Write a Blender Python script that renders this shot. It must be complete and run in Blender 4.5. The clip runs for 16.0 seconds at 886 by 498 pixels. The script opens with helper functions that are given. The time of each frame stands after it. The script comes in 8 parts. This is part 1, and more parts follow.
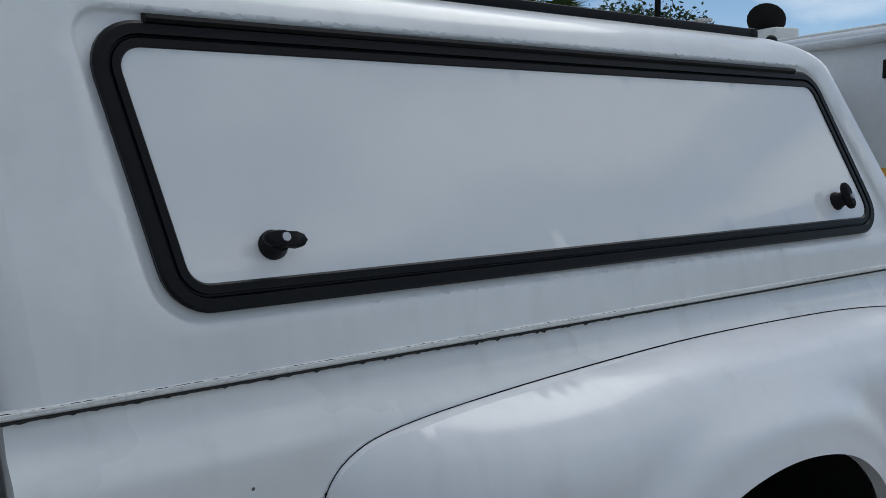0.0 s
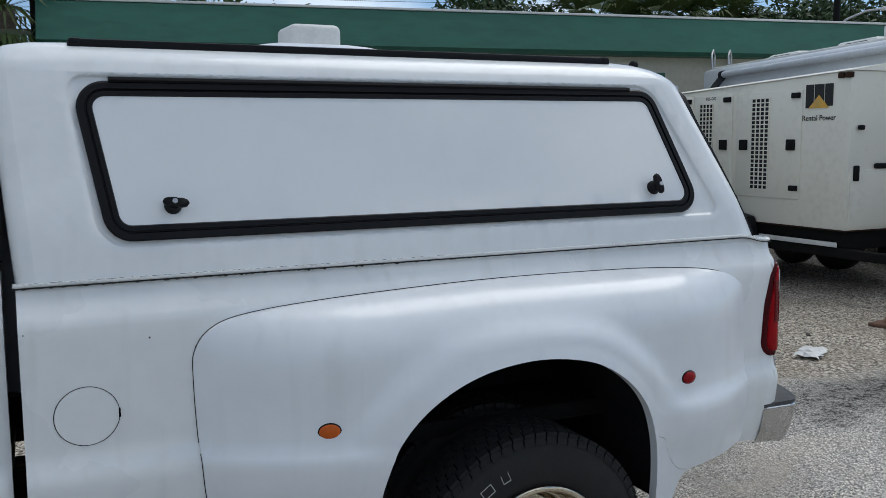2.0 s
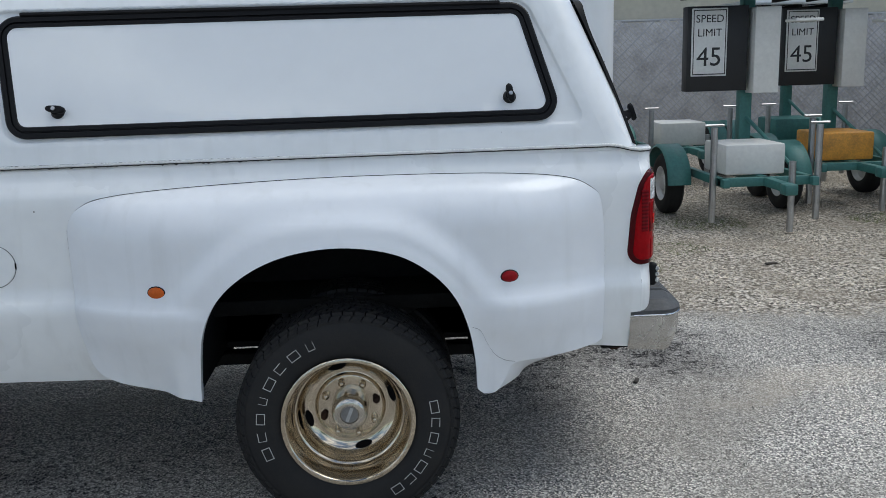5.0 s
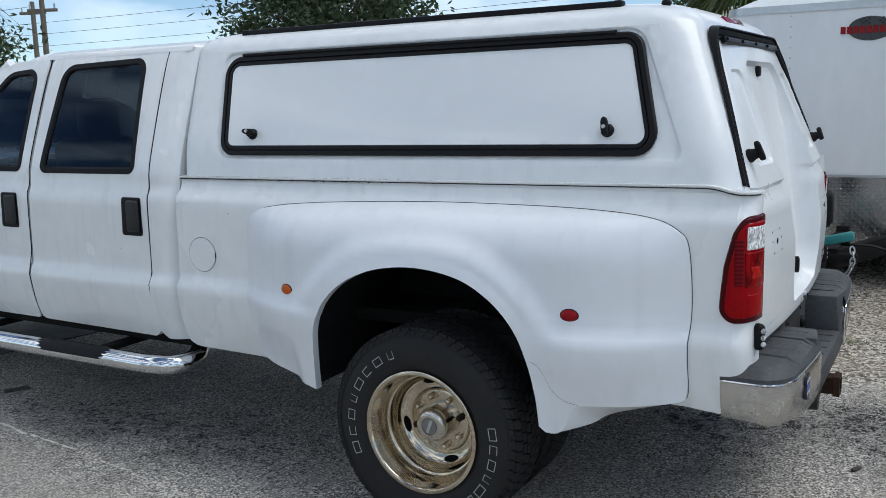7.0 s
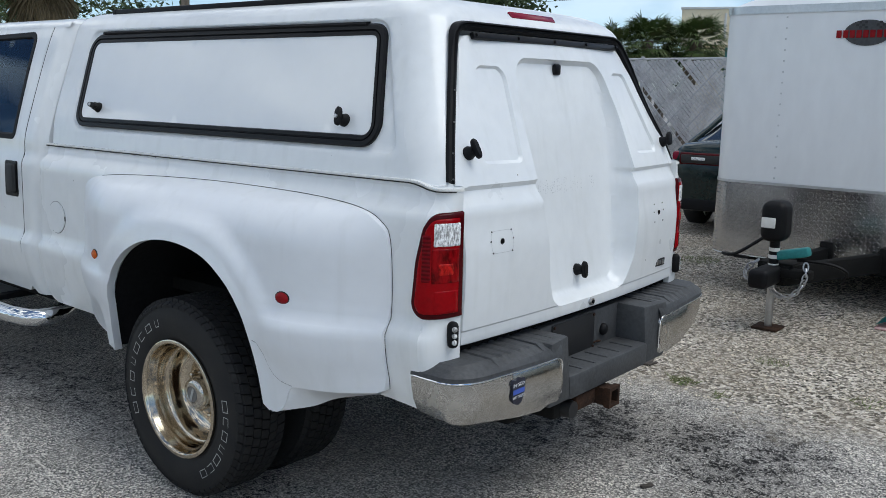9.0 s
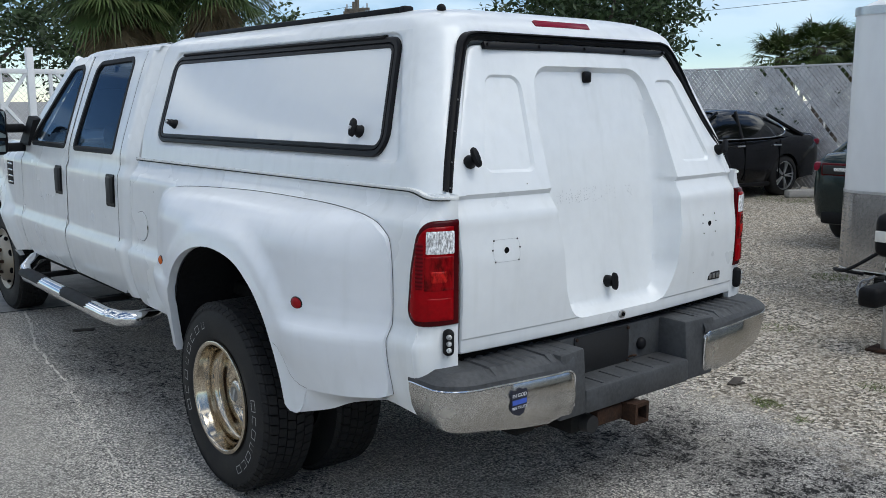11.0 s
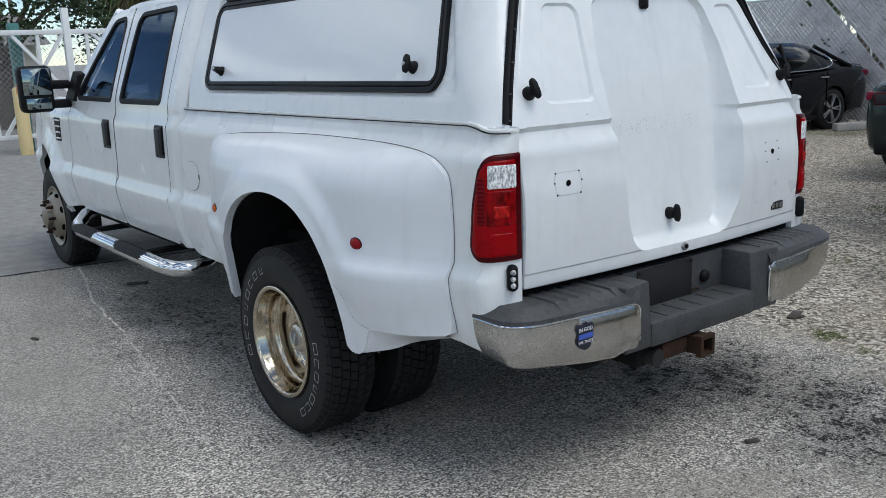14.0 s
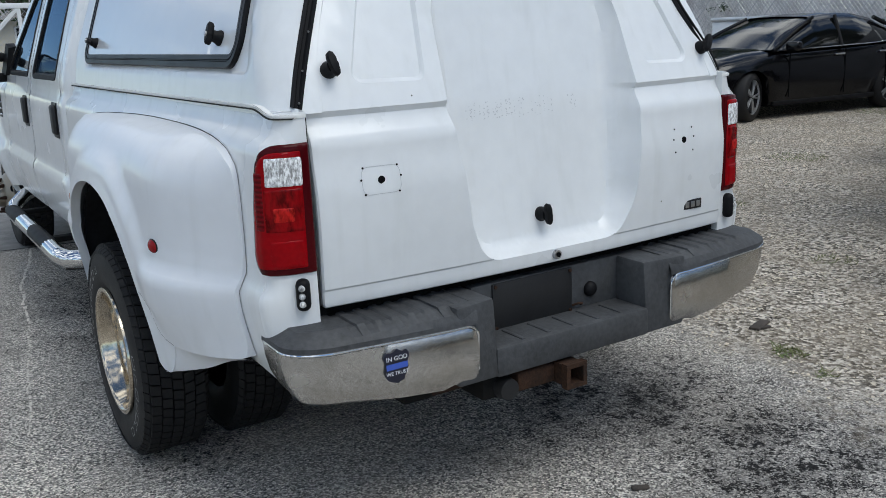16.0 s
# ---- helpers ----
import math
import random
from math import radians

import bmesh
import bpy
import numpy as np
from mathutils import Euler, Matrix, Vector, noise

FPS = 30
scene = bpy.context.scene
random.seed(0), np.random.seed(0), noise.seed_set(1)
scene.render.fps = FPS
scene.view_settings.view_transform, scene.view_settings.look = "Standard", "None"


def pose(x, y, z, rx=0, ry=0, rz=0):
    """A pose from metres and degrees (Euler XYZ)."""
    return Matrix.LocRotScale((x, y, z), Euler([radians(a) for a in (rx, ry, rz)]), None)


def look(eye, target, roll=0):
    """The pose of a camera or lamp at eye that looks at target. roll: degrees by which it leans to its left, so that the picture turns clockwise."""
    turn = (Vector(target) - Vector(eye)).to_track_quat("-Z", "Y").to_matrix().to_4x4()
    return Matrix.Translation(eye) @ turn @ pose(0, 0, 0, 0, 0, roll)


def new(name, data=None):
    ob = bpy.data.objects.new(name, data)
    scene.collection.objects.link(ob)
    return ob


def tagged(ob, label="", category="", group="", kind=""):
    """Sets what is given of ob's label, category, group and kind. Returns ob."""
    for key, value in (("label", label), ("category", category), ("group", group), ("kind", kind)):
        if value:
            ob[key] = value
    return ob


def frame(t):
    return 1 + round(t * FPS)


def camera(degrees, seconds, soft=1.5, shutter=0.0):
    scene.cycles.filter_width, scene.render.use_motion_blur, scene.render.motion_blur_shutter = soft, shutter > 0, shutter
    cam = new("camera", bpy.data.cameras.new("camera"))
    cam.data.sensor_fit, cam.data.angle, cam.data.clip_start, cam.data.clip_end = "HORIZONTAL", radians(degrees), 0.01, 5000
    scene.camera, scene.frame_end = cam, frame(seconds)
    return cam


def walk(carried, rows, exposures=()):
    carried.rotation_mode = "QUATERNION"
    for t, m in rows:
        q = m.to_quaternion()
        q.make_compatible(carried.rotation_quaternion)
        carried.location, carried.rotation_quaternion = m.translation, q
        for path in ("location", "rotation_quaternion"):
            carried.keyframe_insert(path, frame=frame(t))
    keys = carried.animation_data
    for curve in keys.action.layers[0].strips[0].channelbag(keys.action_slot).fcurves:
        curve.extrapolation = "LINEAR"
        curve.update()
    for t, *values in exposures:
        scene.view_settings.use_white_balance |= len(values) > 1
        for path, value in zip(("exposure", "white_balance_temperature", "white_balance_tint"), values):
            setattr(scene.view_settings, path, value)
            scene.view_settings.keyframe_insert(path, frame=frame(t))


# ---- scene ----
cam = camera(52.1, 16.0, soft=0.45)
METRES, EYE, TURN = 8.066, 1.637, -37.0
START_X, START_Y = -1.609, -2.100
ROWS = [
    (0.0, 0.0, 0.0, 0.0, -0.02, -6.51, 0.14),
    (0.5, 0.0295, -0.0383, 0.0051, 2.94, -7.17, 0.77),
    (1.0, 0.0614, -0.0665, 0.0061, 6.01, -7.31, 1.22),
    (1.5, 0.0899, -0.0812, 0.005, 9.03, -6.96, 0.29),
    (2.0, 0.123, -0.1072, 0.0022, 12.5, -6.77, 0.41),
    (2.5, 0.1567, -0.1215, 0.0024, 17.53, -7.01, 0.31),
    (3.0, 0.1958, -0.1267, 0.0012, 20.64, -7.03, -0.19),
    (3.5, 0.2285, -0.1401, -0.0053, 21.56, -8.69, -0.06),
    (6.0, 0.4042, -0.0099, -0.0031, 51.97, -10.32, 2.65),
    (6.5, 0.4246, 0.0328, -0.0039, 60.71, -9.63, 2.24),
    (7.0, 0.4596, 0.0711, -0.0023, 66.65, -9.46, 1.59),
    (7.5, 0.4859, 0.111, -0.0033, 69.29, -10.61, -0.39),
    (8.0, 0.5005, 0.1618, -0.0024, 70.39, -10.49, -0.53),
    (8.5, 0.5185, 0.2017, -0.0009, 73.21, -10.23, -0.92),
    (11.0, 0.5384, 0.3091, -0.004, 87.24, -9.36, 0.07),
    (11.5, 0.5399, 0.3046, -0.0061, 87.53, -9.7, 0.52),
    (12.0, 0.5391, 0.3023, -0.0091, 88.65, -11.96, 1.85),
    (12.5, 0.5376, 0.3007, -0.0108, 88.75, -12.29, 3.1),
    (13.0, 0.5383, 0.2972, -0.0105, 89.07, -12.24, 3.21),
    (13.5, 0.5356, 0.2968, -0.0103, 89.18, -12.34, 2.65),
    (14.0, 0.534, 0.299, -0.0104, 89.18, -12.48, 2.26),
    (14.5, 0.5231, 0.3088, -0.0137, 88.95, -13.03, 2.18),
    (15.0, 0.4992, 0.3306, -0.0148, 88.89, -13.18, 2.47),
    (15.5, 0.4837, 0.3657, -0.0159, 89.83, -13.0, 3.23),
    (16.0, 0.4649, 0.3986, -0.0165, 94.06, -13.92, 2.36),
]
EXPOSURES = [(t, stops, 6500, 6.0) for t, stops in ((0.0, -0.32), (1.0, -0.30), (1.5, -0.13), (2.5, 0.09), (3.5, 0.21), (7.0, 0.30), (11.0, 0.26), (16.0, 0.23))]
GAP_ENDS = [
    (3.7, look((-0.759, -4.180, 1.574), (-0.263, -2.276, 1.217), -0.8)),
    (5.8, look((0.832, -4.132, 1.651), (0.454, -2.209, 1.250), -2.2)),
    (8.7, look((2.803, -3.235, 1.623), (1.614, -1.667, 1.267), 1.1)),
    (10.8, look((3.357, -2.721, 1.608), (1.846, -1.451, 1.286), 0.1)),
]
PATH = [(t, pose(START_X, START_Y, EYE, 0, 0, TURN) @ pose(METRES * x, METRES * y, METRES * z, 90 + pitch, roll, yaw)) for t, x, y, z, yaw, pitch, roll in ROWS]
walk(cam, sorted(PATH + GAP_ENDS, key=lambda row: row[0]), EXPOSURES)

# ---- world and light ----
SUN_UP, SUN_TURN = radians(60), radians(72)
world = bpy.data.worlds.new("sky")
scene.world = world
world.use_nodes = True
wn, wl = world.node_tree.nodes, world.node_tree.links
wn.clear()
w_out = wn.new("ShaderNodeOutputWorld")
w_bg = wn.new("ShaderNodeBackground")
w_bg.inputs["Strength"].default_value = 0.11
w_sky = wn.new("ShaderNodeTexSky")
w_sky.sky_type = "NISHITA"
w_sky.sun_disc = False
w_sky.sun_elevation, w_sky.sun_rotation = SUN_UP, SUN_TURN
w_sky.dust_density, w_sky.air_density, w_sky.ozone_density = 0.0, 0.75, 3.0
w_geo = wn.new("ShaderNodeTexCoord")
w_map = wn.new("ShaderNodeMapping")
w_map.inputs["Scale"].default_value = (1.0, 1.0, 2.6)
w_map.inputs["Location"].default_value = (0.62, 0.35, 0.2)
w_noise = wn.new("ShaderNodeTexNoise")
w_noise.inputs["Scale"].default_value = 3.6
w_noise.inputs["Detail"].default_value = 7.0
w_noise.inputs["Roughness"].default_value = 0.52
w_ramp = wn.new("ShaderNodeValToRGB")
w_ramp.color_ramp.elements[0].position, w_ramp.color_ramp.elements[1].position = 0.47, 0.60
w_mix = wn.new("ShaderNodeMix")
w_mix.data_type = "RGBA"
w_mix.inputs["B"].default_value = (11.7, 12.0, 12.4, 1)
wl.new(w_geo.outputs["Generated"], w_map.inputs["Vector"])
wl.new(w_map.outputs["Vector"], w_noise.inputs["Vector"])
wl.new(w_noise.outputs["Fac"], w_ramp.inputs["Fac"])
# fewer clouds low over the horizon
w_sep, w_low, w_fac = wn.new("ShaderNodeSeparateXYZ"), wn.new("ShaderNodeMapRange"), wn.new("ShaderNodeMath")
w_low.inputs["From Min"].default_value, w_low.inputs["From Max"].default_value = 0.06, 0.30
w_low.inputs["To Min"].default_value = 0.12
w_fac.operation = "MULTIPLY"
wl.new(w_geo.outputs["Generated"], w_sep.inputs[0])
wl.new(w_sep.outputs["Z"], w_low.inputs["Value"])
wl.new(w_ramp.outputs["Color"], w_fac.inputs[0])
wl.new(w_low.outputs["Result"], w_fac.inputs[1])
wl.new(w_fac.outputs[0], w_mix.inputs["Factor"])
wl.new(w_sky.outputs["Color"], w_mix.inputs["A"])
wl.new(w_mix.outputs["Result"], w_bg.inputs["Color"])
wl.new(w_bg.outputs["Background"], w_out.inputs["Surface"])

sun_data = bpy.data.lights.new("sun", "SUN")
sun_data.energy, sun_data.angle, sun_data.color = 1.25, radians(38), (1.0, 0.98, 0.955)
sun = new("sun", sun_data)
sun_dir = Vector((math.sin(SUN_TURN) * math.cos(SUN_UP), math.cos(SUN_TURN) * math.cos(SUN_UP), math.sin(SUN_UP)))
sun.matrix_world = look(sun_dir * 40, (0, 0, 0))


# ---- materials ----
def material(name, color, rough=0.5, metal=0.0, coat=0.0, vary=0.12, scale=8.0, bump=0.0, bump_scale=60.0, second=None, spots=0.5, stretch=(1, 1, 1), rough_vary=0.1, spec=0.5, wear=0.0):
    """A Principled material with colour variation at two scales, varied gloss and fine relief."""
    m = bpy.data.materials.new(name)
    m.use_nodes = True
    n, l = m.node_tree.nodes, m.node_tree.links
    b = n["Principled BSDF"]
    b.inputs["Roughness"].default_value = rough
    b.inputs["Metallic"].default_value = metal
    b.inputs["Specular IOR Level"].default_value = spec
    b.inputs["Coat Weight"].default_value = coat
    b.inputs["Coat Roughness"].default_value = 0.03
    tc = n.new("ShaderNodeTexCoord")
    mp = n.new("ShaderNodeMapping")
    mp.inputs["Scale"].default_value = stretch
    l.new(tc.outputs["Object"], mp.inputs["Vector"])
    big, small = n.new("ShaderNodeTexNoise"), n.new("ShaderNodeTexNoise")
    big.inputs["Scale"].default_value, big.inputs["Detail"].default_value = scale, 5
    small.inputs["Scale"].default_value, small.inputs["Detail"].default_value = scale * 9, 4
    for t in (big, small):
        l.new(mp.outputs["Vector"], t.inputs["Vector"])
    add = n.new("ShaderNodeMath")
    add.operation = "MULTIPLY_ADD"
    add.inputs[1].default_value = 0.45
    l.new(small.outputs["Fac"], add.inputs[0])
    half = n.new("ShaderNodeMath")
    half.operation = "MULTIPLY"
    half.inputs[1].default_value = 0.55
    l.new(big.outputs["Fac"], half.inputs[0])
    l.new(half.outputs[0], add.inputs[2])
    ramp = n.new("ShaderNodeValToRGB")
    c = Vector(color)
    lo, hi = c * (1 - vary), c * (1 + vary)
    if second:
        lo = Vector(second)
    ramp.color_ramp.elements[0].position, ramp.color_ramp.elements[0].color = spots - 0.17, (*lo, 1)
    ramp.color_ramp.elements[1].position, ramp.color_ramp.elements[1].color = spots + 0.12, (*[min(v, 1) for v in hi], 1)
    l.new(add.outputs[0], ramp.inputs["Fac"])
    tint = ramp.outputs["Color"]
    if wear:
        # rain streaks, and sparse dark stone chips
        sm, st, sr = n.new("ShaderNodeMapping"), n.new("ShaderNodeTexNoise"), n.new("ShaderNodeValToRGB")
        sm.inputs["Scale"].default_value = (16, 16, 1.3)
        st.inputs["Scale"].default_value, st.inputs["Detail"].default_value = 1.0, 5
        l.new(tc.outputs["Object"], sm.inputs["Vector"])
        l.new(sm.outputs["Vector"], st.inputs["Vector"])
        sr.color_ramp.elements[0].position, sr.color_ramp.elements[0].color = 0.28, (1 - wear, 1 - wear, 1 - wear * 1.15, 1)
        sr.color_ramp.elements[1].position, sr.color_ramp.elements[1].color = 0.46, (1, 1, 1, 1)
        l.new(st.outputs["Fac"], sr.inputs["Fac"])
        mul = n.new("ShaderNodeMix")
        mul.data_type, mul.blend_type = "RGBA", "MULTIPLY"
        mul.inputs["Factor"].default_value = 1.0
        l.new(tint, mul.inputs["A"])
        l.new(sr.outputs["Color"], mul.inputs["B"])
        vo, near, pick, both, chip = n.new("ShaderNodeTexVoronoi"), n.new("ShaderNodeMath"), n.new("ShaderNodeMath"), n.new("ShaderNodeMath"), n.new("ShaderNodeMix")
        vo.inputs["Scale"].default_value = 15.0
        l.new(tc.outputs["Object"], vo.inputs["Vector"])
        near.operation, pick.operation, both.operation = "LESS_THAN", "GREATER_THAN", "MULTIPLY"
        near.inputs[1].default_value, pick.inputs[1].default_value = 0.045, 0.82
        l.new(vo.outputs["Distance"], near.inputs[0])
        l.new(vo.outputs["Color"], pick.inputs[0])
        l.new(near.outputs[0], both.inputs[0])
        l.new(pick.outputs[0], both.inputs[1])
        chip.data_type = "RGBA"
        chip.inputs["B"].default_value = (0.10, 0.092, 0.085, 1)
        l.new(both.outputs[0], chip.inputs["Factor"])
        l.new(mul.outputs["Result"], chip.inputs["A"])
        tint = chip.outputs["Result"]
    l.new(tint, b.inputs["Base Color"])
    mr = n.new("ShaderNodeMapRange")
    mr.inputs["To Min"].default_value, mr.inputs["To Max"].default_value = max(rough - rough_vary, 0.02), min(rough + rough_vary, 1)
    l.new(big.outputs["Fac"], mr.inputs["Value"])
    l.new(mr.outputs["Result"], b.inputs["Roughness"])
    if bump:
        tx = n.new("ShaderNodeTexNoise")
        tx.inputs["Scale"].default_value, tx.inputs["Detail"].default_value = bump_scale, 4
        bp = n.new("ShaderNodeBump")
        bp.inputs["Strength"].default_value, bp.inputs["Distance"].default_value = bump, 0.01
        l.new(mp.outputs["Vector"], tx.inputs["Vector"])
        l.new(tx.outputs["Fac"], bp.inputs["Height"])
        l.new(bp.outputs["Normal"], b.inputs["Normal"])
    return m


def glass(name, tint, rough=0.01):
    """A thin tinted pane: it lets tinted light through and mirrors by Fresnel."""
    m = bpy.data.materials.new(name)
    m.use_nodes = True
    n, l = m.node_tree.nodes, m.node_tree.links
    n.clear()
    out, mix, tr, gl, fr = (n.new(k) for k in ("ShaderNodeOutputMaterial", "ShaderNodeMixShader", "ShaderNodeBsdfTransparent", "ShaderNodeBsdfGlossy", "ShaderNodeFresnel"))
    tr.inputs["Color"].default_value = (*tint, 1)
    gl.inputs["Color"].default_value = (0.50, 0.66, 0.86, 1)
    gl.inputs["Roughness"].default_value = rough
    fr.inputs["IOR"].default_value = 1.38
    l.new(fr.outputs[0], mix.inputs[0])
    l.new(tr.outputs[0], mix.inputs[1])
    l.new(gl.outputs[0], mix.inputs[2])
    l.new(mix.outputs[0], out.inputs["Surface"])
    return m


def lens(name, color, alpha_rough=0.08, wave=0.0, facets=0.0):
    """Moulded lamp plastic: glossy and deeply tinted, with ribs or facets inside where the mould has them; their inner
    glints are painted into the colour.
    """
    m = material(name, color, rough=alpha_rough + 0.04, coat=0.0, vary=0.16, scale=9, rough_vary=0.03, spec=0.13)
    n, l = m.node_tree.nodes, m.node_tree.links
    b = n["Principled BSDF"]
    if wave or facets:
        tc = n.new("ShaderNodeTexCoord")
        tx = n.new("ShaderNodeTexWave" if wave else "ShaderNodeTexNoise")
        tx.inputs["Scale"].default_value = wave or facets
        if wave:
            tx.bands_direction = "Z"
            l.new(tc.outputs["Object"], tx.inputs["Vector"])
        else:
            mp = n.new("ShaderNodeMapping")
            mp.inputs["Scale"].default_value = (1, 1, 0.45)
            tx.inputs["Detail"].default_value, tx.inputs["Roughness"].default_value = 3, 0.6
            l.new(tc.outputs["Object"], mp.inputs["Vector"])
            l.new(mp.outputs["Vector"], tx.inputs["Vector"])
        rp, bp = n.new("ShaderNodeValToRGB"), n.new("ShaderNodeBump")
        rp.color_ramp.elements[0].position, rp.color_ramp.elements[0].color = (0.15 if wave else 0.36), (*[v * (0.72 if wave else 0.38) for v in color], 1)
        rp.color_ramp.elements[1].position, rp.color_ramp.elements[1].color = (0.8 if wave else 0.60), (*[min(v * 1.3, 1) for v in color], 1)
        l.new(tx.outputs["Fac"], rp.inputs["Fac"])
        l.new(rp.outputs["Color"], b.inputs["Base Color"])
        bp.inputs["Strength"].default_value, bp.inputs["Distance"].default_value = 0.2, 0.004
        l.new(tx.outputs["Fac"], bp.inputs["Height"])
        l.new(bp.outputs["Normal"], b.inputs["Normal"])
    return m


M_PAINT = material("white_paint", (0.79, 0.80, 0.80), wear=0.07, rough=0.27, coat=0.45, vary=0.035, scale=1.6, bump=0.012, bump_scale=5, rough_vary=0.07)
M_CAP = material("white_gelcoat", (0.77, 0.785, 0.79), wear=0.05, rough=0.30, coat=0.35, vary=0.035, scale=1.9, bump=0.016, bump_scale=4, rough_vary=0.07)
M_FENDER = material("white_fender_paint", (0.77, 0.785, 0.81), wear=0.05, rough=0.30, coat=0.25, vary=0.03, scale=1.4, bump=0.01, bump_scale=6, rough_vary=0.06)
M_WINPANEL = material("glossy_white_panel", (0.76, 0.775, 0.785), rough=0.24, coat=0.7, vary=0.02, scale=1.2, bump=0.012, bump_scale=3, rough_vary=0.04)
M_BLACK = material("black_rubber", (0.007, 0.007, 0.008), rough=0.55, spec=0.16, vary=0.3, scale=12, bump=0.05, bump_scale=140)
M_BLACKMETAL = material("black_anodised", (0.005, 0.005, 0.006), rough=0.40, vary=0.25, scale=9, spec=0.18)
M_GAP = material("dark_gap", (0.004, 0.004, 0.0045), rough=0.9, vary=0.3, spec=0.1)
M_LINER = material("wheel_well_liner", (0.010, 0.010, 0.011), rough=0.8, spec=0.15, vary=0.4, scale=5, bump=0.2, bump_scale=40)
M_GRIME = material("grime", (0.014, 0.014, 0.013), rough=0.9, vary=0.5, scale=40)
M_TYRE = material("tyre_rubber", (0.012, 0.012, 0.013), rough=0.62, spec=0.25, vary=0.25, scale=10, bump=0.08, bump_scale=180, second=(0.020, 0.019, 0.018))
M_TREAD = material("tread_rubber", (0.012, 0.012, 0.013), rough=0.72, spec=0.2, vary=0.3, scale=16, bump=0.12, bump_scale=160, second=(0.022, 0.021, 0.020))
M_LETTER = material("raised_white_letter", (0.40, 0.40, 0.39), rough=0.6, vary=0.2, scale=30)
M_RIM = material("dusty_bronzed_wheel", (0.55, 0.485, 0.39), rough=0.13, metal=1.0, vary=0.08, scale=6, second=(0.43, 0.355, 0.26), spots=0.44, rough_vary=0.08)
M_RIMFACE = material("dusty_wheel_disc", (0.24, 0.22, 0.19), rough=0.42, metal=0.85, vary=0.2, scale=10, second=(0.33, 0.28, 0.21), rough_vary=0.12)
M_HUB = material("dull_hub_chrome", (0.52, 0.49, 0.44), rough=0.16, metal=1.0, vary=0.08, scale=9, rough_vary=0.06)
M_BADGE = material("grey_hub_badge", (0.20, 0.20, 0.20), rough=0.4, metal=0.6, vary=0.15, scale=40)
M_CHROME = material("chrome", (0.72, 0.73, 0.74), rough=0.10, metal=1.0, vary=0.06, scale=7, rough_vary=0.07)
M_BUMPER = material("worn_chrome", (0.52, 0.515, 0.50), rough=0.24, metal=1.0, vary=0.16, scale=9, second=(0.40, 0.39, 0.37), bump=0.03, bump_scale=30, rough_vary=0.1)
M_PAD = material("grey_step_pad", (0.050, 0.052, 0.055), rough=0.62, vary=0.30, scale=7, second=(0.030, 0.031, 0.033), bump=0.12, bump_scale=120)
M_PADDARK = material("dark_plate", (0.010, 0.010, 0.011), rough=0.55, vary=0.3, scale=10)
M_RED = lens("red_lamp", (0.27, 0.001, 0.004), wave=0)
M_REDRIB = lens("ribbed_red_lamp", (0.13, 0.001, 0.004), wave=24)
M_REDFACET = lens("faceted_red_lamp", (0.42, 0.012, 0.010), wave=0, facets=90)
M_REDBULB = lens("bulb_red_lamp", (0.21, 0.002, 0.004), wave=0, facets=45)
M_REDDARK = lens("dark_red_lamp", (0.060, 0.002, 0.004), wave=0)
M_CLEAR = lens("clear_lamp", (0.80, 0.78, 0.765), facets=140)
M_DIODE = lens("diode_lens", (0.55, 0.55, 0.54), facets=120)
M_AMBER = lens("amber_lamp", (0.80, 0.20, 0.02))
M_REDMARK = lens("red_marker", (0.24, 0.008, 0.011))
M_AMBERMARK = lens("amber_marker", (0.52, 0.105, 0.018))
M_BRAKE = lens("brake_lamp", (0.20, 0.010, 0.028))
M_GLASS = glass("tinted_glass", (0.42, 0.46, 0.49))
M_RUST = material("rusty_steel", (0.040, 0.021, 0.013), rough=0.85, spec=0.15, vary=0.45, scale=18, bump=0.3, bump_scale=80, second=(0.018, 0.013, 0.011))
M_FRAME = material("chassis_black", (0.007, 0.0068, 0.0065), rough=0.8, spec=0.2, vary=0.4, scale=8, bump=0.15, bump_scale=50)
M_SEAT = material("grey_seat", (0.05, 0.052, 0.056), rough=0.9, vary=0.2, scale=10)
M_STEEL = material("bare_steel", (0.45, 0.45, 0.46), rough=0.35, metal=1.0, vary=0.15, scale=12)
M_SEAM = material("white_trim", (0.72, 0.72, 0.70), rough=0.5, vary=0.12, scale=14, second=(0.46, 0.45, 0.43), spots=0.35)


# ---- mesh helpers ----
def thing(name, at=(0, 0, 0), turn=0.0, label="", category="", group="", kind=""):
    ob = new(name)
    ob.empty_display_size = 0.2
    ob.matrix_world = pose(*at, 0, 0, turn)
    return tagged(ob, label, category, group, kind)


def mesh(name, verts, faces, mat, parent=None, label="", smooth=35.0):
    """One mesh object from vertices and faces, smooth but for edges sharper than smooth degrees."""
    me = bpy.data.meshes.new(name)
    me.from_pydata([tuple(map(float, v)) for v in verts], [], [tuple(int(i) for i in f) for f in faces])
    me.materials.append(mat)
    if smooth:
        me.polygons.foreach_set("use_smooth", [True] * len(me.polygons))
        me.set_sharp_from_angle(angle=radians(smooth))
    me.update()
    ob = new(name, me)
    ob.parent = parent
    return tagged(ob, label)


def part(name, bm, mat, parent=None, label="", smooth=35.0):
    me = bpy.data.meshes.new(name)
    bm.to_mesh(me)
    bm.free()
    me.materials.append(mat)
    if smooth:
        me.polygons.foreach_set("use_smooth", [True] * len(me.polygons))
        me.set_sharp_from_angle(angle=radians(smooth))
    ob = new(name, me)
    ob.parent = parent
    return tagged(ob, label)


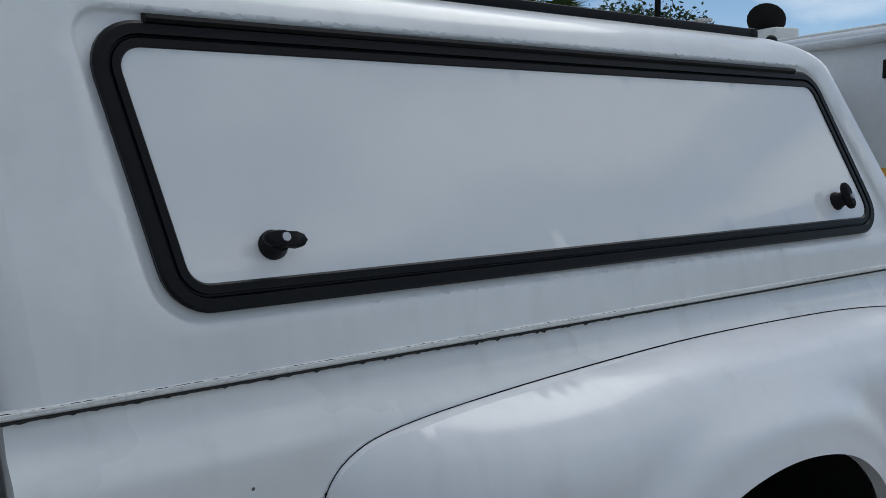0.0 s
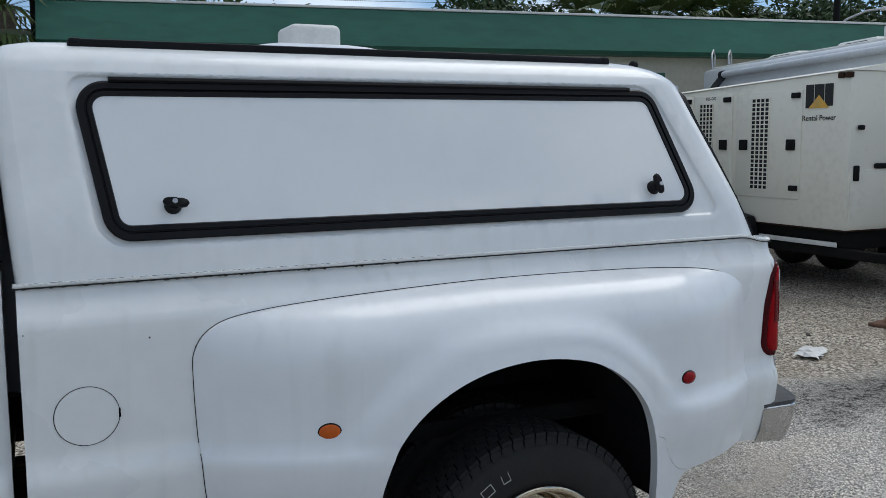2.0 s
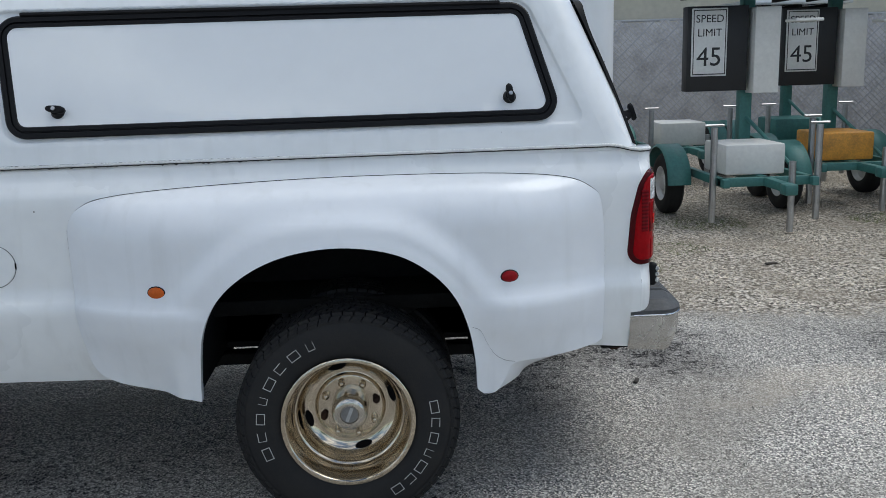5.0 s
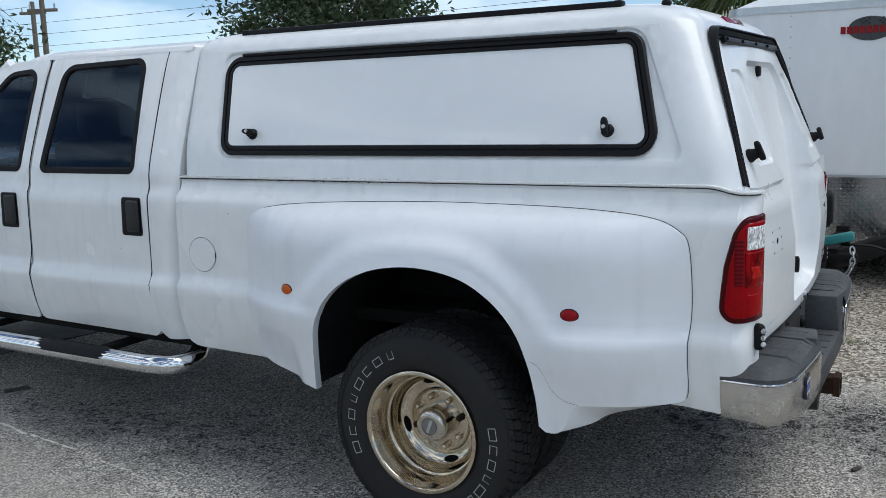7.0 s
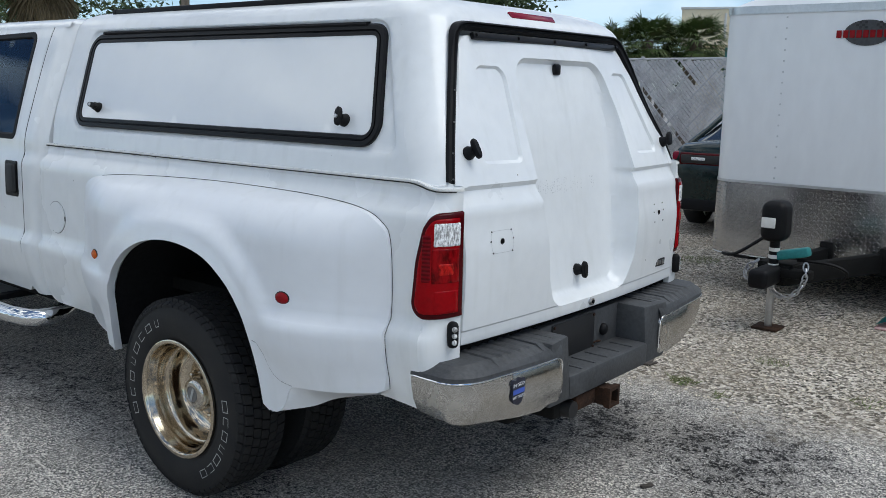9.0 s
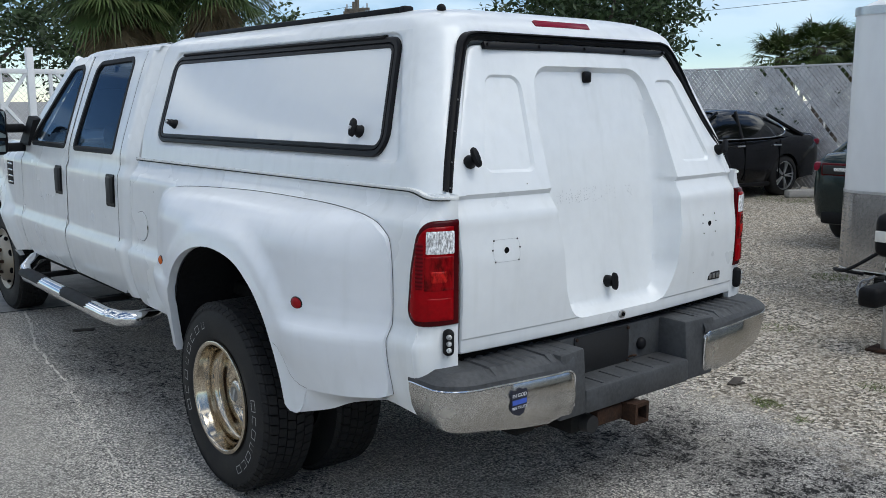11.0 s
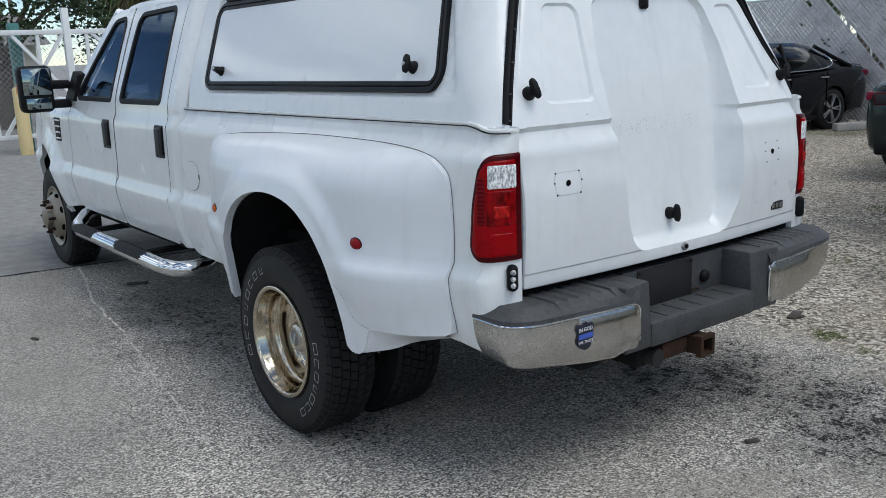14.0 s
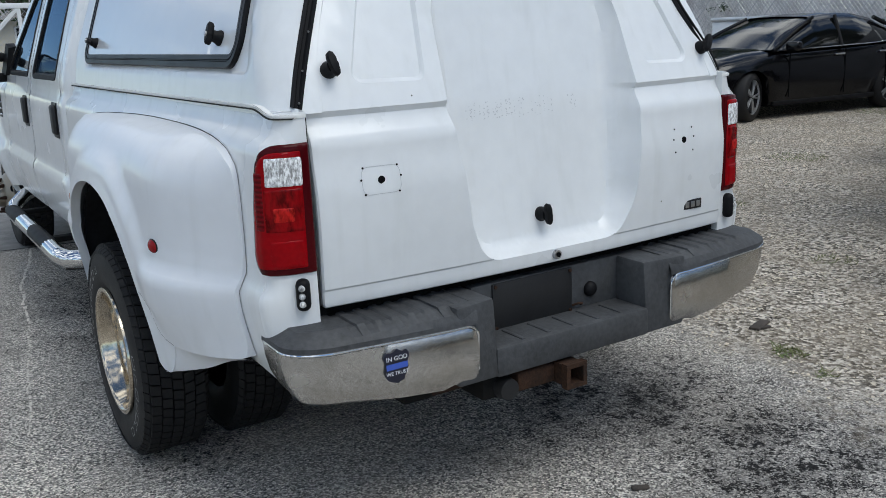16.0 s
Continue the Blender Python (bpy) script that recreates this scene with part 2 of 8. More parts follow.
def add_box(bm, lo, hi, bevel=0.0, m=None, seg=2):
    """Adds a box from corner lo to corner hi, its edges rounded, turned by m."""
    c = [(a + b) / 2 for a, b in zip(lo, hi)]
    s = [max(b - a, 1e-4) for a, b in zip(lo, hi)]
    t = bmesh.new()
    bmesh.ops.create_cube(t, size=1, matrix=Matrix.Translation(c) @ Matrix.Diagonal((*s, 1)))
    if bevel:
        bmesh.ops.bevel(t, geom=t.edges[:], offset=min(bevel, min(s) * 0.45), segments=seg, affect="EDGES", profile=0.5)
    if m is not None:
        t.transform(m)
    me = bpy.data.meshes.new("t")
    t.to_mesh(me)
    t.free()
    bm.from_mesh(me)
    bpy.data.meshes.remove(me)
    return bm


def box(lo, hi, bevel=0.0, m=None, seg=2):
    return add_box(bmesh.new(), lo, hi, bevel, m, seg)


def add_tube(bm, points, radius, sides=8, caps=True):
    """Adds a tube along points; radius is one number or one for each point."""
    P = [Vector(p) for p in points]
    R = radius if isinstance(radius, (list, tuple)) else [radius] * len(P)
    rings, up = [], None
    for i, p in enumerate(P):
        d = (P[min(i + 1, len(P) - 1)] - P[max(i - 1, 0)]).normalized()
        if up is None:
            up = d.orthogonal().normalized()
        up = (up - d * up.dot(d)).normalized()
        s = d.cross(up)
        rings.append([bm.verts.new(p + (up * math.cos(a) + s * math.sin(a)) * R[i]) for a in (2 * math.pi * k / sides for k in range(sides))])
    for a, b in zip(rings, rings[1:]):
        for k in range(sides):
            bm.faces.new((a[k], a[(k + 1) % sides], b[(k + 1) % sides], b[k]))
    if caps:
        bm.faces.new(rings[0][::-1])
        bm.faces.new(rings[-1])
    return bm


def tube(points, radius, sides=8, caps=True):
    return add_tube(bmesh.new(), points, radius, sides, caps)


def lathe(profile, sides=48, axis="y", close=False):
    """Verts and faces of a profile [(radius, along), ...] turned about an axis."""
    V, F = [], []
    n = len(profile)
    for k in range(sides):
        a = 2 * math.pi * k / sides
        for r, h in profile:
            p = (r * math.cos(a), h, r * math.sin(a)) if axis == "y" else (r * math.cos(a), r * math.sin(a), h)
            V.append(p)
    for k in range(sides):
        for i in range(n if close else n - 1):
            a, b = k * n + i, k * n + (i + 1) % n
            c, d = ((k + 1) % sides) * n + (i + 1) % n, ((k + 1) % sides) * n + i
            F.append((a, b, c, d) if axis == "y" else (a, d, c, b))
    return V, F


def rpoly(corners, n=7):
    """A polygon from corners (x, y, radius), its corners rounded."""
    out = []
    N = len(corners)
    for i, (x, y, r) in enumerate(corners):
        p, a, b = Vector((x, y)), Vector(corners[i - 1][:2]), Vector(corners[(i + 1) % N][:2])
        if r <= 0:
            out.append((x, y))
            continue
        u, v = (a - p), (b - p)
        la, lb = u.length, v.length
        u, v = u / la, v / lb
        ang = math.acos(max(-1, min(1, u.dot(v))))
        t = min(r / math.tan(ang / 2), la * 0.49, lb * 0.49)
        rr = t * math.tan(ang / 2)
        c = p + (u + v).normalized() * (rr / math.sin(ang / 2))
        s, e = p + u * t - c, p + v * t - c
        a0 = math.atan2(s.y, s.x)
        da = (math.atan2(e.y, e.x) - a0 + math.pi) % (2 * math.pi) - math.pi
        out += [(c.x + rr * math.cos(a0 + da * k / n), c.y + rr * math.sin(a0 + da * k / n)) for k in range(n + 1)]
    return out


def smooth_line(points, per=6):
    """A Catmull-Rom line through points."""
    P = [np.array(p, float) for p in points]
    P = [2 * P[0] - P[1]] + P + [2 * P[-1] - P[-2]]
    out = []
    for i in range(1, len(P) - 2):
        a, b, c, d = P[i - 1:i + 3]
        for k in range(per):
            t = k / per
            out.append(tuple(0.5 * (2 * b + (c - a) * t + (2 * a - 5 * b + 4 * c - d) * t * t + (3 * b - a - 3 * c + d) * t ** 3)))
    return out + [tuple(P[-2])]


def resample(loop, step):
    out = []
    for a, b in zip(loop, loop[1:] + loop[:1]):
        a, b = np.array(a), np.array(b)
        k = max(1, int(np.ceil(np.linalg.norm(b - a) / step)))
        out += [tuple(a + (b - a) * i / k) for i in range(k)]
    return out


def area2(loop):
    p = np.array(loop)
    q = np.roll(p, -1, 0)
    return float((p[:, 0] * q[:, 1] - q[:, 0] * p[:, 1]).sum())


def inside(P, loop):
    x, y = P[:, 0], P[:, 1]
    r = np.zeros(len(P), bool)
    for (ax, ay), (bx, by) in zip(loop, loop[1:] + loop[:1]):
        if ay != by:
            r ^= ((ay > y) != (by > y)) & (x < (bx - ax) * (y - ay) / (by - ay) + ax)
    return r


def edge_dist(P, loop):
    d = np.full(len(P), 1e9)
    for a, b in zip(loop, loop[1:] + loop[:1]):
        a, b = np.array(a), np.array(b)
        ab = b - a
        t = np.clip(((P - a) @ ab) / max(ab @ ab, 1e-12), 0, 1)
        d = np.minimum(d, np.hypot(*(P - a - t[:, None] * ab).T))
    return d


def signed(P, loop):
    """Distance from a loop: below zero inside it."""
    return np.where(inside(P, loop), -1, 1) * edge_dist(P, loop)


def step01(v, a, b):
    t = np.clip((v - a) / (b - a), 0, 1)
    return t * t * (3 - 2 * t)


def inset(loop, d):
    """A loop moved inwards by d (outwards below zero)."""
    L = loop if area2(loop) > 0 else loop[::-1]
    n = len(L)
    out = []
    for i in range(n):
        a, p, b = (np.array(L[j % n]) for j in (i - 1, i, i + 1))
        u, v = p - a, b - p
        u, v = u / max(np.linalg.norm(u), 1e-9), v / max(np.linalg.norm(v), 1e-9)
        m = np.array((-u[1] - v[1], u[0] + v[0]))
        k = max(np.linalg.norm(m), 1e-9)
        m /= k
        out.append(tuple(p + m * d / max(k / 2, 0.5)))
    return out


def panel(name, outline, f, mat, parent, holes=(), step=0.03, back=0.02, plane="side", sgn=-1, extra=(), label="", smooth=40.0, roll=0.0, shift=0.0, edge=None):
    """A formed sheet: an outline with holes over a plane, its depth given by f(a, b), with edges turned in by back.
    plane side: (x, z) with y = sgn * f; rear: (y, z) with x = f; top: (x, y) with z = f. roll rounds the sheet's edge."""
    outline = outline if area2(outline) > 0 else outline[::-1]
    holes = [h if area2(h) < 0 else h[::-1] for h in holes]
    loops = [resample(l, edge or step) for l in [outline, *holes]]
    rings = list(extra)
    if roll:
        rings += [inset(outline, roll), inset(outline, roll * 0.4)] + [inset(h[::-1], -roll) for h in holes] + [inset(h[::-1], -roll * 0.4) for h in holes]
    pts, edges = [], []
    for l in loops:
        s = len(pts)
        pts += l
        edges += [(s + i, s + (i + 1) % len(l)) for i in range(len(l))]
    nb = len(pts)
    lo, hi = np.min(loops[0], 0), np.max(loops[0], 0)
    gx, gz = np.meshgrid(np.arange(lo[0] + step / 2, hi[0], step), np.arange(lo[1] + step / 2, hi[1], step))
    G = np.stack([gx.ravel(), gz.ravel()], -1)
    keep = inside(G, loops[0])
    for h in holes:
        keep &= ~inside(G, h)
    for l in loops:
        keep &= edge_dist(G, l) > step * 0.45
    ex = []
    for l in rings:
        l = resample(l, edge or step * 0.7)
        keep &= edge_dist(G, l) > step * 0.3
        A = np.array(l)
        k = inside(A, loops[0]) & (edge_dist(A, loops[0]) > 0.0015)
        for h in holes:
            k &= ~inside(A, h) & (edge_dist(A, h) > 0.0015)
        ex += [tuple(p) for p in A[k]]
    pts += ex + [tuple(p) for p in G[keep]]
    from_cdt = delaunay(pts, edges)
    V2, tris, orig = from_cdt
    V2 = np.array(V2)
    cen = np.array([V2[list(t)].mean(0) for t in tris])
    ok = inside(cen, loops[0])
    for h in holes:
        ok &= ~inside(cen, h)
    tris = [t for t, k in zip(tris, ok) if k]
    D = np.asarray(f(V2[:, 0], V2[:, 1]), float) * np.ones(len(V2)) + shift
    if roll:
        d = np.min([edge_dist(V2, l) for l in loops], 0)
        q = np.clip(1 - d / roll, 0, 1)
        D = D - roll * (1 - np.sqrt(1 - q * q * 0.98))

    def place(u, d):
        if plane == "side":
            return np.stack([u[:, 0], sgn * d, u[:, 1]], -1)
        if plane == "rear":
            return np.stack([d, u[:, 0], u[:, 1]], -1)
        return np.stack([u[:, 0], u[:, 1], d], -1)

    V = place(V2, D)
    F = []
    for t in tris:
        a, b, c = (V2[i] for i in t)
        F.append(t if (b[0] - a[0]) * (c[1] - a[1]) - (b[1] - a[1]) * (c[0] - a[0]) > 0 else t[::-1])
    look_up = {}
    for i, o in enumerate(orig):
        for k in o:
            look_up[k] = i
    if back:
        n0 = len(V)
        idx = [look_up[i] for i in range(nb)]
        V = np.concatenate([V, place(V2[idx], D[idx] - back), place(V2[idx], D[idx])])
        for a, b in edges:
            F.append((n0 + a, n0 + b, n0 + nb + b, n0 + nb + a))
    if plane == "side" and sgn > 0:
        F = [f_[::-1] for f_ in F]
    return mesh(name, V, F, mat, parent, label, smooth)


def delaunay(pts, edges):
    import mathutils
    v, _, f, orig, _, _ = mathutils.geometry.delaunay_2d_cdt([Vector(p) for p in pts], edges, [], 0, 1e-6)
    return [tuple(p) for p in v], [tuple(t) for t in f], orig


def ring_band(name, loop, inner, outer, f, mat, parent, plane="side", sgn=-1, height=0.012, label="", profile=None):
    """A moulded band that follows a loop, between two insets, standing height proud of f."""
    prof = profile or [(outer, 0.0), (outer, height * 0.7), (outer + (inner - outer) * 0.12, height), (outer + (inner - outer) * 0.48, height), (outer + (inner - outer) * 0.53, height * 0.55),
                       (outer + (inner - outer) * 0.6, height * 0.55), (outer + (inner - outer) * 0.64, height * 0.9), (outer + (inner - outer) * 0.92, height * 0.9), (inner, height * 0.5), (inner, -0.002)]
    base = resample(loop, 0.04)
    base = base if area2(base) > 0 else base[::-1]
    rows = [(np.array(inset(base, d)), h) for d, h in prof]
    n = len(base)
    V = []
    for P, h in rows:
        D = f(P[:, 0], P[:, 1]) * np.ones(n) + h
        V += [(p[0], sgn * d, p[1]) if plane == "side" else (d, p[0], p[1]) for p, d in zip(P, D)]
    F = []
    for r in range(len(rows) - 1):
        for i in range(n):
            j = (i + 1) % n
            q = (r * n + i, r * n + j, (r + 1) * n + j, (r + 1) * n + i)
            F.append(q if (plane == "rear" or sgn < 0) else q[::-1])
    return mesh(name, V, F, mat, parent, label, 30)


def lettering(name, body, size, mat, m, parent=None, label="", deep=0.002, align="CENTER"):
    """Raised letters of the built-in font as a mesh, in the plane of m."""
    cu = bpy.data.curves.new(name, "FONT")
    cu.body, cu.size, cu.extrude, cu.align_x, cu.align_y, cu.resolution_u = body, size, deep, align, "CENTER", 3
    tmp = bpy.data.objects.new("letters", cu)
    me = bpy.data.meshes.new_from_object(tmp)
    bpy.data.objects.remove(tmp)
    bpy.data.curves.remove(cu)
    me.materials.clear()
    me.materials.append(mat)
    me.transform(m)
    ob = new(name, me)
    ob.parent = parent
    return tagged(ob, label)

# ================= ground =================
def ground_material():
    """Worn pale asphalt with dark bare patches, and crushed shell gravel beyond a ragged edge."""
    m = bpy.data.materials.new("asphalt_and_shell_gravel")
    m.use_nodes = True
    n, l = m.node_tree.nodes, m.node_tree.links
    b = n["Principled BSDF"]
    b.inputs["Roughness"].default_value = 0.9
    b.inputs["Specular IOR Level"].default_value = 0.25
    tc = n.new("ShaderNodeTexCoord")

    def noise_tex(scale, detail=4, rough=0.55):
        t = n.new("ShaderNodeTexNoise")
        t.inputs["Scale"].default_value, t.inputs["Detail"].default_value, t.inputs["Roughness"].default_value = scale, detail, rough
        l.new(tc.outputs["Object"], t.inputs["Vector"])
        return t

    def cells(scale):
        t = n.new("ShaderNodeTexVoronoi")
        t.inputs["Scale"].default_value = scale
        l.new(tc.outputs["Object"], t.inputs["Vector"])
        return t

    def ramp(src, stops):
        r = n.new("ShaderNodeValToRGB")
        while len(r.color_ramp.elements) < len(stops):
            r.color_ramp.elements.new(0.5)
        for e, (p, c) in zip(r.color_ramp.elements, stops):
            e.position, e.color = p, (*c, 1)
        l.new(src, r.inputs["Fac"])
        return r

    def mix(fac, a, b_, mode="MIX"):
        x = n.new("ShaderNodeMix")
        x.data_type, x.blend_type = "RGBA", mode
        for s, v in (("Factor", fac), ("A", a), ("B", b_)):
            if isinstance(v, (int, float)):
                x.inputs[s].default_value = v
            elif isinstance(v, tuple):
                x.inputs[s].default_value = (*v, 1)
            else:
                l.new(v, x.inputs[s])
        return x.outputs["Result"]

    def maths(op, a, b_=0.0):
        x = n.new("ShaderNodeMath")
        x.operation = op
        for i, v in enumerate((a, b_)):
            if isinstance(v, (int, float)):
                x.inputs[i].default_value = v
            else:
                l.new(v, x.inputs[i])
        return x.outputs[0]

    # asphalt: stone speckle, with darker bare binder in patches
    grain = cells(155)
    stones = ramp(grain.outputs["Color"], [(0.16, (0.055, 0.054, 0.053)), (0.38, (0.235, 0.227, 0.222)), (0.60, (0.43, 0.415, 0.395)), (0.80, (0.86, 0.84, 0.80))])
    binder = (0.006, 0.006, 0.0065)
    # binder shows between the stones everywhere, and takes over in worn patches
    patch = ramp(noise_tex(0.85, 5, 0.6).outputs["Fac"], [(0.30, (0, 0, 0)), (0.72, (1, 1, 1))])
    # oil-dark worn ground behind the bumper and beside the wheels, truck shade painted in
    sp = n.new("ShaderNodeSeparateXYZ")
    l.new(tc.outputs["Object"], sp.inputs[0])
    ragged = maths("MULTIPLY", maths("SUBTRACT", noise_tex(1.8, 4, 0.6).outputs["Fac"], 0.5), 1.5)

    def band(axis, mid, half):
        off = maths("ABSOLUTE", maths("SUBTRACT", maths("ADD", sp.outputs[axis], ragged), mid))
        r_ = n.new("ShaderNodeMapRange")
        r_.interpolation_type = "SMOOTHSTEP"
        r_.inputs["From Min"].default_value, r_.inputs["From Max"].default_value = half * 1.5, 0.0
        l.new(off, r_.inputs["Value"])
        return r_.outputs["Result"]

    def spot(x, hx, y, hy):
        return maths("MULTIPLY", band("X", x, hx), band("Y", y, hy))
    worn_shade = maths("MAXIMUM", spot(0.85, 0.60, 0.68, 0.56), spot(1.60, 0.48, 0.80, 0.70))
    worn_shade = maths("MAXIMUM", worn_shade, maths("MULTIPLY", spot(-0.05, 0.45, -1.02, 0.26), 0.6))
    # strip under the truck's side: worn asphalt with the body's shade in its colour
    worn_shade = maths("MAXIMUM", worn_shade, maths("MULTIPLY", spot(-1.7, 1.4, -0.75, 0.42), 0.75))
    # trodden, dust-filled asphalt outside the crack, and a tan spill of grit behind the bumper
    side = n.new("ShaderNodeMapRange")
    side.interpolation_type = "SMOOTHSTEP"
    side.inputs["From Min"].default_value, side.inputs["From Max"].default_value = -1.46, -1.86
    across = maths("ADD", maths("ADD", sp.outputs["Y"], maths("MULTIPLY", sp.outputs["X"], 0.174)), maths("MULTIPLY", ragged, 0.35))
    l.new(across, side.inputs["Value"])
    ahead = n.new("ShaderNodeMapRange")
    ahead.interpolation_type = "SMOOTHSTEP"
    ahead.inputs["From Min"].default_value, ahead.inputs["From Max"].default_value = 0.9, -0.9
    l.new(sp.outputs["X"], ahead.inputs["Value"])
    worn_shade = maths("MAXIMUM", worn_shade, maths("MULTIPLY", spot(3.5, 1.2, 0.68, 0.40), 0.8))
    behind = spot(3.2, 1.15, -1.35, 1.1)
    trodden = maths("MULTIPLY", side.outputs["Result"], ahead.outputs["Result"])
    trodden = maths("MAXIMUM", trodden, maths("MULTIPLY", behind, 0.8))
    grit = maths("MULTIPLY", spot(2.2, 0.55, 0.10, 0.17), 0.5)
    clump = maths("MULTIPLY", maths("SUBTRACT", noise_tex(11, 5, 0.68).outputs["Fac"], 0.5), 3.4)
    wear = maths("ADD", maths("ADD", maths("MULTIPLY", patch.outputs["Color"], 0.36), maths("MULTIPLY", worn_shade, 0.80)), maths("MULTIPLY", clump, maths("ADD", 0.30, worn_shade)))
    wear = maths("SUBTRACT", wear, maths("ADD", maths("MULTIPLY", trodden, 0.30), maths("MULTIPLY", grit, 0.9)))
    wear = maths("MAXIMUM", maths("MINIMUM", wear, 1.35), -0.25)
    level = maths("SUBTRACT", 0.645, maths("MULTIPLY", wear, 0.165))
    single = n.new("ShaderNodeRGBToBW")
    l.new(cells(190).outputs["Color"], single.inputs[0])
    height = maths("ADD", maths("MULTIPLY", noise_tex(36, 6, 0.74).outputs["Fac"], 0.78), maths("MULTIPLY", single.outputs[0], 0.22))
    step = n.new("ShaderNodeMapRange")
    step.inputs["To Min"].default_value, step.inputs["To Max"].default_value = 0.0, 0.96
    l.new(height, step.inputs["Value"])
    l.new(level, step.inputs["From Min"])
    l.new(maths("ADD", level, 0.03), step.inputs["From Max"])
    # tan dust trodden into the open stretches
    dust = ramp(noise_tex(0.9, 5, 0.6).outputs["Fac"], [(0.46, (0, 0, 0)), (0.66, (0.55, 0.55, 0.55))])
    stones_out = mix(dust.outputs["Color"], stones.outputs["Color"], (0.31, 0.29, 0.26))
    stones_out = mix(maths("MULTIPLY", worn_shade, 0.55), stones_out, (0.125, 0.125, 0.130))
    stones_out = mix(maths("MULTIPLY", trodden, 0.55), stones_out, (0.245, 0.238, 0.226))
    stones_out = mix(maths("MULTIPLY", grit, 0.6), stones_out, (0.44, 0.385, 0.32))
    asphalt = mix(step.outputs["Result"], stones_out, binder)
    tone = ramp(noise_tex(0.6, 4).outputs["Fac"], [(0.3, (0.88, 0.86, 0.82)), (0.7, (1.24, 1.20, 1.13))])
    asphalt = mix(1.0, asphalt, tone.outputs["Color"], "MULTIPLY")
    # gravel: pale shell and limestone with dirt
    peb = cells(58)
    gravel = ramp(peb.outputs["Color"], [(0.17, (0.040, 0.036, 0.030)), (0.36, (0.30, 0.272, 0.228)), (0.55, (0.58, 0.535, 0.465)), (0.76, (0.92, 0.87, 0.79))])
    dirt = ramp(noise_tex(1.6, 6, 0.65).outputs["Fac"], [(0.36, (0, 0, 0)), (0.62, (1, 1, 1))])
    # shade in crevices between the stones, painted as random dark clumps
    hollow = ramp(noise_tex(24, 6, 0.72).outputs["Fac"], [(0.40, (0.22, 0.20, 0.18)), (0.52, (1.0, 0.98, 0.95))])
    gravel = mix(1.0, gravel.outputs["Color"], hollow.outputs["Color"], "MULTIPLY")
    gravel = mix(maths("MULTIPLY", dirt.outputs["Color"], 0.62), gravel, (0.30, 0.252, 0.195))
    # ragged boundary: gravel lies beyond the far side of the truck
    sep = n.new("ShaderNodeSeparateXYZ")
    l.new(tc.outputs["Object"], sep.inputs[0])
    jag = maths("MULTIPLY", maths("SUBTRACT", noise_tex(1.4, 5, 0.6).outputs["Fac"], 0.5), 1.1)
    jag = maths("ADD", jag, maths("MULTIPLY", maths("SUBTRACT", noise_tex(18, 3).outputs["Fac"], 0.5), 0.5))
    edge = maths("ADD", sep.outputs["Y"], jag)
    right = maths("MULTIPLY", maths("SUBTRACT", sep.outputs["X"], 1.0), 0.10)
    edge = maths("ADD", edge, right)
    fac = n.new("ShaderNodeMapRange")
    fac.inputs["From Min"].default_value, fac.inputs["From Max"].default_value = 1.22, 1.58
    l.new(edge, fac.inputs["Value"])
    west = n.new("ShaderNodeMapRange")
    west.inputs["From Min"].default_value, west.inputs["From Max"].default_value = -7.5, -6.5
    l.new(maths("ADD", sep.outputs["X"], jag), west.inputs["Value"])
    keep = maths("MULTIPLY", fac.outputs["Result"], west.outputs["Result"])
    # a paler concrete apron ahead of the truck
    apron = n.new("ShaderNodeMapRange")
    apron.inputs["From Min"].default_value, apron.inputs["From Max"].default_value = -3.78, -3.82
    l.new(maths("SUBTRACT", sep.outputs["X"], maths("MULTIPLY", sep.outputs["Y"], 0.19)), apron.inputs["Value"])
    conc = ramp(noise_tex(7, 6, 0.6).outputs["Fac"], [(0.3, (0.22, 0.217, 0.21)), (0.7, (0.34, 0.333, 0.32))])
    base = mix(apron.outputs["Result"], asphalt, conc.outputs["Color"])
    col = mix(keep, base, gravel)
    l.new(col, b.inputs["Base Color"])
    h = maths("ADD", maths("MULTIPLY", grain.outputs["Distance"], 0.5), maths("MULTIPLY", maths("MULTIPLY", peb.outputs["Distance"], keep), 1.6))
    bp = n.new("ShaderNodeBump")
    bp.inputs["Strength"].default_value, bp.inputs["Distance"].default_value = 0.7, 0.012
    l.new(h, bp.inputs["Height"])
    l.new(bp.outputs["Normal"], b.inputs["Normal"])
    return m


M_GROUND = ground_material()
gx = np.concatenate([[-900, -200, -60, -30], np.linspace(-16, 16, 97), [30, 60, 200, 900]])
gy = np.concatenate([[-900, -200, -60, -30], np.linspace(-12, 20, 97), [30, 60, 200, 900]])
V, F = [], []
for y in gy:
    for x in gx:
        near = max(0.0, 1 - max(abs(x) - 12, abs(y - 4) - 12, 0) / 4)
        rough = noise.noise(Vector((x * 0.9, y * 0.9, 0.3))) * 0.006 + noise.noise(Vector((x * 3, y * 3, 1.3))) * 0.003
        V.append((x, y, rough * near * float(step01(y, 1.0, 2.4))))
n = len(gx)
F = [(r * n + i, r * n + i + 1, (r + 1) * n + i + 1, (r + 1) * n + i) for r in range(len(gy) - 1) for i in range(n - 1)]
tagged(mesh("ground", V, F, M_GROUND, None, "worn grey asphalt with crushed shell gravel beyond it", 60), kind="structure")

# ================= pickup truck =================
truck = thing("pickup_truck", (0, 0, 0), 0, "white crew-cab pickup truck with dual rear wheels and fibreglass cap", "pickup truck")
WHEEL_X, HUB_Z, TYRE_R = -4.14, 0.391, 0.396


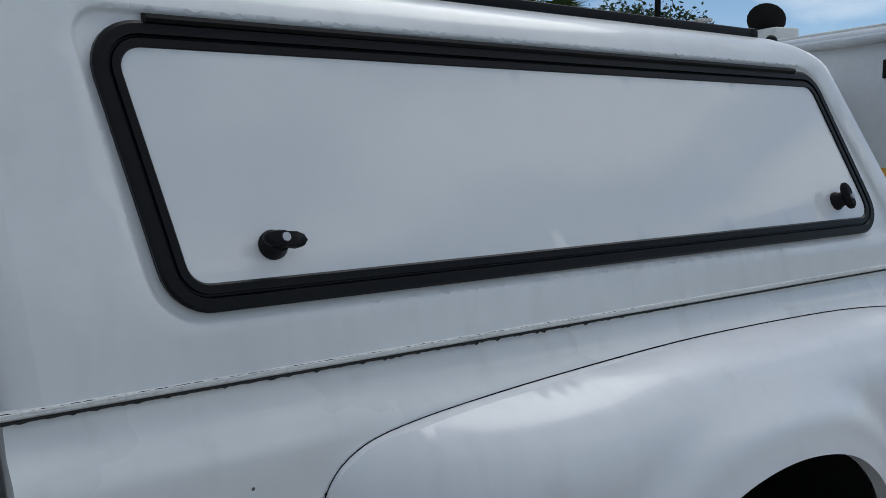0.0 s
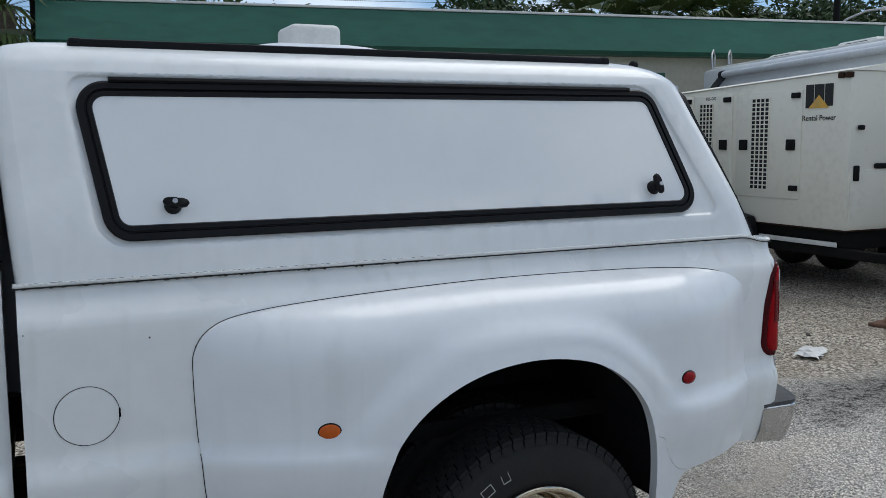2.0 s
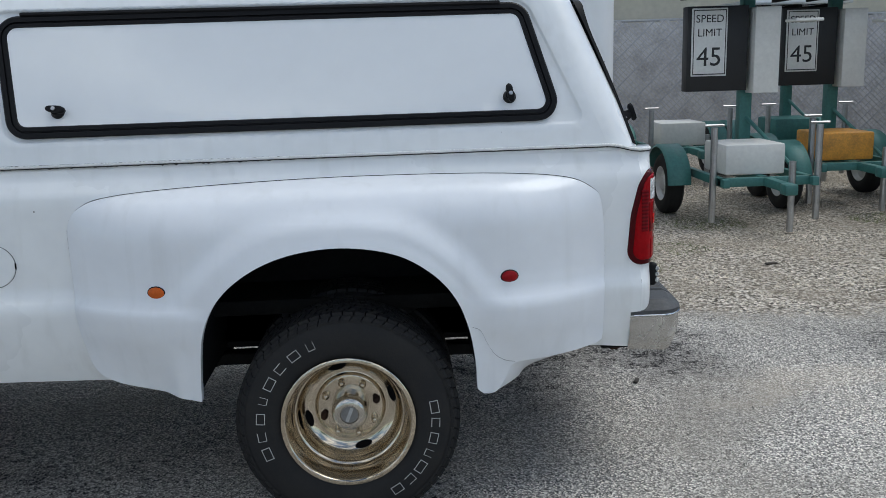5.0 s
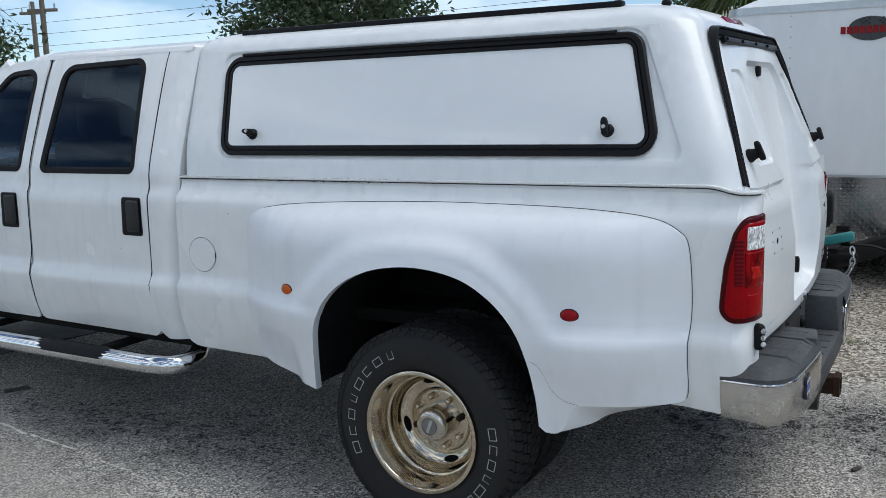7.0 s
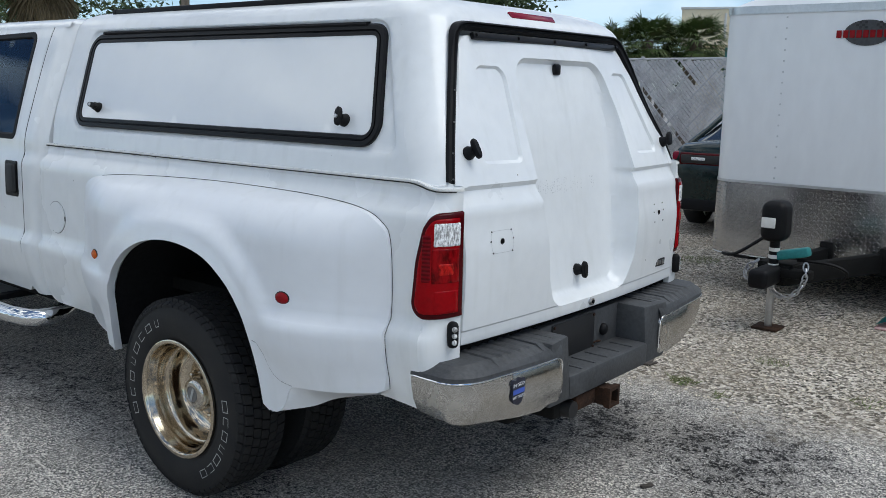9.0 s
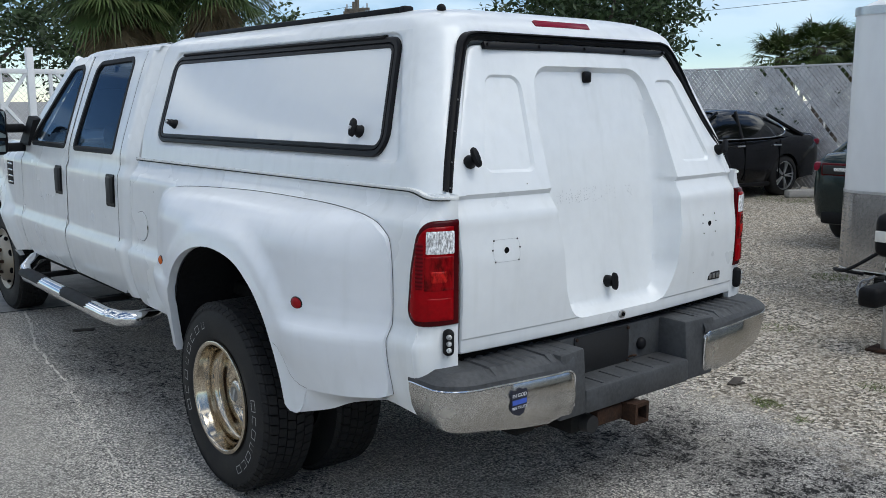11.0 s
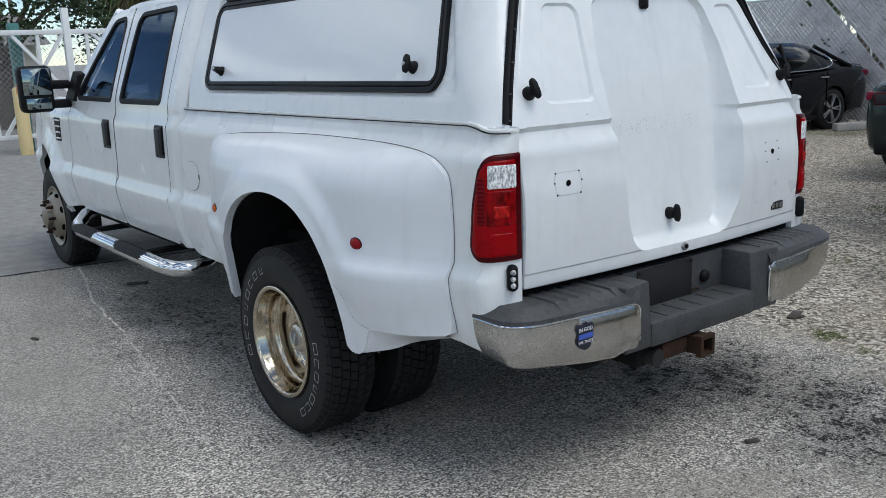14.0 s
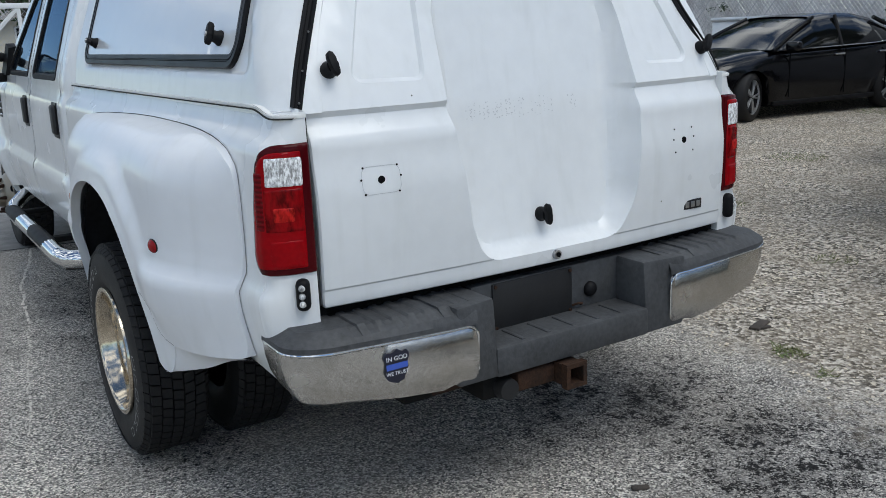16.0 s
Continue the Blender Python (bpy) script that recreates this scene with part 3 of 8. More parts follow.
def table(pairs):
    zs, ws = zip(*smooth_line(pairs, 5))
    o = np.argsort(zs)
    return np.array(zs)[o], np.array(ws)[o]


BED = table([(0.48, 0.885), (0.53, 0.905), (0.62, 0.936), (0.72, 0.957), (0.785, 0.965), (0.808, 0.963), (0.824, 0.953), (0.836, 0.943), (0.85, 0.9395), (1.0, 0.936), (1.18, 0.932), (1.215, 0.925), (1.245, 0.893), (1.31, 0.872)])
CAB = table([(0.48, 0.885), (0.53, 0.905), (0.62, 0.936), (0.72, 0.957), (0.785, 0.965), (0.808, 0.963), (0.824, 0.953), (0.836, 0.943), (0.85, 0.9395), (1.0, 0.937), (1.18, 0.933), (1.215, 0.926), (1.245, 0.912), (1.33, 0.905), (1.5, 0.852), (1.7, 0.783), (1.83, 0.733), (1.88, 0.706), (1.91, 0.68)])
bed_w = lambda x, z: np.interp(z, *BED)
cab_w = lambda x, z: np.interp(z, *CAB) - 0.21 * step01(-np.asarray(x, float), 3.75, 5.2)

ARCH = smooth_line([(-0.512, 0.474), (-0.505, 0.58), (-0.485, 0.72), (-0.430, 0.84), (-0.325, 0.935), (-0.18, 0.997), (0.0, 1.018), (0.18, 0.990), (0.305, 0.92), (0.388, 0.825), (0.433, 0.71), (0.455, 0.59), (0.462, 0.475)], 6)


FULL, FRONT_RUN = 0.160, 0.46
LIP = ([0.45, 0.58, 0.72, 0.84, 0.94, 1.03], [1.085, 1.104, 1.126, 1.140, 1.146, 1.146])


def fender_w(x, z):
    """Half width of the fender: a full shoulder that falls off to front and rear, and a flared lip round the wheel."""
    x, z = np.asarray(x, float), np.asarray(z, float)
    rise = lambda s: np.sqrt(np.clip(1 - (1 - np.clip(s, 0, 1)) ** 2, 0, 1))
    top_line = np.interp(x, [-0.95, -0.80, -0.56, -0.10, 0.62, 0.82, 0.945], [1.16, 1.20, 1.215, 1.23, 1.225, 1.21, 1.18])
    ease = lambda s: 1 - (1 - np.clip(s, 0, 1)) ** 2
    t, f, r = rise((top_line - z) / 0.17), ease((x + 0.966) / FRONT_RUN), ease((0.957 - x) / 0.48)
    shelf = 0.016 * step01(0.835 - z, 0.0, 0.055) * (1 - 0.8 * step01(-x, 0.3, 0.6)) * (1 - (1 - step01(x, 0.46, 0.60)) * step01(x, 0.0, 0.3)) - 0.074 * step01(0.72 - z, 0.0, 0.27)
    base = np.where(z < 0.86, np.maximum(bed_w(x, z), 0.944), bed_w(x, z))
    flank = base + 0.005 + (FULL + shelf) * t * f * r - 0.018 * step01(0.85 - z, 0.0, 0.36) * step01(-x, 0.52, 0.74)
    d = edge_dist(np.stack([x, z], -1).reshape(-1, 2), ARCH + [(0.462, -2.0), (-0.512, -2.0)]).reshape(x.shape)
    lip = np.interp(z, *LIP) - 0.012 * step01(d, 0.0, 0.05)
    k = (1 - step01(d, 0.055, 0.145)) * step01(1.17 - z, 0.0, 0.10)
    return flank + k * np.maximum(lip - flank, 0.0)


def side_pair(make):
    for s in (-1, 1):
        make(s)


# bed side and corner
FAR_CORNER = (-0.020, -0.018, 0.0)


def bed_sides(s):
    arch = [(-0.56, 0.50)] + [(x * 1.10, 0.50 + (z - 0.50) * 1.06) for x, z in ARCH[6:-6]] + [(0.60, 0.565)]
    line = [(-1.385, 0.56)] + smooth_line([(-1.375, 0.535), (-1.33, 0.515), (-1.2, 0.512)], 4) + arch + [(0.80, 0.565), (0.93, 0.562), (1.085, 0.548), (1.085, 1.30), (-1.385, 1.30)]
    panel("bed_side", line, bed_w, M_PAINT, truck, step=0.028, back=0.05, sgn=s).location = (0, FAR_CORNER[1] if s > 0 else 0, 0)
    # the rear corner sweeps round to the door opening
    V, F = [], []
    zs, n = np.linspace(0.545, 1.30, 40), 14
    for z in zs:
        w = float(bed_w(0, z))
        V.append((1.085, s * w, z))
        for k in range(n):
            a = math.pi / 2 * k / (n - 1)
            V.append((1.088 + 0.056 * math.sin(a), s * (0.815 + (w - 0.817) * math.cos(a)), z))
        V.append((1.10, s * 0.812, z))
    m = n + 2
    for i in range(len(zs) - 1):
        for k in range(m - 1):
            q = (i * m + k, i * m + k + 1, (i + 1) * m + k + 1, (i + 1) * m + k)
            F.append(q if s < 0 else q[::-1])
    mesh("bed_corner", V, F, M_PAINT, truck).location = FAR_CORNER if s > 0 else (0, 0, 0)
    # dual-wheel fender
    edge = smooth_line([(-0.512, 0.474), (-0.56, 0.481), (-0.70, 0.503), (-0.83, 0.526), (-0.905, 0.568), (-0.940, 0.67), (-0.957, 0.84), (-0.964, 1.02), (-0.958, 1.10), (-0.912, 1.158), (-0.81, 1.19), (-0.56, 1.212), (-0.10, 1.228),
                        (0.32, 1.229), (0.62, 1.222), (0.81, 1.204), (0.90, 1.166), (0.936, 1.112), (0.950, 0.94), (0.944, 0.80), (0.943, 0.70), (0.944, 0.64), (0.938, 0.600)], 5)
    tail = smooth_line([(0.915, 0.590), (0.80, 0.576), (0.68, 0.568), (0.605, 0.562), (0.576, 0.535), (0.560, 0.495), (0.540, 0.464), (0.515, 0.451), (0.485, 0.453)], 4)
    edge += tail
    panel("fender", ARCH[::-1][:-1] + edge, fender_w, M_FENDER, truck, step=0.022, back=0.035, sgn=s, smooth=50)
    seam = edge[17:-len(tail)]
    V, F = [], []
    for i, (x, z) in enumerate(seam):
        a, b = np.array(seam[max(i - 1, 0)]), np.array(seam[min(i + 1, len(seam) - 1)])
        t = (b - a) / max(np.linalg.norm(b - a), 1e-6)
        for o in (-0.0005, 0.0020):
            q = (x - t[1] * o, z + t[0] * o)
            V.append((q[0], s * (float(bed_w(*q)) + 0.0016), q[1]))
    mesh("fender_joint", V, [(2 * i, 2 * i + 2, 2 * i + 3, 2 * i + 1) for i in range(len(seam) - 1)], M_GAP, truck, smooth=0)
    # mudguard joint, a thin line on the flare
    V, F = [], []
    joint = [(0.446, 0.715), (0.475, 0.698), (0.500, 0.645), (0.525, 0.605), (0.560, 0.578), (0.600, 0.566)]
    joint = smooth_line(joint, 5)
    for x, z in joint:
        w = float(fender_w(np.array([x]), np.array([z]))[0])
        V += [(x, s * (w + 0.0010), z - 0.0006), (x, s * (w + 0.0010), z + 0.0007)]
    F = [(2 * i, 2 * i + 2, 2 * i + 3, 2 * i + 1) for i in range(len(joint) - 1)]
    mesh("mudguard_joint", V, F, M_PAD, truck)
    # mudguard, tucked in under the body behind the tyre
    top = smooth_line([(0.515, 0.452), (0.545, 0.470), (0.574, 0.530), (0.605, 0.563), (0.72, 0.571), (0.91, 0.589)], 5)
    low = smooth_line([(0.500, 1.080, 0.4515), (0.530, 1.062, 0.456), (0.560, 1.040, 0.462), (0.620, 0.980, 0.475), (0.680, 0.920, 0.502), (0.880, 0.900, 0.560)], 5)
    V, F = [], []
    for (x, z), b in zip(top, low):
        a = np.array((x, float(fender_w(np.array([x]), np.array([z]))[0]) - 0.004, z + 0.002))
        for k in np.linspace(0, 1, 7):
            c = a + (np.array(b) - a) * k
            bow = -0.006 * math.sin(math.pi * k)
            V.append((c[0], s * (c[1] - bow), c[2]))
    for i in range(len(top) - 1):
        for k in range(6):
            q = (7 * i + k, 7 * i + k + 1, 7 * i + k + 8, 7 * i + k + 7)
            F.append(q if s > 0 else q[::-1])
    mesh("mudguard", V, F, M_FENDER, truck, smooth=60)


side_pair(bed_sides)


def wheel_liner(s, cx, arch, w0, w1, name):
    """The dark tub behind a wheel opening."""
    V, F = [], []
    n = len(arch)
    for y in (w0, w0 - 0.04, w1):
        V += [(cx + x * 1.03, s * y, z + 0.012) for x, z in arch]
    for r in range(2):
        for i in range(n - 1):
            F.append((r * n + i, r * n + i + 1, (r + 1) * n + i + 1, (r + 1) * n + i))
    F.append(tuple(range(2 * n, 3 * n)))
    mesh(name, V, F, M_LINER, truck, smooth=60)


for s in (-1, 1):
    wheel_liner(s, 0.0, ARCH, 1.085, 0.50, "wheel_well")

# fuel door: a round flap set in a dark joint
fc = [(-1.235 + 0.081 * math.cos(2 * math.pi * k / 40), 0.957 + 0.078 * math.sin(2 * math.pi * k / 40)) for k in range(40)]
panel("fuel_door", inset(fc, 0.003), bed_w, M_PAINT, truck, step=0.02, back=0.004, shift=0.0035, label="round white fuel flap")
ring_band("fuel_door_joint", fc, 0.0028, -0.0006, bed_w, M_GAP, truck, height=0.0018, profile=[(0.0, 0.0012), (0.0018, 0.0012)])
bm = box((-1.158, -0.9415, 0.945), (-1.153, -0.938, 0.968), 0.001)
part("fuel_door_notch", bm, M_GAP, truck)


def marker(x, z, mat, label):
    y = -float(fender_w(np.array([x]), np.array([z]))[0])
    n = Vector((-(float(fender_w(np.array([x + 0.01]), np.array([z]))[0]) + y) / 0.01, -1, 0)).normalized()
    m = Matrix.Translation((x, y, z)) @ Vector((0, -1, 0)).rotation_difference(n).to_matrix().to_4x4()
    bm = bmesh.new()
    bmesh.ops.create_uvsphere(bm, u_segments=20, v_segments=10, radius=1, matrix=m @ Matrix.Diagonal((0.030, 0.012, 0.021, 1)))
    ob = part("marker_light", bm, mat, truck, label, smooth=60)
    bm = bmesh.new()
    bmesh.ops.create_uvsphere(bm, u_segments=20, v_segments=8, radius=1, matrix=m @ Matrix.Diagonal((0.033, 0.006, 0.024, 1)))
    part("bezel", bm, M_BLACKMETAL, ob, smooth=60)


marker(-0.634, 0.876, M_AMBERMARK, "oval red-orange side marker")
marker(0.581, 0.886, M_REDMARK, "oval red side marker")


# tail lamps, wrapped round the bed corner
def tail_lamp(s):
    def at(u, z, out):
        w = float(bed_w(0, z)) + out
        if u < 0:
            return (1.088 + u, s * w, z)
        a = math.pi / 2 * u
        return (1.088 + (0.056 + out) * math.sin(a), s * (0.81 + (w - 0.812) * math.cos(a)), z)

    def sheet(outline, out, mat, name, par, edge=0.008, sink=0.0):
        """A moulded piece of the lamp: an outline over the length round the corner and the height, domed at its edge."""
        line = resample(outline if area2(outline) > 0 else outline[::-1], 0.008)
        lo, hi = np.min(line, 0), np.max(line, 0)
        gx, gz = np.meshgrid(np.arange(lo[0], hi[0], 0.008) + 0.004, np.arange(lo[1], hi[1], 0.008) + 0.004)
        G = np.stack([gx.ravel(), gz.ravel()], -1)
        G = G[inside(G, line) & (edge_dist(G, line) > 0.003)]
        ring = [p for p in inset(line, edge * 0.5) if inside(np.array([p]), line)[0]]
        V2, tris, _ = delaunay(line + ring + [tuple(p) for p in G], [(i, (i + 1) % len(line)) for i in range(len(line))])
        V2 = np.array(V2)
        k = np.clip(edge_dist(V2, line) / edge, 0, 1)
        H = sink + (out - sink) * np.sqrt(1 - (1 - k) ** 2)
        F = []
        for t in tris:
            if not inside(V2[list(t)].mean(0)[None], line)[0]:
                continue
            p, q, r = (V2[i] for i in t)
            ccw = (q[0] - p[0]) * (r[1] - p[1]) - (q[1] - p[1]) * (r[0] - p[0]) > 0
            F.append(t if ccw == (s < 0) else t[::-1])
        return mesh(name, [at(p[0] if p[0] < 0 else p[0] / 0.145, p[1], h) for p, h in zip(V2, H)], F, mat, par, smooth=50)

    block = lambda x0, x1, z0, z1, r=0.006: rpoly([(x0, z0, r), (x1, z0, r), (x1, z1, r), (x0, z1, r)], 4)
    shape = rpoly([(-0.057, 0.870, 0.055), (0.143, 0.872, 0.006), (0.143, 1.222, 0.006), (0.000, 1.218, 0.085), (-0.040, 1.06, 0.3)], 9)
    house = sheet(shape, 0.009, M_REDDARK, "tail_lamp", truck)
    house.location = FAR_CORNER if s > 0 else (0, 0, 0)
    house["label"] = "red tail lamp with a clear reversing window"
    sheet(inset(shape, 0.017), 0.0145, M_RED, "red_lens", house, sink=0.004)
    for x0, x1, z0, z1, mat, name in ((-0.004, 0.034, 0.995, 1.150, M_REDRIB, "ribbed_lens"), (0.036, 0.122, 0.992, 1.106, M_REDBULB, "bulb_lens"), (0.060, 0.106, 1.018, 1.058, M_REDFACET, "reflector_lens"),
                                      (0.042, 0.124, 1.112, 1.188, M_CLEAR, "reversing_lens"), (0.048, 0.118, 0.895, 0.968, M_RED, "reflex_reflector")):
        sheet(block(x0, x1, z0, z1), {M_REDFACET: 0.0185, M_REDRIB: 0.0152}.get(mat, 0.0165), mat, name, house, 0.004, 0.0135)
    # small light with three diodes below the lamp
    bm = box((1.135, -0.019, 0.772), (1.175, 0.019, 0.862), 0.017, seg=3)
    ob = part("strobe_light", bm, M_BLACK, truck, "small black three-diode strobe light")
    ob.matrix_local = Matrix.Translation(FAR_CORNER if s > 0 else (0, 0, 0)) @ Matrix.Translation((1.150, s * 0.862, 0)) @ pose(0, 0, 0, 0, 0, 42 * s) @ Matrix.Translation((-1.155, 0, 0))
    for z in (0.795, 0.817, 0.839):
        bm = bmesh.new()
        bmesh.ops.create_uvsphere(bm, u_segments=10, v_segments=6, radius=0.0095, matrix=Matrix.Translation((1.174, 0.003, z)))
        part("diode", bm, M_DIODE, ob)


side_pair(tail_lamp)


# ---- cab ----
def cab_side(s):
    rear_win = rpoly([(-2.335, 1.314, 0.03), (-1.676, 1.318, 0.03), (-1.718, 1.838, 0.06), (-2.285, 1.824, 0.08)])
    front_win = rpoly([(-3.22, 1.318, 0.03), (-2.505, 1.318, 0.03), (-2.50, 1.820, 0.07), (-2.72, 1.805, 0.12)])
    rear_door = [(-2.425, 0.545), (-1.60, 0.535), (-1.545, 0.575), (-1.568, 0.80), (-1.572, 1.30), (-1.580, 1.885), (-2.40, 1.878)]
    front_door = [(-3.36, 0.60), (-3.30, 0.548), (-2.435, 0.545), (-2.43, 1.878), (-2.70, 1.868), (-2.84, 1.82), (-3.34, 1.33), (-3.38, 1.20)]
    for name, line, hole, hx in (("rear_door", rear_door, rear_win, -1.672), ("front_door", front_door, front_win, -2.575)):
        ob = panel(name, rpoly([(x, z, 0.03) for x, z in line], 4), cab_w, M_PAINT, truck, holes=[hole], step=0.035, back=0.03, sgn=s)
        ring_band("window_seal", hole, 0.020, -0.010, cab_w, M_BLACK, ob, sgn=s, height=0.004, profile=[(-0.012, 0.0), (-0.010, 0.004), (0.012, 0.004), (0.020, -0.006)])
        panel("glass", inset(hole, -0.006), cab_w, M_GLASS, ob, step=0.06, back=0, sgn=s, shift=-0.008)
        # recessed pull handle
        out = rpoly([(hx - 0.070, 1.020, 0.015), (hx + 0.066, 1.020, 0.015), (hx + 0.062, 1.200, 0.015), (hx - 0.066, 1.200, 0.015)])
        cup = panel("handle_cup", out, cab_w, M_BLACKMETAL, ob, step=0.02, back=0.01, sgn=s, shift=0.004, extra=[inset(out, 0.012), inset(out, 0.02)], roll=0.004)
        bm = box((hx - 0.020, -0.014, 1.04), (hx + 0.056, 0.012, 1.188), 0.012, seg=3)
        grip = part("grip", bm, M_PADDARK, cup)
        grip.location = (0, s * 0.945, 0)
    # pillar between the door and the bed, rolled in towards the gap
    roll_w = lambda x, z: cab_w(x, z) - 0.05 * np.clip((np.asarray(x) + 1.50) / 0.085, 0, 1) ** 2.2
    panel("cab_corner", [(-1.560, 0.565), (-1.52, 0.53), (-1.418, 0.53), (-1.418, 1.885), (-1.572, 1.885), (-1.562, 1.30)], roll_w, M_PAINT, truck, step=0.022, back=0.05, sgn=s)
    # dark joints between the panels
    for line in ([(-1.553, 0.56), (-1.556, 0.62), (-1.563, 0.80), (-1.566, 1.0), (-1.567, 1.30), (-1.572, 1.60), (-1.576, 1.87)], [(-2.430, 0.55), (-2.430, 1.2), (-2.4295, 1.32), (-2.415, 1.87)], [(-3.372, 0.62), (-3.386, 1.0), (-3.386, 1.20), (-3.352, 1.31)]):
        path = smooth_line(line, 6)
        V = []
        for x, z in path:
            w = float(cab_w(x, z)) - 0.0015
            V += [(x - 0.0042, s * w, z), (x + 0.0042, s * w, z)]
        mesh("panel_joint", V, [(2 * i, 2 * i + 1, 2 * i + 3, 2 * i + 2) for i in range(len(path) - 1)], M_GAP, truck, smooth=0)
    # front fender
    arch = [(WHEEL_X + 0.485 * math.cos(a), 0.45 + 0.505 * math.sin(a)) for a in np.linspace(math.pi * 0.98, 0.02 * math.pi, 26)]
    fend = [(-5.14, 0.62), (-4.78, 0.52)] + arch + [(-3.72, 0.52), (-3.37, 0.56), (-3.39, 1.20), (-3.36, 1.315), (-4.2, 1.305), (-5.02, 1.20), (-5.16, 0.98)]

    def ff(x, z):
        d = np.hypot(np.asarray(x) - WHEEL_X, (np.asarray(z) - 0.45) * 0.96)
        return cab_w(x, z) + 0.035 * (1 - step01(d, 0.5, 0.68)) - 0.09 * step01(z, 1.22, 1.33)
    panel("front_fender", fend, ff, M_PAINT, truck, step=0.035, back=0.035, sgn=s)
    # vent badge
    bm = box((-3.745, -0.006, 1.005), (-3.60, 0.006, 1.175), 0.01)
    ob = part("fender_vent", bm, M_BLACK, truck, "black fender vent with chrome bars")
    ob.location = (0, s * 0.932, 0)
    for z in (1.02, 1.063, 1.106, 1.149):
        part("vent_bar", box((-3.735, -0.010, z), (-3.61, 0.010, z + 0.014), 0.004), M_CHROME, ob)
    wheel_liner(s, WHEEL_X, [(x - WHEEL_X, z) for x, z in arch], 0.85, 0.45, "front_wheel_well")
    # rocker and step bar
    bm = tube([(-1.46, s * 0.78, 0.45), (-1.40, s * 0.86, 0.44), (-1.385, s * 0.94, 0.436), (-1.43, s * 1.005, 0.435), (-1.55, s * 1.03, 0.435), (-3.05, s * 1.03, 0.435), (-3.22, s * 1.0, 0.45), (-3.30, s * 0.92, 0.50), (-3.33, s * 0.84, 0.53)], 0.046, 16)
    bar = part("step_bar", bm, M_CHROME, truck, "chrome tubular step bar with black tread pads", smooth=50)
    for a, b in ((-2.35, -1.72), (-3.15, -2.62)):
        bm = bmesh.new()
        add_tube(bm, [(x, s * 1.03, 0.4375) for x in np.linspace(a, b, 6)], [0.040, 0.0475, 0.0475, 0.0475, 0.0475, 0.040], 16)
        bmesh.ops.delete(bm, geom=[v for v in bm.verts if v.co.z < 0.437], context="VERTS")
        part("tread_pad", bm, M_BLACK, bar, "black rubber pad")
    for x in (-1.9, -2.9):
        part("bracket", box((x - 0.03, min(s * 0.60, s * 1.0), 0.44), (x + 0.03, max(s * 0.60, s * 1.0), 0.47), 0.005), M_FRAME, bar)
    part("rocker", box((-3.36, s * 0.80 - 0.05, 0.48), (-1.42, s * 0.80 + 0.05, 0.60), 0.03), M_FRAME, truck)


side_pair(cab_side)

panel("roof", rpoly([(-2.86, -0.63, 0.1), (-1.425, -0.66, 0.05), (-1.425, 0.66, 0.05), (-2.86, 0.63, 0.1)]),
      lambda x, y: 1.945 - 0.055 * (np.abs(y) / 0.7) ** 3.2 - 0.13 * step01(-np.asarray(x), 2.45, 3.0) ** 1.5 - 0.035 * step01(np.asarray(x), -1.60, -1.42), M_PAINT, truck, step=0.06, back=0.03, plane="top", roll=0.02)
for s in (-1, 1):
    V, F = [], []
    xs = np.linspace(-2.86, -1.43, 24)
    for x in xs:
        drop = 0.13 * float(step01(-x, 2.45, 3.0)) ** 1.5
        for k, (y, z) in enumerate([(0.714, 1.868), (0.704, 1.889), (0.675, 1.902), (0.63, 1.914)]):
            V.append((x, s * (y - 0.03 * float(step01(-x, 2.4, 2.9))), z - drop))
    for i in range(len(xs) - 1):
        for k in range(3):
            F.append((4 * i + k, 4 * i + k + 1, 4 * i + k + 5, 4 * i + k + 4))
    mesh("roof_rail", V, F, M_PAINT, truck, smooth=60)
for y in (-0.55, -0.28, 0.0, 0.28, 0.55):
    bm = bmesh.new()
    bmesh.ops.create_uvsphere(bm, u_segments=14, v_segments=8, radius=1, matrix=Matrix.Translation((-2.72, y, 1.875 - 0.05 * abs(y) ** 3)) @ Matrix.Diagonal((0.06, 0.045, 0.028, 1)))
    part("clearance_light", bm, M_AMBER, truck, "amber roof clearance light")
# windscreen, pillars, bonnet, nose
V = [(-2.80, -0.66, 1.83), (-2.80, 0.66, 1.83), (-3.52, 0.76, 1.30), (-3.52, -0.76, 1.30)]
mesh("windscreen", V, [(0, 1, 2, 3)], M_GLASS, truck, smooth=0)
for s in (-1, 1):
    bm = tube([(-2.78, s * 0.685, 1.862), (-3.1, s * 0.76, 1.60), (-3.46, s * 0.83, 1.31)], 0.035, 8)
    part("a_pillar", bm, M_PAINT, truck)
panel("bonnet", rpoly([(-5.10, -0.72, 0.2), (-3.42, -0.80, 0.03), (-3.42, 0.80, 0.03), (-5.10, 0.72, 0.2)]),
      lambda x, y: 1.335 - 0.05 * (np.abs(y) / 0.8) ** 2.5 - 0.13 * step01(-np.asarray(x), 4.2, 5.2), M_PAINT, truck, step=0.08, back=0.05, plane="top", roll=0.03)
bm = box((-5.17, -0.70, 0.78), (-5.05, 0.70, 1.20), 0.05, seg=3)
part("grille", bm, M_BLACKMETAL, truck)
part("front_bumper", box((-5.30, -0.66, 0.50), (-5.10, 0.66, 0.78), 0.08, seg=4), M_CHROME, truck)
bm = box((-1.50, -0.80, 0.55), (-1.47, 0.80, 1.30), 0.004)
add_box(bm, (-1.50, -0.80, 1.30), (-1.47, 0.80, 1.86), 0.004)
for v in bm.verts:
    if v.co.z > 1.5:
        v.co.y *= 0.80
part("cab_rear_wall", bm, M_PAINT, truck)
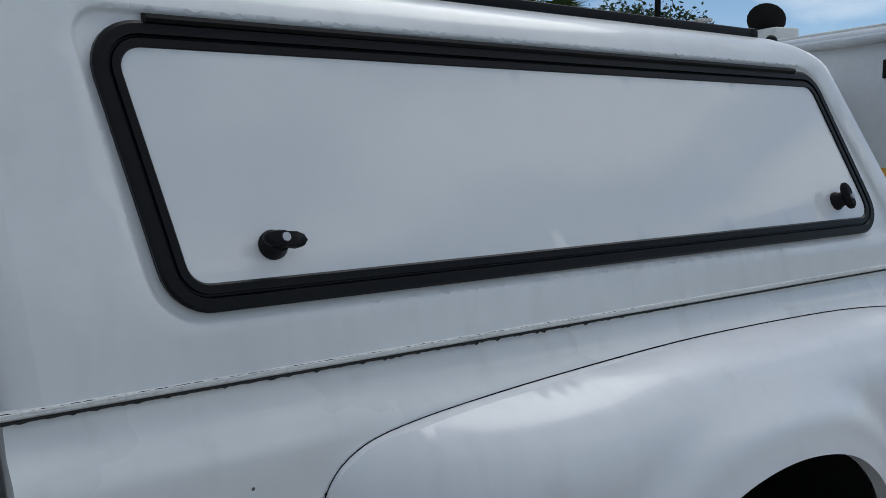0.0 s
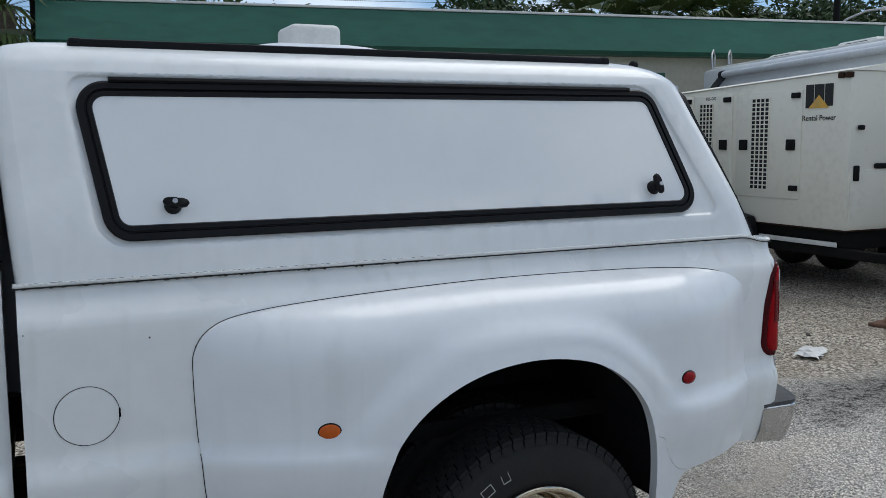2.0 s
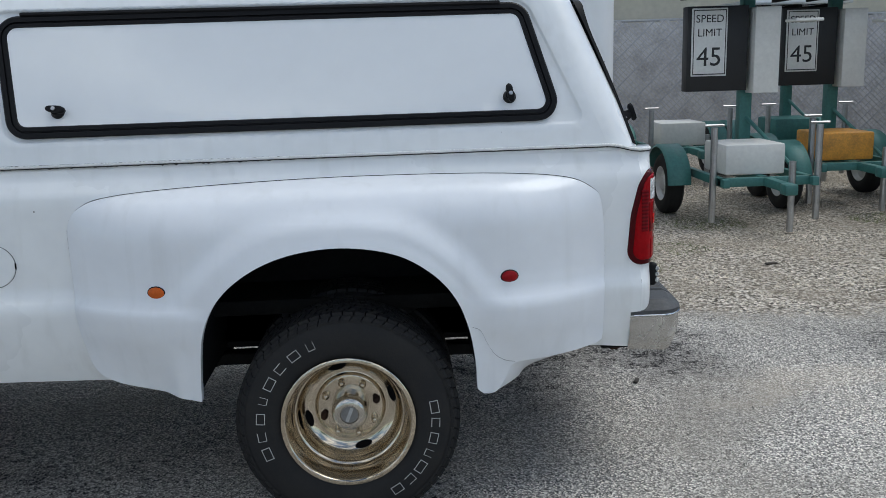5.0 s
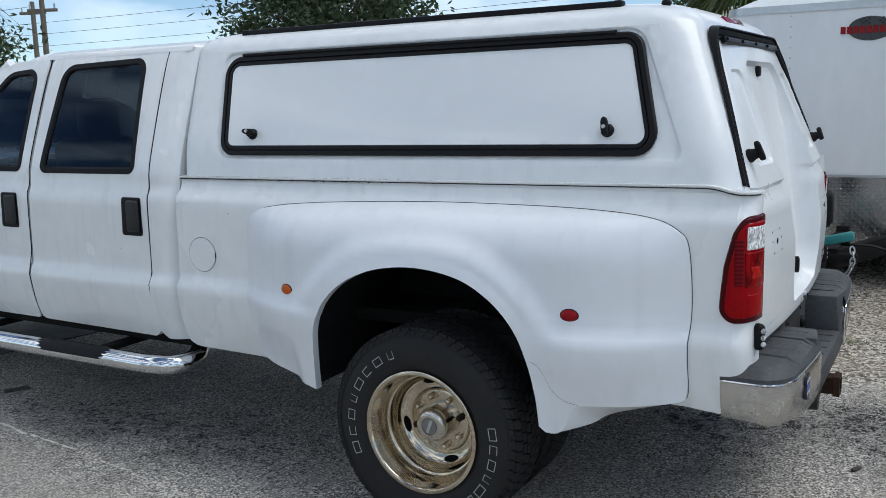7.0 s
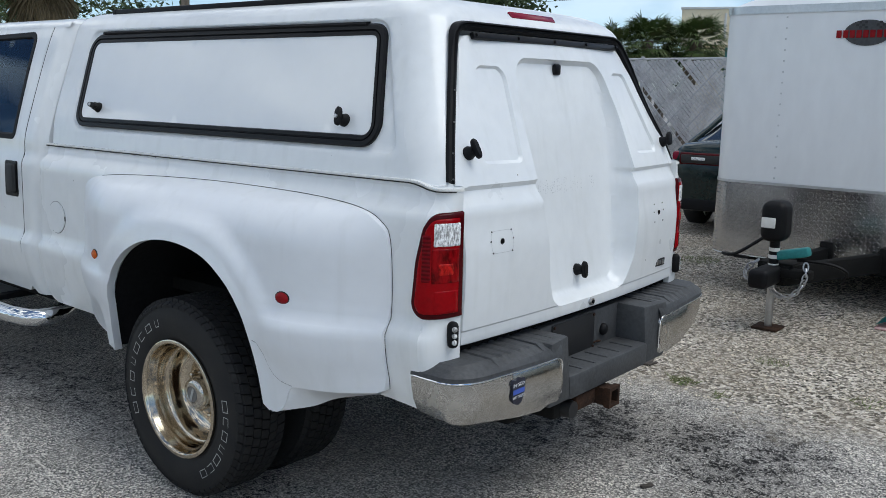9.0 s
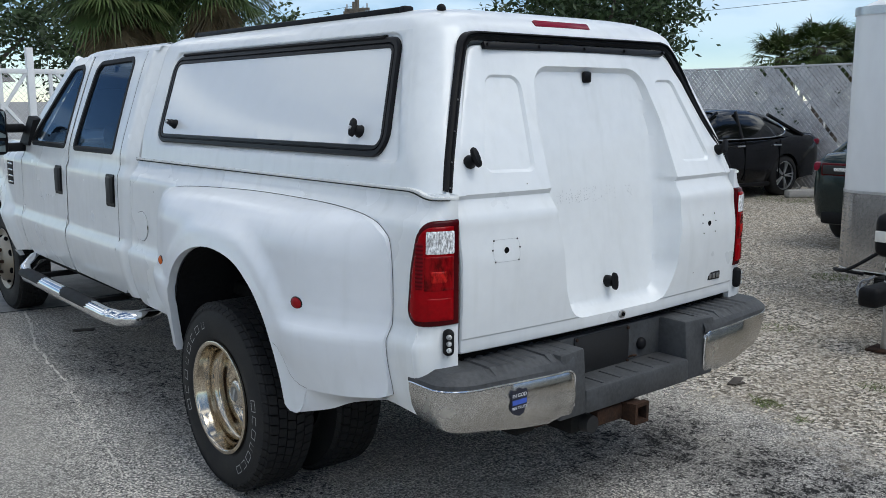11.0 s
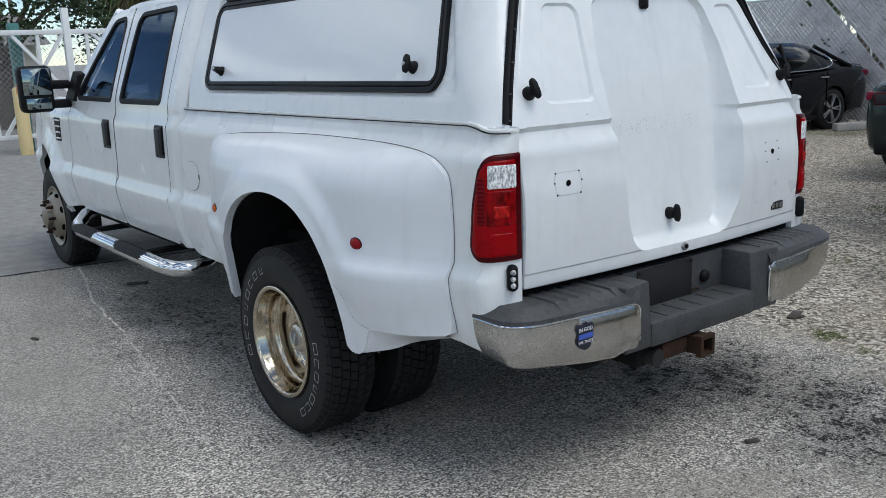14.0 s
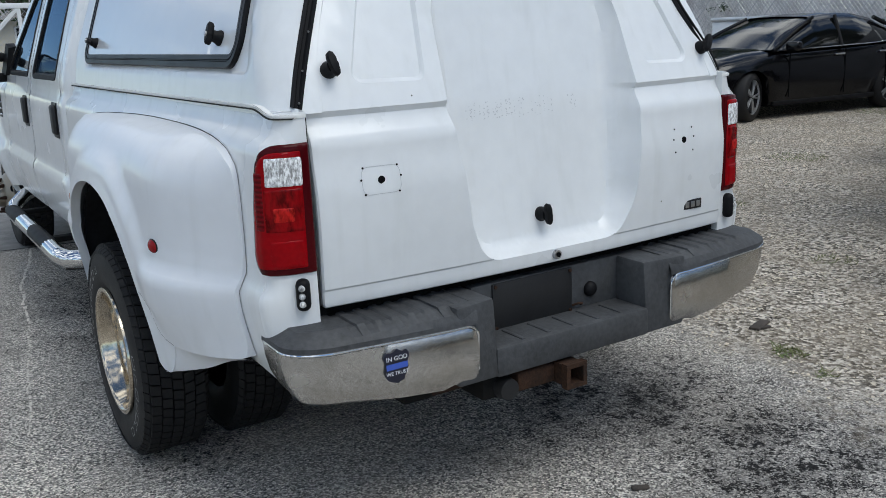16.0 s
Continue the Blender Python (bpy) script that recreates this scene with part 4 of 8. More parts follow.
part("bed_front_wall", box((-1.372, -0.86, 0.53), (-1.345, 0.86, 1.30), 0.004), M_PAINT, truck)
part("cab_floor", box((-3.5, -0.84, 0.52), (-1.44, 0.84, 0.60), 0.01), M_FRAME, truck)
part("dashboard", box((-3.55, -0.78, 0.95), (-3.20, 0.78, 1.30), 0.08, seg=3), M_SEAT, truck)
for x, wide in ((-2.62, False), (-1.86, True)):
    for y in (-0.40, 0.40):
        bm = box((x - 0.42, y - 0.26, 0.72), (x + 0.10, y + 0.26, 0.92), 0.07, seg=3)
        add_box(bm, (x + 0.02, y - 0.25, 0.86), (x + 0.17, y + 0.25, 1.46), 0.07, seg=3)
        add_box(bm, (x + 0.09, y - 0.13, 1.44), (x + 0.18, y + 0.13, 1.66), 0.05, seg=3)
        part("seat", bm, M_SEAT, truck)


# door mirror on two arms
def door_mirror(s):
    bm = box((-3.42, s * 1.13 - 0.110, 1.235), (-3.30, s * 1.13 + 0.110, 1.548), 0.040, seg=3)
    head = part("mirror_head", bm, M_BLACK, truck, "black telescopic towing mirror")
    part("upper_glass", box((-3.303, s * 1.13 - 0.09, 1.352), (-3.296, s * 1.13 + 0.09, 1.530), 0.02), M_MIRROR, head)
    part("lower_glass", box((-3.303, s * 1.13 - 0.08, 1.258), (-3.296, s * 1.13 + 0.08, 1.332), 0.02), M_MIRROR, head)
    for z in (1.285, 1.415):
        part("arm", box((-3.40, min(s * 0.90, s * 1.16), z - 0.03), (-3.33, max(s * 0.90, s * 1.04), z + 0.03), 0.018), M_BLACK, head)
    bm = bmesh.new()
    vs = [bm.verts.new(p) for p in ((-3.42, s * 0.885, 1.30), (-3.20, s * 0.885, 1.30), (-3.12, s * 0.86, 1.48), (-3.22, s * 0.855, 1.50), (-3.42, s * 0.93, 1.30), (-3.22, s * 0.93, 1.30), (-3.16, s * 0.90, 1.47), (-3.25, s * 0.90, 1.50))]
    for q in ((0, 1, 2, 3), (4, 5, 6, 7), (0, 1, 5, 4), (1, 2, 6, 5), (2, 3, 7, 6), (3, 0, 4, 7)):
        bm.faces.new([vs[i] for i in q])
    bmesh.ops.recalc_face_normals(bm, faces=bm.faces[:])
    part("mirror_foot", bm, M_BLACK, head)
    part("turn_lamp", box((-3.425, s * 1.21, 1.36), (-3.40, s * 1.264, 1.43), 0.01), M_AMBER, head)


M_MIRROR = material("mirror", (0.26, 0.30, 0.30), rough=0.03, metal=1.0, vary=0.02, rough_vary=0.01)
side_pair(door_mirror)


# ---- wheels ----
def tyre(parent, y_out, y_in, letters, s=-1):
    """A tyre between two faces, its axle along y, about the parent's origin: carcass, tread blocks, letters."""
    mid, half = (y_out + y_in) / 2, abs(y_out - y_in) / 2
    R = TYRE_R
    prof = [(0.222, -0.80), (0.236, -0.93), (0.262, -1.0), (0.305, -1.03), (0.345, -1.0), (0.372, -0.93), (R - 0.020, -0.80), (R - 0.016, -0.4), (R - 0.015, 0), (R - 0.016, 0.4), (R - 0.020, 0.80), (0.372, 0.93), (0.345, 1.0), (0.305, 1.03), (0.262, 1.0), (0.236, 0.93), (0.222, 0.80)]
    V, F = lathe([(r, mid + h * half) for r, h in prof], 72)
    V = [(x, y, max(z, -HUB_Z + 0.002)) for x, y, z in V]
    ob = mesh("tyre", V, F, M_TYRE, parent, "black all-terrain tyre", 50)
    # tread blocks, five zigzag ribs and the shoulder lugs
    V, F = [], []
    n = 62
    ribs = [(-0.66, 0.150, 0.0), (-0.335, 0.150, 0.5), (0.0, 0.150, 0.1), (0.335, 0.150, 0.6), (0.66, 0.150, 0.2), (-0.905, 0.075, 0.3), (0.905, 0.075, 0.8)]
    for c, hw, ph in ribs:
        for k in range(n):
            a0 = 2 * math.pi * (k + ph) / n
            da = 2 * math.pi / n * 0.445
            sk = 0.010 if c > 0 else -0.010
            shoulder = abs(c) > 0.8
            r1 = R - (0.012 if shoulder else 0.0)
            b = len(V)
            for r, g in ((R - 0.022, 1.0), (r1, 0.96)):
                for ua, uh in ((-1, -1), (1, -1), (1, 1), (-1, 1)):
                    a = a0 + ua * da * g + sk * uh * 0.9
                    h = mid + half * (c + uh * hw * g)
                    rr = r - (0.012 if shoulder and uh * c > 0 else 0.0)
                    V.append((rr * math.cos(a), h, max(rr * math.sin(a), -HUB_Z)))
            F += [(b + 4, b + 7, b + 6, b + 5)] + [(b + i, b + 4 + i, b + 4 + (i + 1) % 4, b + (i + 1) % 4) for i in range(4)]
    tagged(mesh("tread", V, F, M_TREAD, ob, smooth=0), kind="stuff")
    if letters:
        # raised white marks in the place of the maker's letters
        for a_from, count, wide in ((200, 8, 12.5), (8, 7, -11.0)):
            for k in range(count):
                a = radians(a_from - wide * k if wide > 0 else a_from + wide * k)
                V2, F2 = [], []
                r0, r1, w = 0.292, 0.323, radians((4.6, 3.4, 4.0, 2.6)[k % 4])
                y = y_out + s * 0.0035
                for ri, wi in ((r0, w), (r1, w * 0.92), (r0 + 0.0028, w * 0.87), (r1 - 0.0028, w * 0.80)):
                    for e in (-1, 1):
                        V2.append((ri * math.cos(a + e * wi), y, ri * math.sin(a + e * wi)))
                F2 = [(0, 1, 5, 4), (1, 3, 7, 5), (3, 2, 6, 7), (2, 0, 4, 6)]
                if k % 4 in (1, 3):
                    F2 = F2[:3] if k % 4 == 1 else [F2[0], F2[1], F2[3]]
                mesh("raised_mark", V2, F2, M_LETTER, ob, smooth=0)
    return ob


def rear_wheels(s):
    dual = new("rear_wheel")
    dual.parent = truck
    dual.location = (0, 0, HUB_Z)
    yo = s * 1.135
    tyre(dual, yo, s * 0.905, True, s)
    tyre(dual, s * 0.80, s * 0.575, False, s)
    steps = [(0.238, 0.004), (0.2365, -0.004), (0.233, -0.006), (0.223, -0.006), (0.2195, -0.003), (0.2165, 0.006), (0.2125, 0.022), (0.2065, 0.036), (0.203, 0.060), (0.2005, 0.082), (0.1965, 0.088), (0.1915, 0.090), (0.1885, 0.096), (0.1865, 0.118),
             (0.183, 0.134), (0.176, 0.147), (0.165, 0.156), (0.148, 0.163), (0.134, 0.167), (0.1285, 0.165), (0.1255, 0.158), (0.122, 0.154), (0.116, 0.152), (0.080, 0.152), (0.0, 0.152)]
    prof = [(r, yo - s * d) for r, d in steps]
    V, F = lathe([(r, h) for r, h in prof], 64)
    rim = mesh("rim", V, F if s > 0 else [f[::-1] for f in F], M_RIM, dual, "dusty polished deep-dish dual wheel rim", 40)
    V, F = lathe([(0.068, yo - s * 0.153), (0.066, yo - s * 0.100), (0.064, yo - s * 0.084), (0.058, yo - s * 0.074), (0.046, yo - s * 0.069), (0.034, yo - s * 0.068), (0.032, yo - s * 0.071), (0.0, yo - s * 0.071)], 40)
    cap = mesh("hub_cap", V, F if s > 0 else [f[::-1] for f in F], M_HUB, rim, "chrome hub cap with a pale round badge", 40)
    for k in range(8):
        a = 2 * math.pi * (k + 0.35) / 8
        bm = bmesh.new()
        bmesh.ops.create_cone(bm, segments=6, radius1=0.016, radius2=0.013, depth=0.03, cap_ends=True, matrix=Matrix.Translation((0.100 * math.cos(a), yo - s * 0.146, 0.100 * math.sin(a))) @ pose(0, 0, 0, 90))
        bmesh.ops.create_uvsphere(bm, u_segments=10, v_segments=6, radius=0.013, matrix=Matrix.Translation((0.100 * math.cos(a), yo - s * 0.132, 0.100 * math.sin(a))))
        part("wheel_nut", bm, M_RIM if k % 4 else M_RUST, rim, smooth=60)
    for k in range(4):
        a = 2 * math.pi * (k + 0.17) / 4
        bm = bmesh.new()
        bmesh.ops.create_uvsphere(bm, u_segments=16, v_segments=6, radius=1, matrix=pose(0, 0, 0, 0, -math.degrees(a), 0) @ Matrix.Translation((0.158, yo - s * 0.1575, 0)) @ pose(0, 0, 0, 0, 0, s * 24) @ Matrix.Diagonal((0.0145, 0.004, 0.034, 1)))
        part("hand_hole", bm, M_GAP, rim)
    bm = bmesh.new()
    bmesh.ops.create_cone(bm, segments=24, radius1=0.031, radius2=0.030, depth=0.004, cap_ends=True, matrix=Matrix.Translation((0, yo - s * 0.070, 0)) @ pose(0, 0, 0, 90))
    part("badge", bm, M_BADGE, cap)
    add = box((-0.006, min(yo - s * 0.0675, yo - s * 0.0665), -0.027), (0.006, max(yo - s * 0.0675, yo - s * 0.0665) + 0.0005, 0.027), 0.0, pose(0, 0, 0, 0, 22))
    part("badge_bar", add, M_LETTER, cap)


def front_wheels(s):
    w = new("front_wheel")
    w.parent = truck
    w.location = (WHEEL_X, 0, HUB_Z)
    yo = s * 0.905
    tyre(w, yo, s * 0.675, False, s)
    prof = [(0.236, yo), (0.233, yo + s * 0.005), (0.222, yo), (0.205, yo - s * 0.012), (0.185, yo - s * 0.010), (0.150, yo + s * 0.035), (0.110, yo + s * 0.050), (0.085, yo + s * 0.050), (0.080, yo + s * 0.085), (0.06, yo + s * 0.095), (0.0, yo + s * 0.096)]
    V, F = lathe(prof, 56)
    rim = mesh("rim", V, F if s > 0 else [f[::-1] for f in F], M_RIMFACE, w, "dusty steel front wheel with a raised hub", 40)
    for k in range(8):
        a = 2 * math.pi * k / 8
        bm = bmesh.new()
        bmesh.ops.create_cone(bm, segments=6, radius1=0.016, radius2=0.008, depth=0.05, cap_ends=True, matrix=Matrix.Translation((0.118 * math.cos(a), yo + s * 0.065, 0.118 * math.sin(a))) @ pose(0, 0, 0, -90 * s))
        part("wheel_nut", bm, M_RUST, rim)
        bm = bmesh.new()
        a += 0.39
        bmesh.ops.create_uvsphere(bm, u_segments=12, v_segments=6, radius=1, matrix=pose(0, 0, 0, 0, -math.degrees(a), 0) @ Matrix.Translation((0.178, yo - s * 0.001, 0)) @ Matrix.Diagonal((0.014, 0.016, 0.026, 1)))
        part("hand_hole", bm, M_GAP, rim)


side_pair(rear_wheels)
side_pair(front_wheels)

# chassis
for s in (-1, 1):
    part("frame_rail", box((-5.0, s * 0.46 - 0.04, 0.50), (1.15, s * 0.46 + 0.04, 0.68), 0.01), M_FRAME, truck)
    part("leaf_spring", box((-0.75, s * 0.50 - 0.04, 0.42), (0.78, s * 0.50 + 0.04, 0.47), 0.01), M_FRAME, truck)
    part("shock", tube([(0.18, s * 0.42, 0.40), (0.30, s * 0.42, 0.85)], 0.03, 10), M_FRAME, truck)
V, F = lathe([(0.0, -0.92), (0.055, -0.92), (0.05, -0.2), (0.16, -0.1), (0.16, 0.1), (0.05, 0.2), (0.055, 0.92), (0.0, 0.92)], 20)
axle = mesh("rear_axle", V, F, M_FRAME, truck)
axle.location = (0, 0, HUB_Z)
V, F = lathe([(0.0, -0.75), (0.05, -0.75), (0.05, 0.75), (0.0, 0.75)], 14)
axle = mesh("front_axle", V, F, M_FRAME, truck)
axle.location = (WHEEL_X, 0, HUB_Z)
part("bed_floor", box((-1.36, -0.80, 0.70), (1.10, 0.80, 0.76), 0.01), M_FRAME, truck)
part("fuel_tank", box((-1.25, -0.42, 0.36), (-0.55, 0.05, 0.62), 0.05), M_FRAME, truck)
part("exhaust", tube([(-3.4, 0.25, 0.45), (-0.8, 0.28, 0.45), (0.1, 0.62, 0.60), (0.5, 0.62, 0.52), (1.0, 0.66, 0.47)], 0.04, 12), M_RUST, truck)
part("gearbox", box((-4.6, -0.25, 0.36), (-2.6, 0.25, 0.70), 0.08), M_FRAME, truck)

# ---- fibreglass cap ----
CAPW = table([(1.27, 0.884), (1.305, 0.879), (1.42, 0.858), (1.5, 0.832), (1.7, 0.755), (1.80, 0.716), (1.838, 0.701), (1.855, 0.694)])
cap_w0 = lambda x, z: np.interp(z, *CAPW)
REAR_SLOPE = lambda z: 1.112 - 0.40 * (np.asarray(z, float) - 1.29)
POCKET = rpoly([(-1.180, 1.378, 0.09), (0.905, 1.388, 0.035), (0.705, 1.848, 0.09), (-1.245, 1.846, 0.05)], 8)
WINDOW = rpoly([(-1.156, 1.396, 0.075), (0.820, 1.404, 0.075), (0.700, 1.832, 0.075), (-1.226, 1.826, 0.075)], 8)


def cap_w(x, z):
    d = signed(np.stack([np.asarray(x, float), np.asarray(z, float)], -1), POCKET)
    return cap_w0(x, z) - 0.011 * step01(-d, 0.0, 0.012)


def cap_loops():
    """Heights with front, rear, half-width and rear corner radius of the shell above the bed rails."""
    rows = [(z, -1.385 - 0.045 * (z - 1.29) / 0.56, float(REAR_SLOPE(z)), float(cap_w0(0, z)), 0.13) for z in np.linspace(1.290, 1.852, 16)]
    rows += [(1.872, -1.430, 0.872, 0.684, 0.13), (1.892, -1.425, 0.850, 0.668, 0.14), (1.910, -1.410, 0.820, 0.645, 0.15), (1.926, -1.385, 0.78, 0.61, 0.16), (1.939, -1.34, 0.72, 0.555, 0.17), (1.950, -1.26, 0.63, 0.47, 0.17), (1.958, -1.10, 0.45, 0.33, 0.15), (1.962, -0.8, 0.2, 0.15, 0.1)]
    return rows


def cap_shell():
    V, F, N = [], [], None
    for z, xf, xr, w, rc in cap_loops():
        xs = np.linspace(xf + 0.05, xr - rc, 24)
        loop = [(xf, y) for y in np.linspace(0, -w + 0.05, 8)]
        loop += [(xf + 0.05 - 0.05 * math.cos(a), -w + 0.05 - 0.05 * math.sin(a)) for a in np.linspace(0.2, math.pi / 2, 5)]
        n0 = len(loop)
        loop += [(x, -w) for x in xs[1:]]
        n1 = len(loop)
        loop += [(xr - rc + rc * math.sin(a), -w + rc - rc * math.cos(a)) for a in np.linspace(0.12, math.pi / 2, 10)]
        loop += [(xr + 0.012 * (1 - (y / max(w - rc, 0.01)) ** 2) - (0.10 if z < 1.79 else 0.0), y) for y in np.linspace(-w + rc, 0, 10)[1:]]
        full = loop + [(x, -y) for x, y in loop[-2:0:-1]]
        N = len(full)
        V += [(x, y, z) for x, y in full]
    rows = len(V) // N
    H = len(loop)
    for r in range(rows - 1):
        for k in range(N):
            if r < 15 and (n0 - 1 <= k < n1 - 1 or N - n1 + 1 <= k < N - n0 + 1):
                continue
            F.append((r * N + k, r * N + (k + 1) % N, (r + 1) * N + (k + 1) % N, (r + 1) * N + k))
    F.append(tuple(range((rows - 1) * N, rows * N)))
    return mesh("cap_shell", V, F, M_CAP, truck, "white fibreglass truck cap", 50)


cap_shell()
x_end = lambda z: float(REAR_SLOPE(z)) - 0.13
for s in (-1, 1):
    line = [(-1.335, 1.290), (x_end(1.290), 1.290), (x_end(1.852), 1.852), (-1.380, 1.852)]
    side = panel("cap_side", line, cap_w if s < 0 else cap_w0, M_CAP, truck, step=0.03, back=0, sgn=s, extra=[POCKET, inset(POCKET, 0.004), inset(POCKET, 0.008), inset(POCKET, 0.0125)], label="white fibreglass cap side with a window recess")
    if s > 0:
        continue
    flat = lambda x, z: cap_w0(x, z) - 0.011
    frame_ob = ring_band("window_frame", WINDOW, 0.043, 0.0, flat, M_BLACKMETAL, side, height=0.016, label="black aluminium window frame with a rubber seal")
    inner = inset(WINDOW, 0.040)
    panel("window_panel", inner, flat, M_WINPANEL, side, step=0.03, back=0.01, shift=0.010, label="plain white hinged window panel")
    # drip rail above the frame
    V, F = [], []
    xs = np.linspace(-1.125, 0.606, 30)
    for x in xs:
        w = float(flat(x, 1.830))
        V += [(x, -(w + a), z) for a, z in ((-0.002, 1.826), (0.020, 1.824), (0.024, 1.830), (0.020, 1.837), (-0.004, 1.840))]
    for i in range(len(xs) - 1):
        F += [(5 * i + k, 5 * i + k + 1, 5 * i + k + 6, 5 * i + k + 5) for k in range(4)]
    F += [(4, 3, 2, 1, 0), tuple(5 * (len(xs) - 1) + k for k in range(5))]
    mesh("drip_rail", V, F, M_BLACK, side)


def turn_lock(m, turn, parent, name="turn_lock", bright=True):
    """A black T-handle lock: a rubber barrel with a winged knob, standing out along the local z axis of m."""
    V, F = lathe([(0.0, 0.0), (0.023, 0.0), (0.024, 0.012), (0.019, 0.022), (0.017, 0.036), (0.0, 0.038)], 20, "z")
    me = mesh(name, [m @ Vector(v) for v in V], F, M_BLACK, parent, "black rubber-coated turn lock", 50)
    bm = bmesh.new()
    t = m @ pose(0, 0, 0.044, 0, 0, turn) @ Matrix.Diagonal((0.92, 0.92, 0.95, 1))
    out = []
    for k in range(24):
        a = 2 * math.pi * k / 24
        r = 0.0145 + 0.028 * max(0.0, math.cos(a)) ** 5 + 0.019 * max(0.0, -math.cos(a)) ** 5
        out.append((r * math.cos(a), r * 0.95 * math.sin(a)))
    rows = []
    for h, g in ((-0.010, 0.85), (-0.006, 1.0), (0.006, 1.0), (0.010, 0.85)):
        rows.append([bm.verts.new(t @ Vector((x * g, y * g, h))) for x, y in out])
    for a, b in zip(rows, rows[1:]):
        for k in range(24):
            bm.faces.new((a[k], a[(k + 1) % 24], b[(k + 1) % 24], b[k]))
    bm.faces.new(rows[0][::-1])
    bm.faces.new(rows[-1])
    part("knob", bm, M_BLACK, me, smooth=50)
    if bright:
        bm = bmesh.new()
        bmesh.ops.create_cone(bm, segments=16, radius1=0.0075, radius2=0.007, depth=0.006, cap_ends=True, matrix=m @ Matrix.Translation((0, 0, 0.056)))
        part("key_barrel", bm, M_STEEL, me, "bright key barrel")
    return me


SIDE = Matrix(((1, 0, 0, 0), (0, 0, -1, 0), (0, 1, 0, 0), (0, 0, 0, 1)))      # local z points to -y
BACK = Matrix(((0, 0, 1, 0), (1, 0, 0, 0), (0, 1, 0, 0), (0, 0, 0, 1)))       # local z points to +x
turn_lock(Matrix.Translation((-0.985, -0.830, 1.483)) @ pose(0, 0, 0, -20) @ SIDE, -8, truck)
turn_lock(Matrix.Translation((0.622, -0.828, 1.488)) @ pose(0, 0, 0, -20) @ SIDE, 100, truck)

# white bead with dirty edges along the joint of cap and bed
for s in (-1, 1):
    path = [(x, 1.298 + 0.012 * (x + 1.385) / 2.4, 0.881) for x in np.linspace(-1.392, 0.93, 40)] + [(0.975, 1.310, 0.882), (1.0, 1.308, 0.884), (1.025, 1.303, 0.884), (1.05, 1.296, 0.884), (1.072, 1.292, 0.884)]
    path += [(1.088 + 0.058 * math.sin(a), 1.290, 0.817 + 0.066 * math.cos(a)) for a in np.linspace(0.05, 1.45, 9)]
    if s > 0:
        path = [(x + FAR_CORNER[0] * float(step01(x, 0.95, 1.08)), z, y + FAR_CORNER[1] * float(step01(x, 0.95, 1.08))) for x, z, y in path]
    V, F = [], []
    shape = [(-0.012, -0.005), (0.003, -0.005), (0.007, -0.002), (0.007, 0.002), (0.003, 0.005), (-0.012, 0.005)]
    for x, z, y in path:
        V += [(x, s * (y + a), z + b) for a, b in shape]
    n = len(shape)
    for i in range(len(path) - 1):
        F += [(n * i + k, n * i + (k + 1) % n, n * (i + 1) + (k + 1) % n, n * (i + 1) + k) for k in range(n)]
    F += [tuple(range(n)), tuple(n * (len(path) - 1) + k for k in range(n))]
    bead = mesh("trim_bead", V, F, M_SEAM, truck, "scuffed white trim bead")
    # the dark joint under the bead, ragged with grime towards the cab
    rnd = random.Random(5)
    V, F = [], []
    run = np.array(path)
    far = np.concatenate([[0], np.cumsum(np.linalg.norm(np.diff(run, axis=0), axis=1))])
    xs = np.arange(0.0, far[-1] - 0.012, 0.006)
    for d in xs:
        x, z, y = (float(np.interp(d, far, run[:, k])) for k in range(3))
        deep = 0.0030 + (rnd.random() ** 4 * 0.0022 if x < 0.0 else 0.0) + (rnd.uniform(0.001, 0.004) if -1.0 < x < -0.3 and rnd.random() < 0.09 else 0.0)
        over = rnd.random() ** 2 * 0.0016 if x < -0.2 else 0.0
        V += [(x, s * (y + 0.0058), z - 0.0045), (x, s * (y + 0.0095), z - 0.0052 - deep), (x, s * (y + 0.0058), z + 0.0045), (x, s * (y + 0.0075), z + 0.0048 + over)]
    F = [q for i in range(len(xs) - 1) for q in ((4 * i, 4 * i + 4, 4 * i + 5, 4 * i + 1), (4 * i + 2, 4 * i + 6, 4 * i + 7, 4 * i + 3))]
    mesh("joint_grime", V, F, M_GRIME, bead, smooth=0)

# roof rails
for s in (-1, 1):
    bm = bmesh.new()
    add_box(bm, (-1.20, s * 0.585 - 0.022, 1.918), (0.575, s * 0.585 + 0.022, 1.950), 0.008)
    rail = part("roof_track", bm, M_BLACK, truck, "black roof rack track")
    for x in (-1.20, 0.575):
        part("end_cap", box((x - 0.02, s * 0.585 - 0.024, 1.915), (x + 0.02, s * 0.585 + 0.024, 1.952), 0.010), M_BLACK, rail)
bm = bmesh.new()
bmesh.ops.create_uvsphere(bm, u_segments=12, v_segments=6, radius=0.018, matrix=Matrix.Translation((0.74, -0.55, 1.932)))
part("roof_stud", bm, M_BLACK, truck)
# brake light in the cap's rear edge
bm = box((-0.010, -0.155, -0.016), (0.010, 0.155, 0.016), 0.006)
bl = part("brake_light", bm, M_BRAKE, truck, "dark red high brake light")
bl.matrix_local = pose(0.862, -0.045, 1.886, 0, -38, 0)


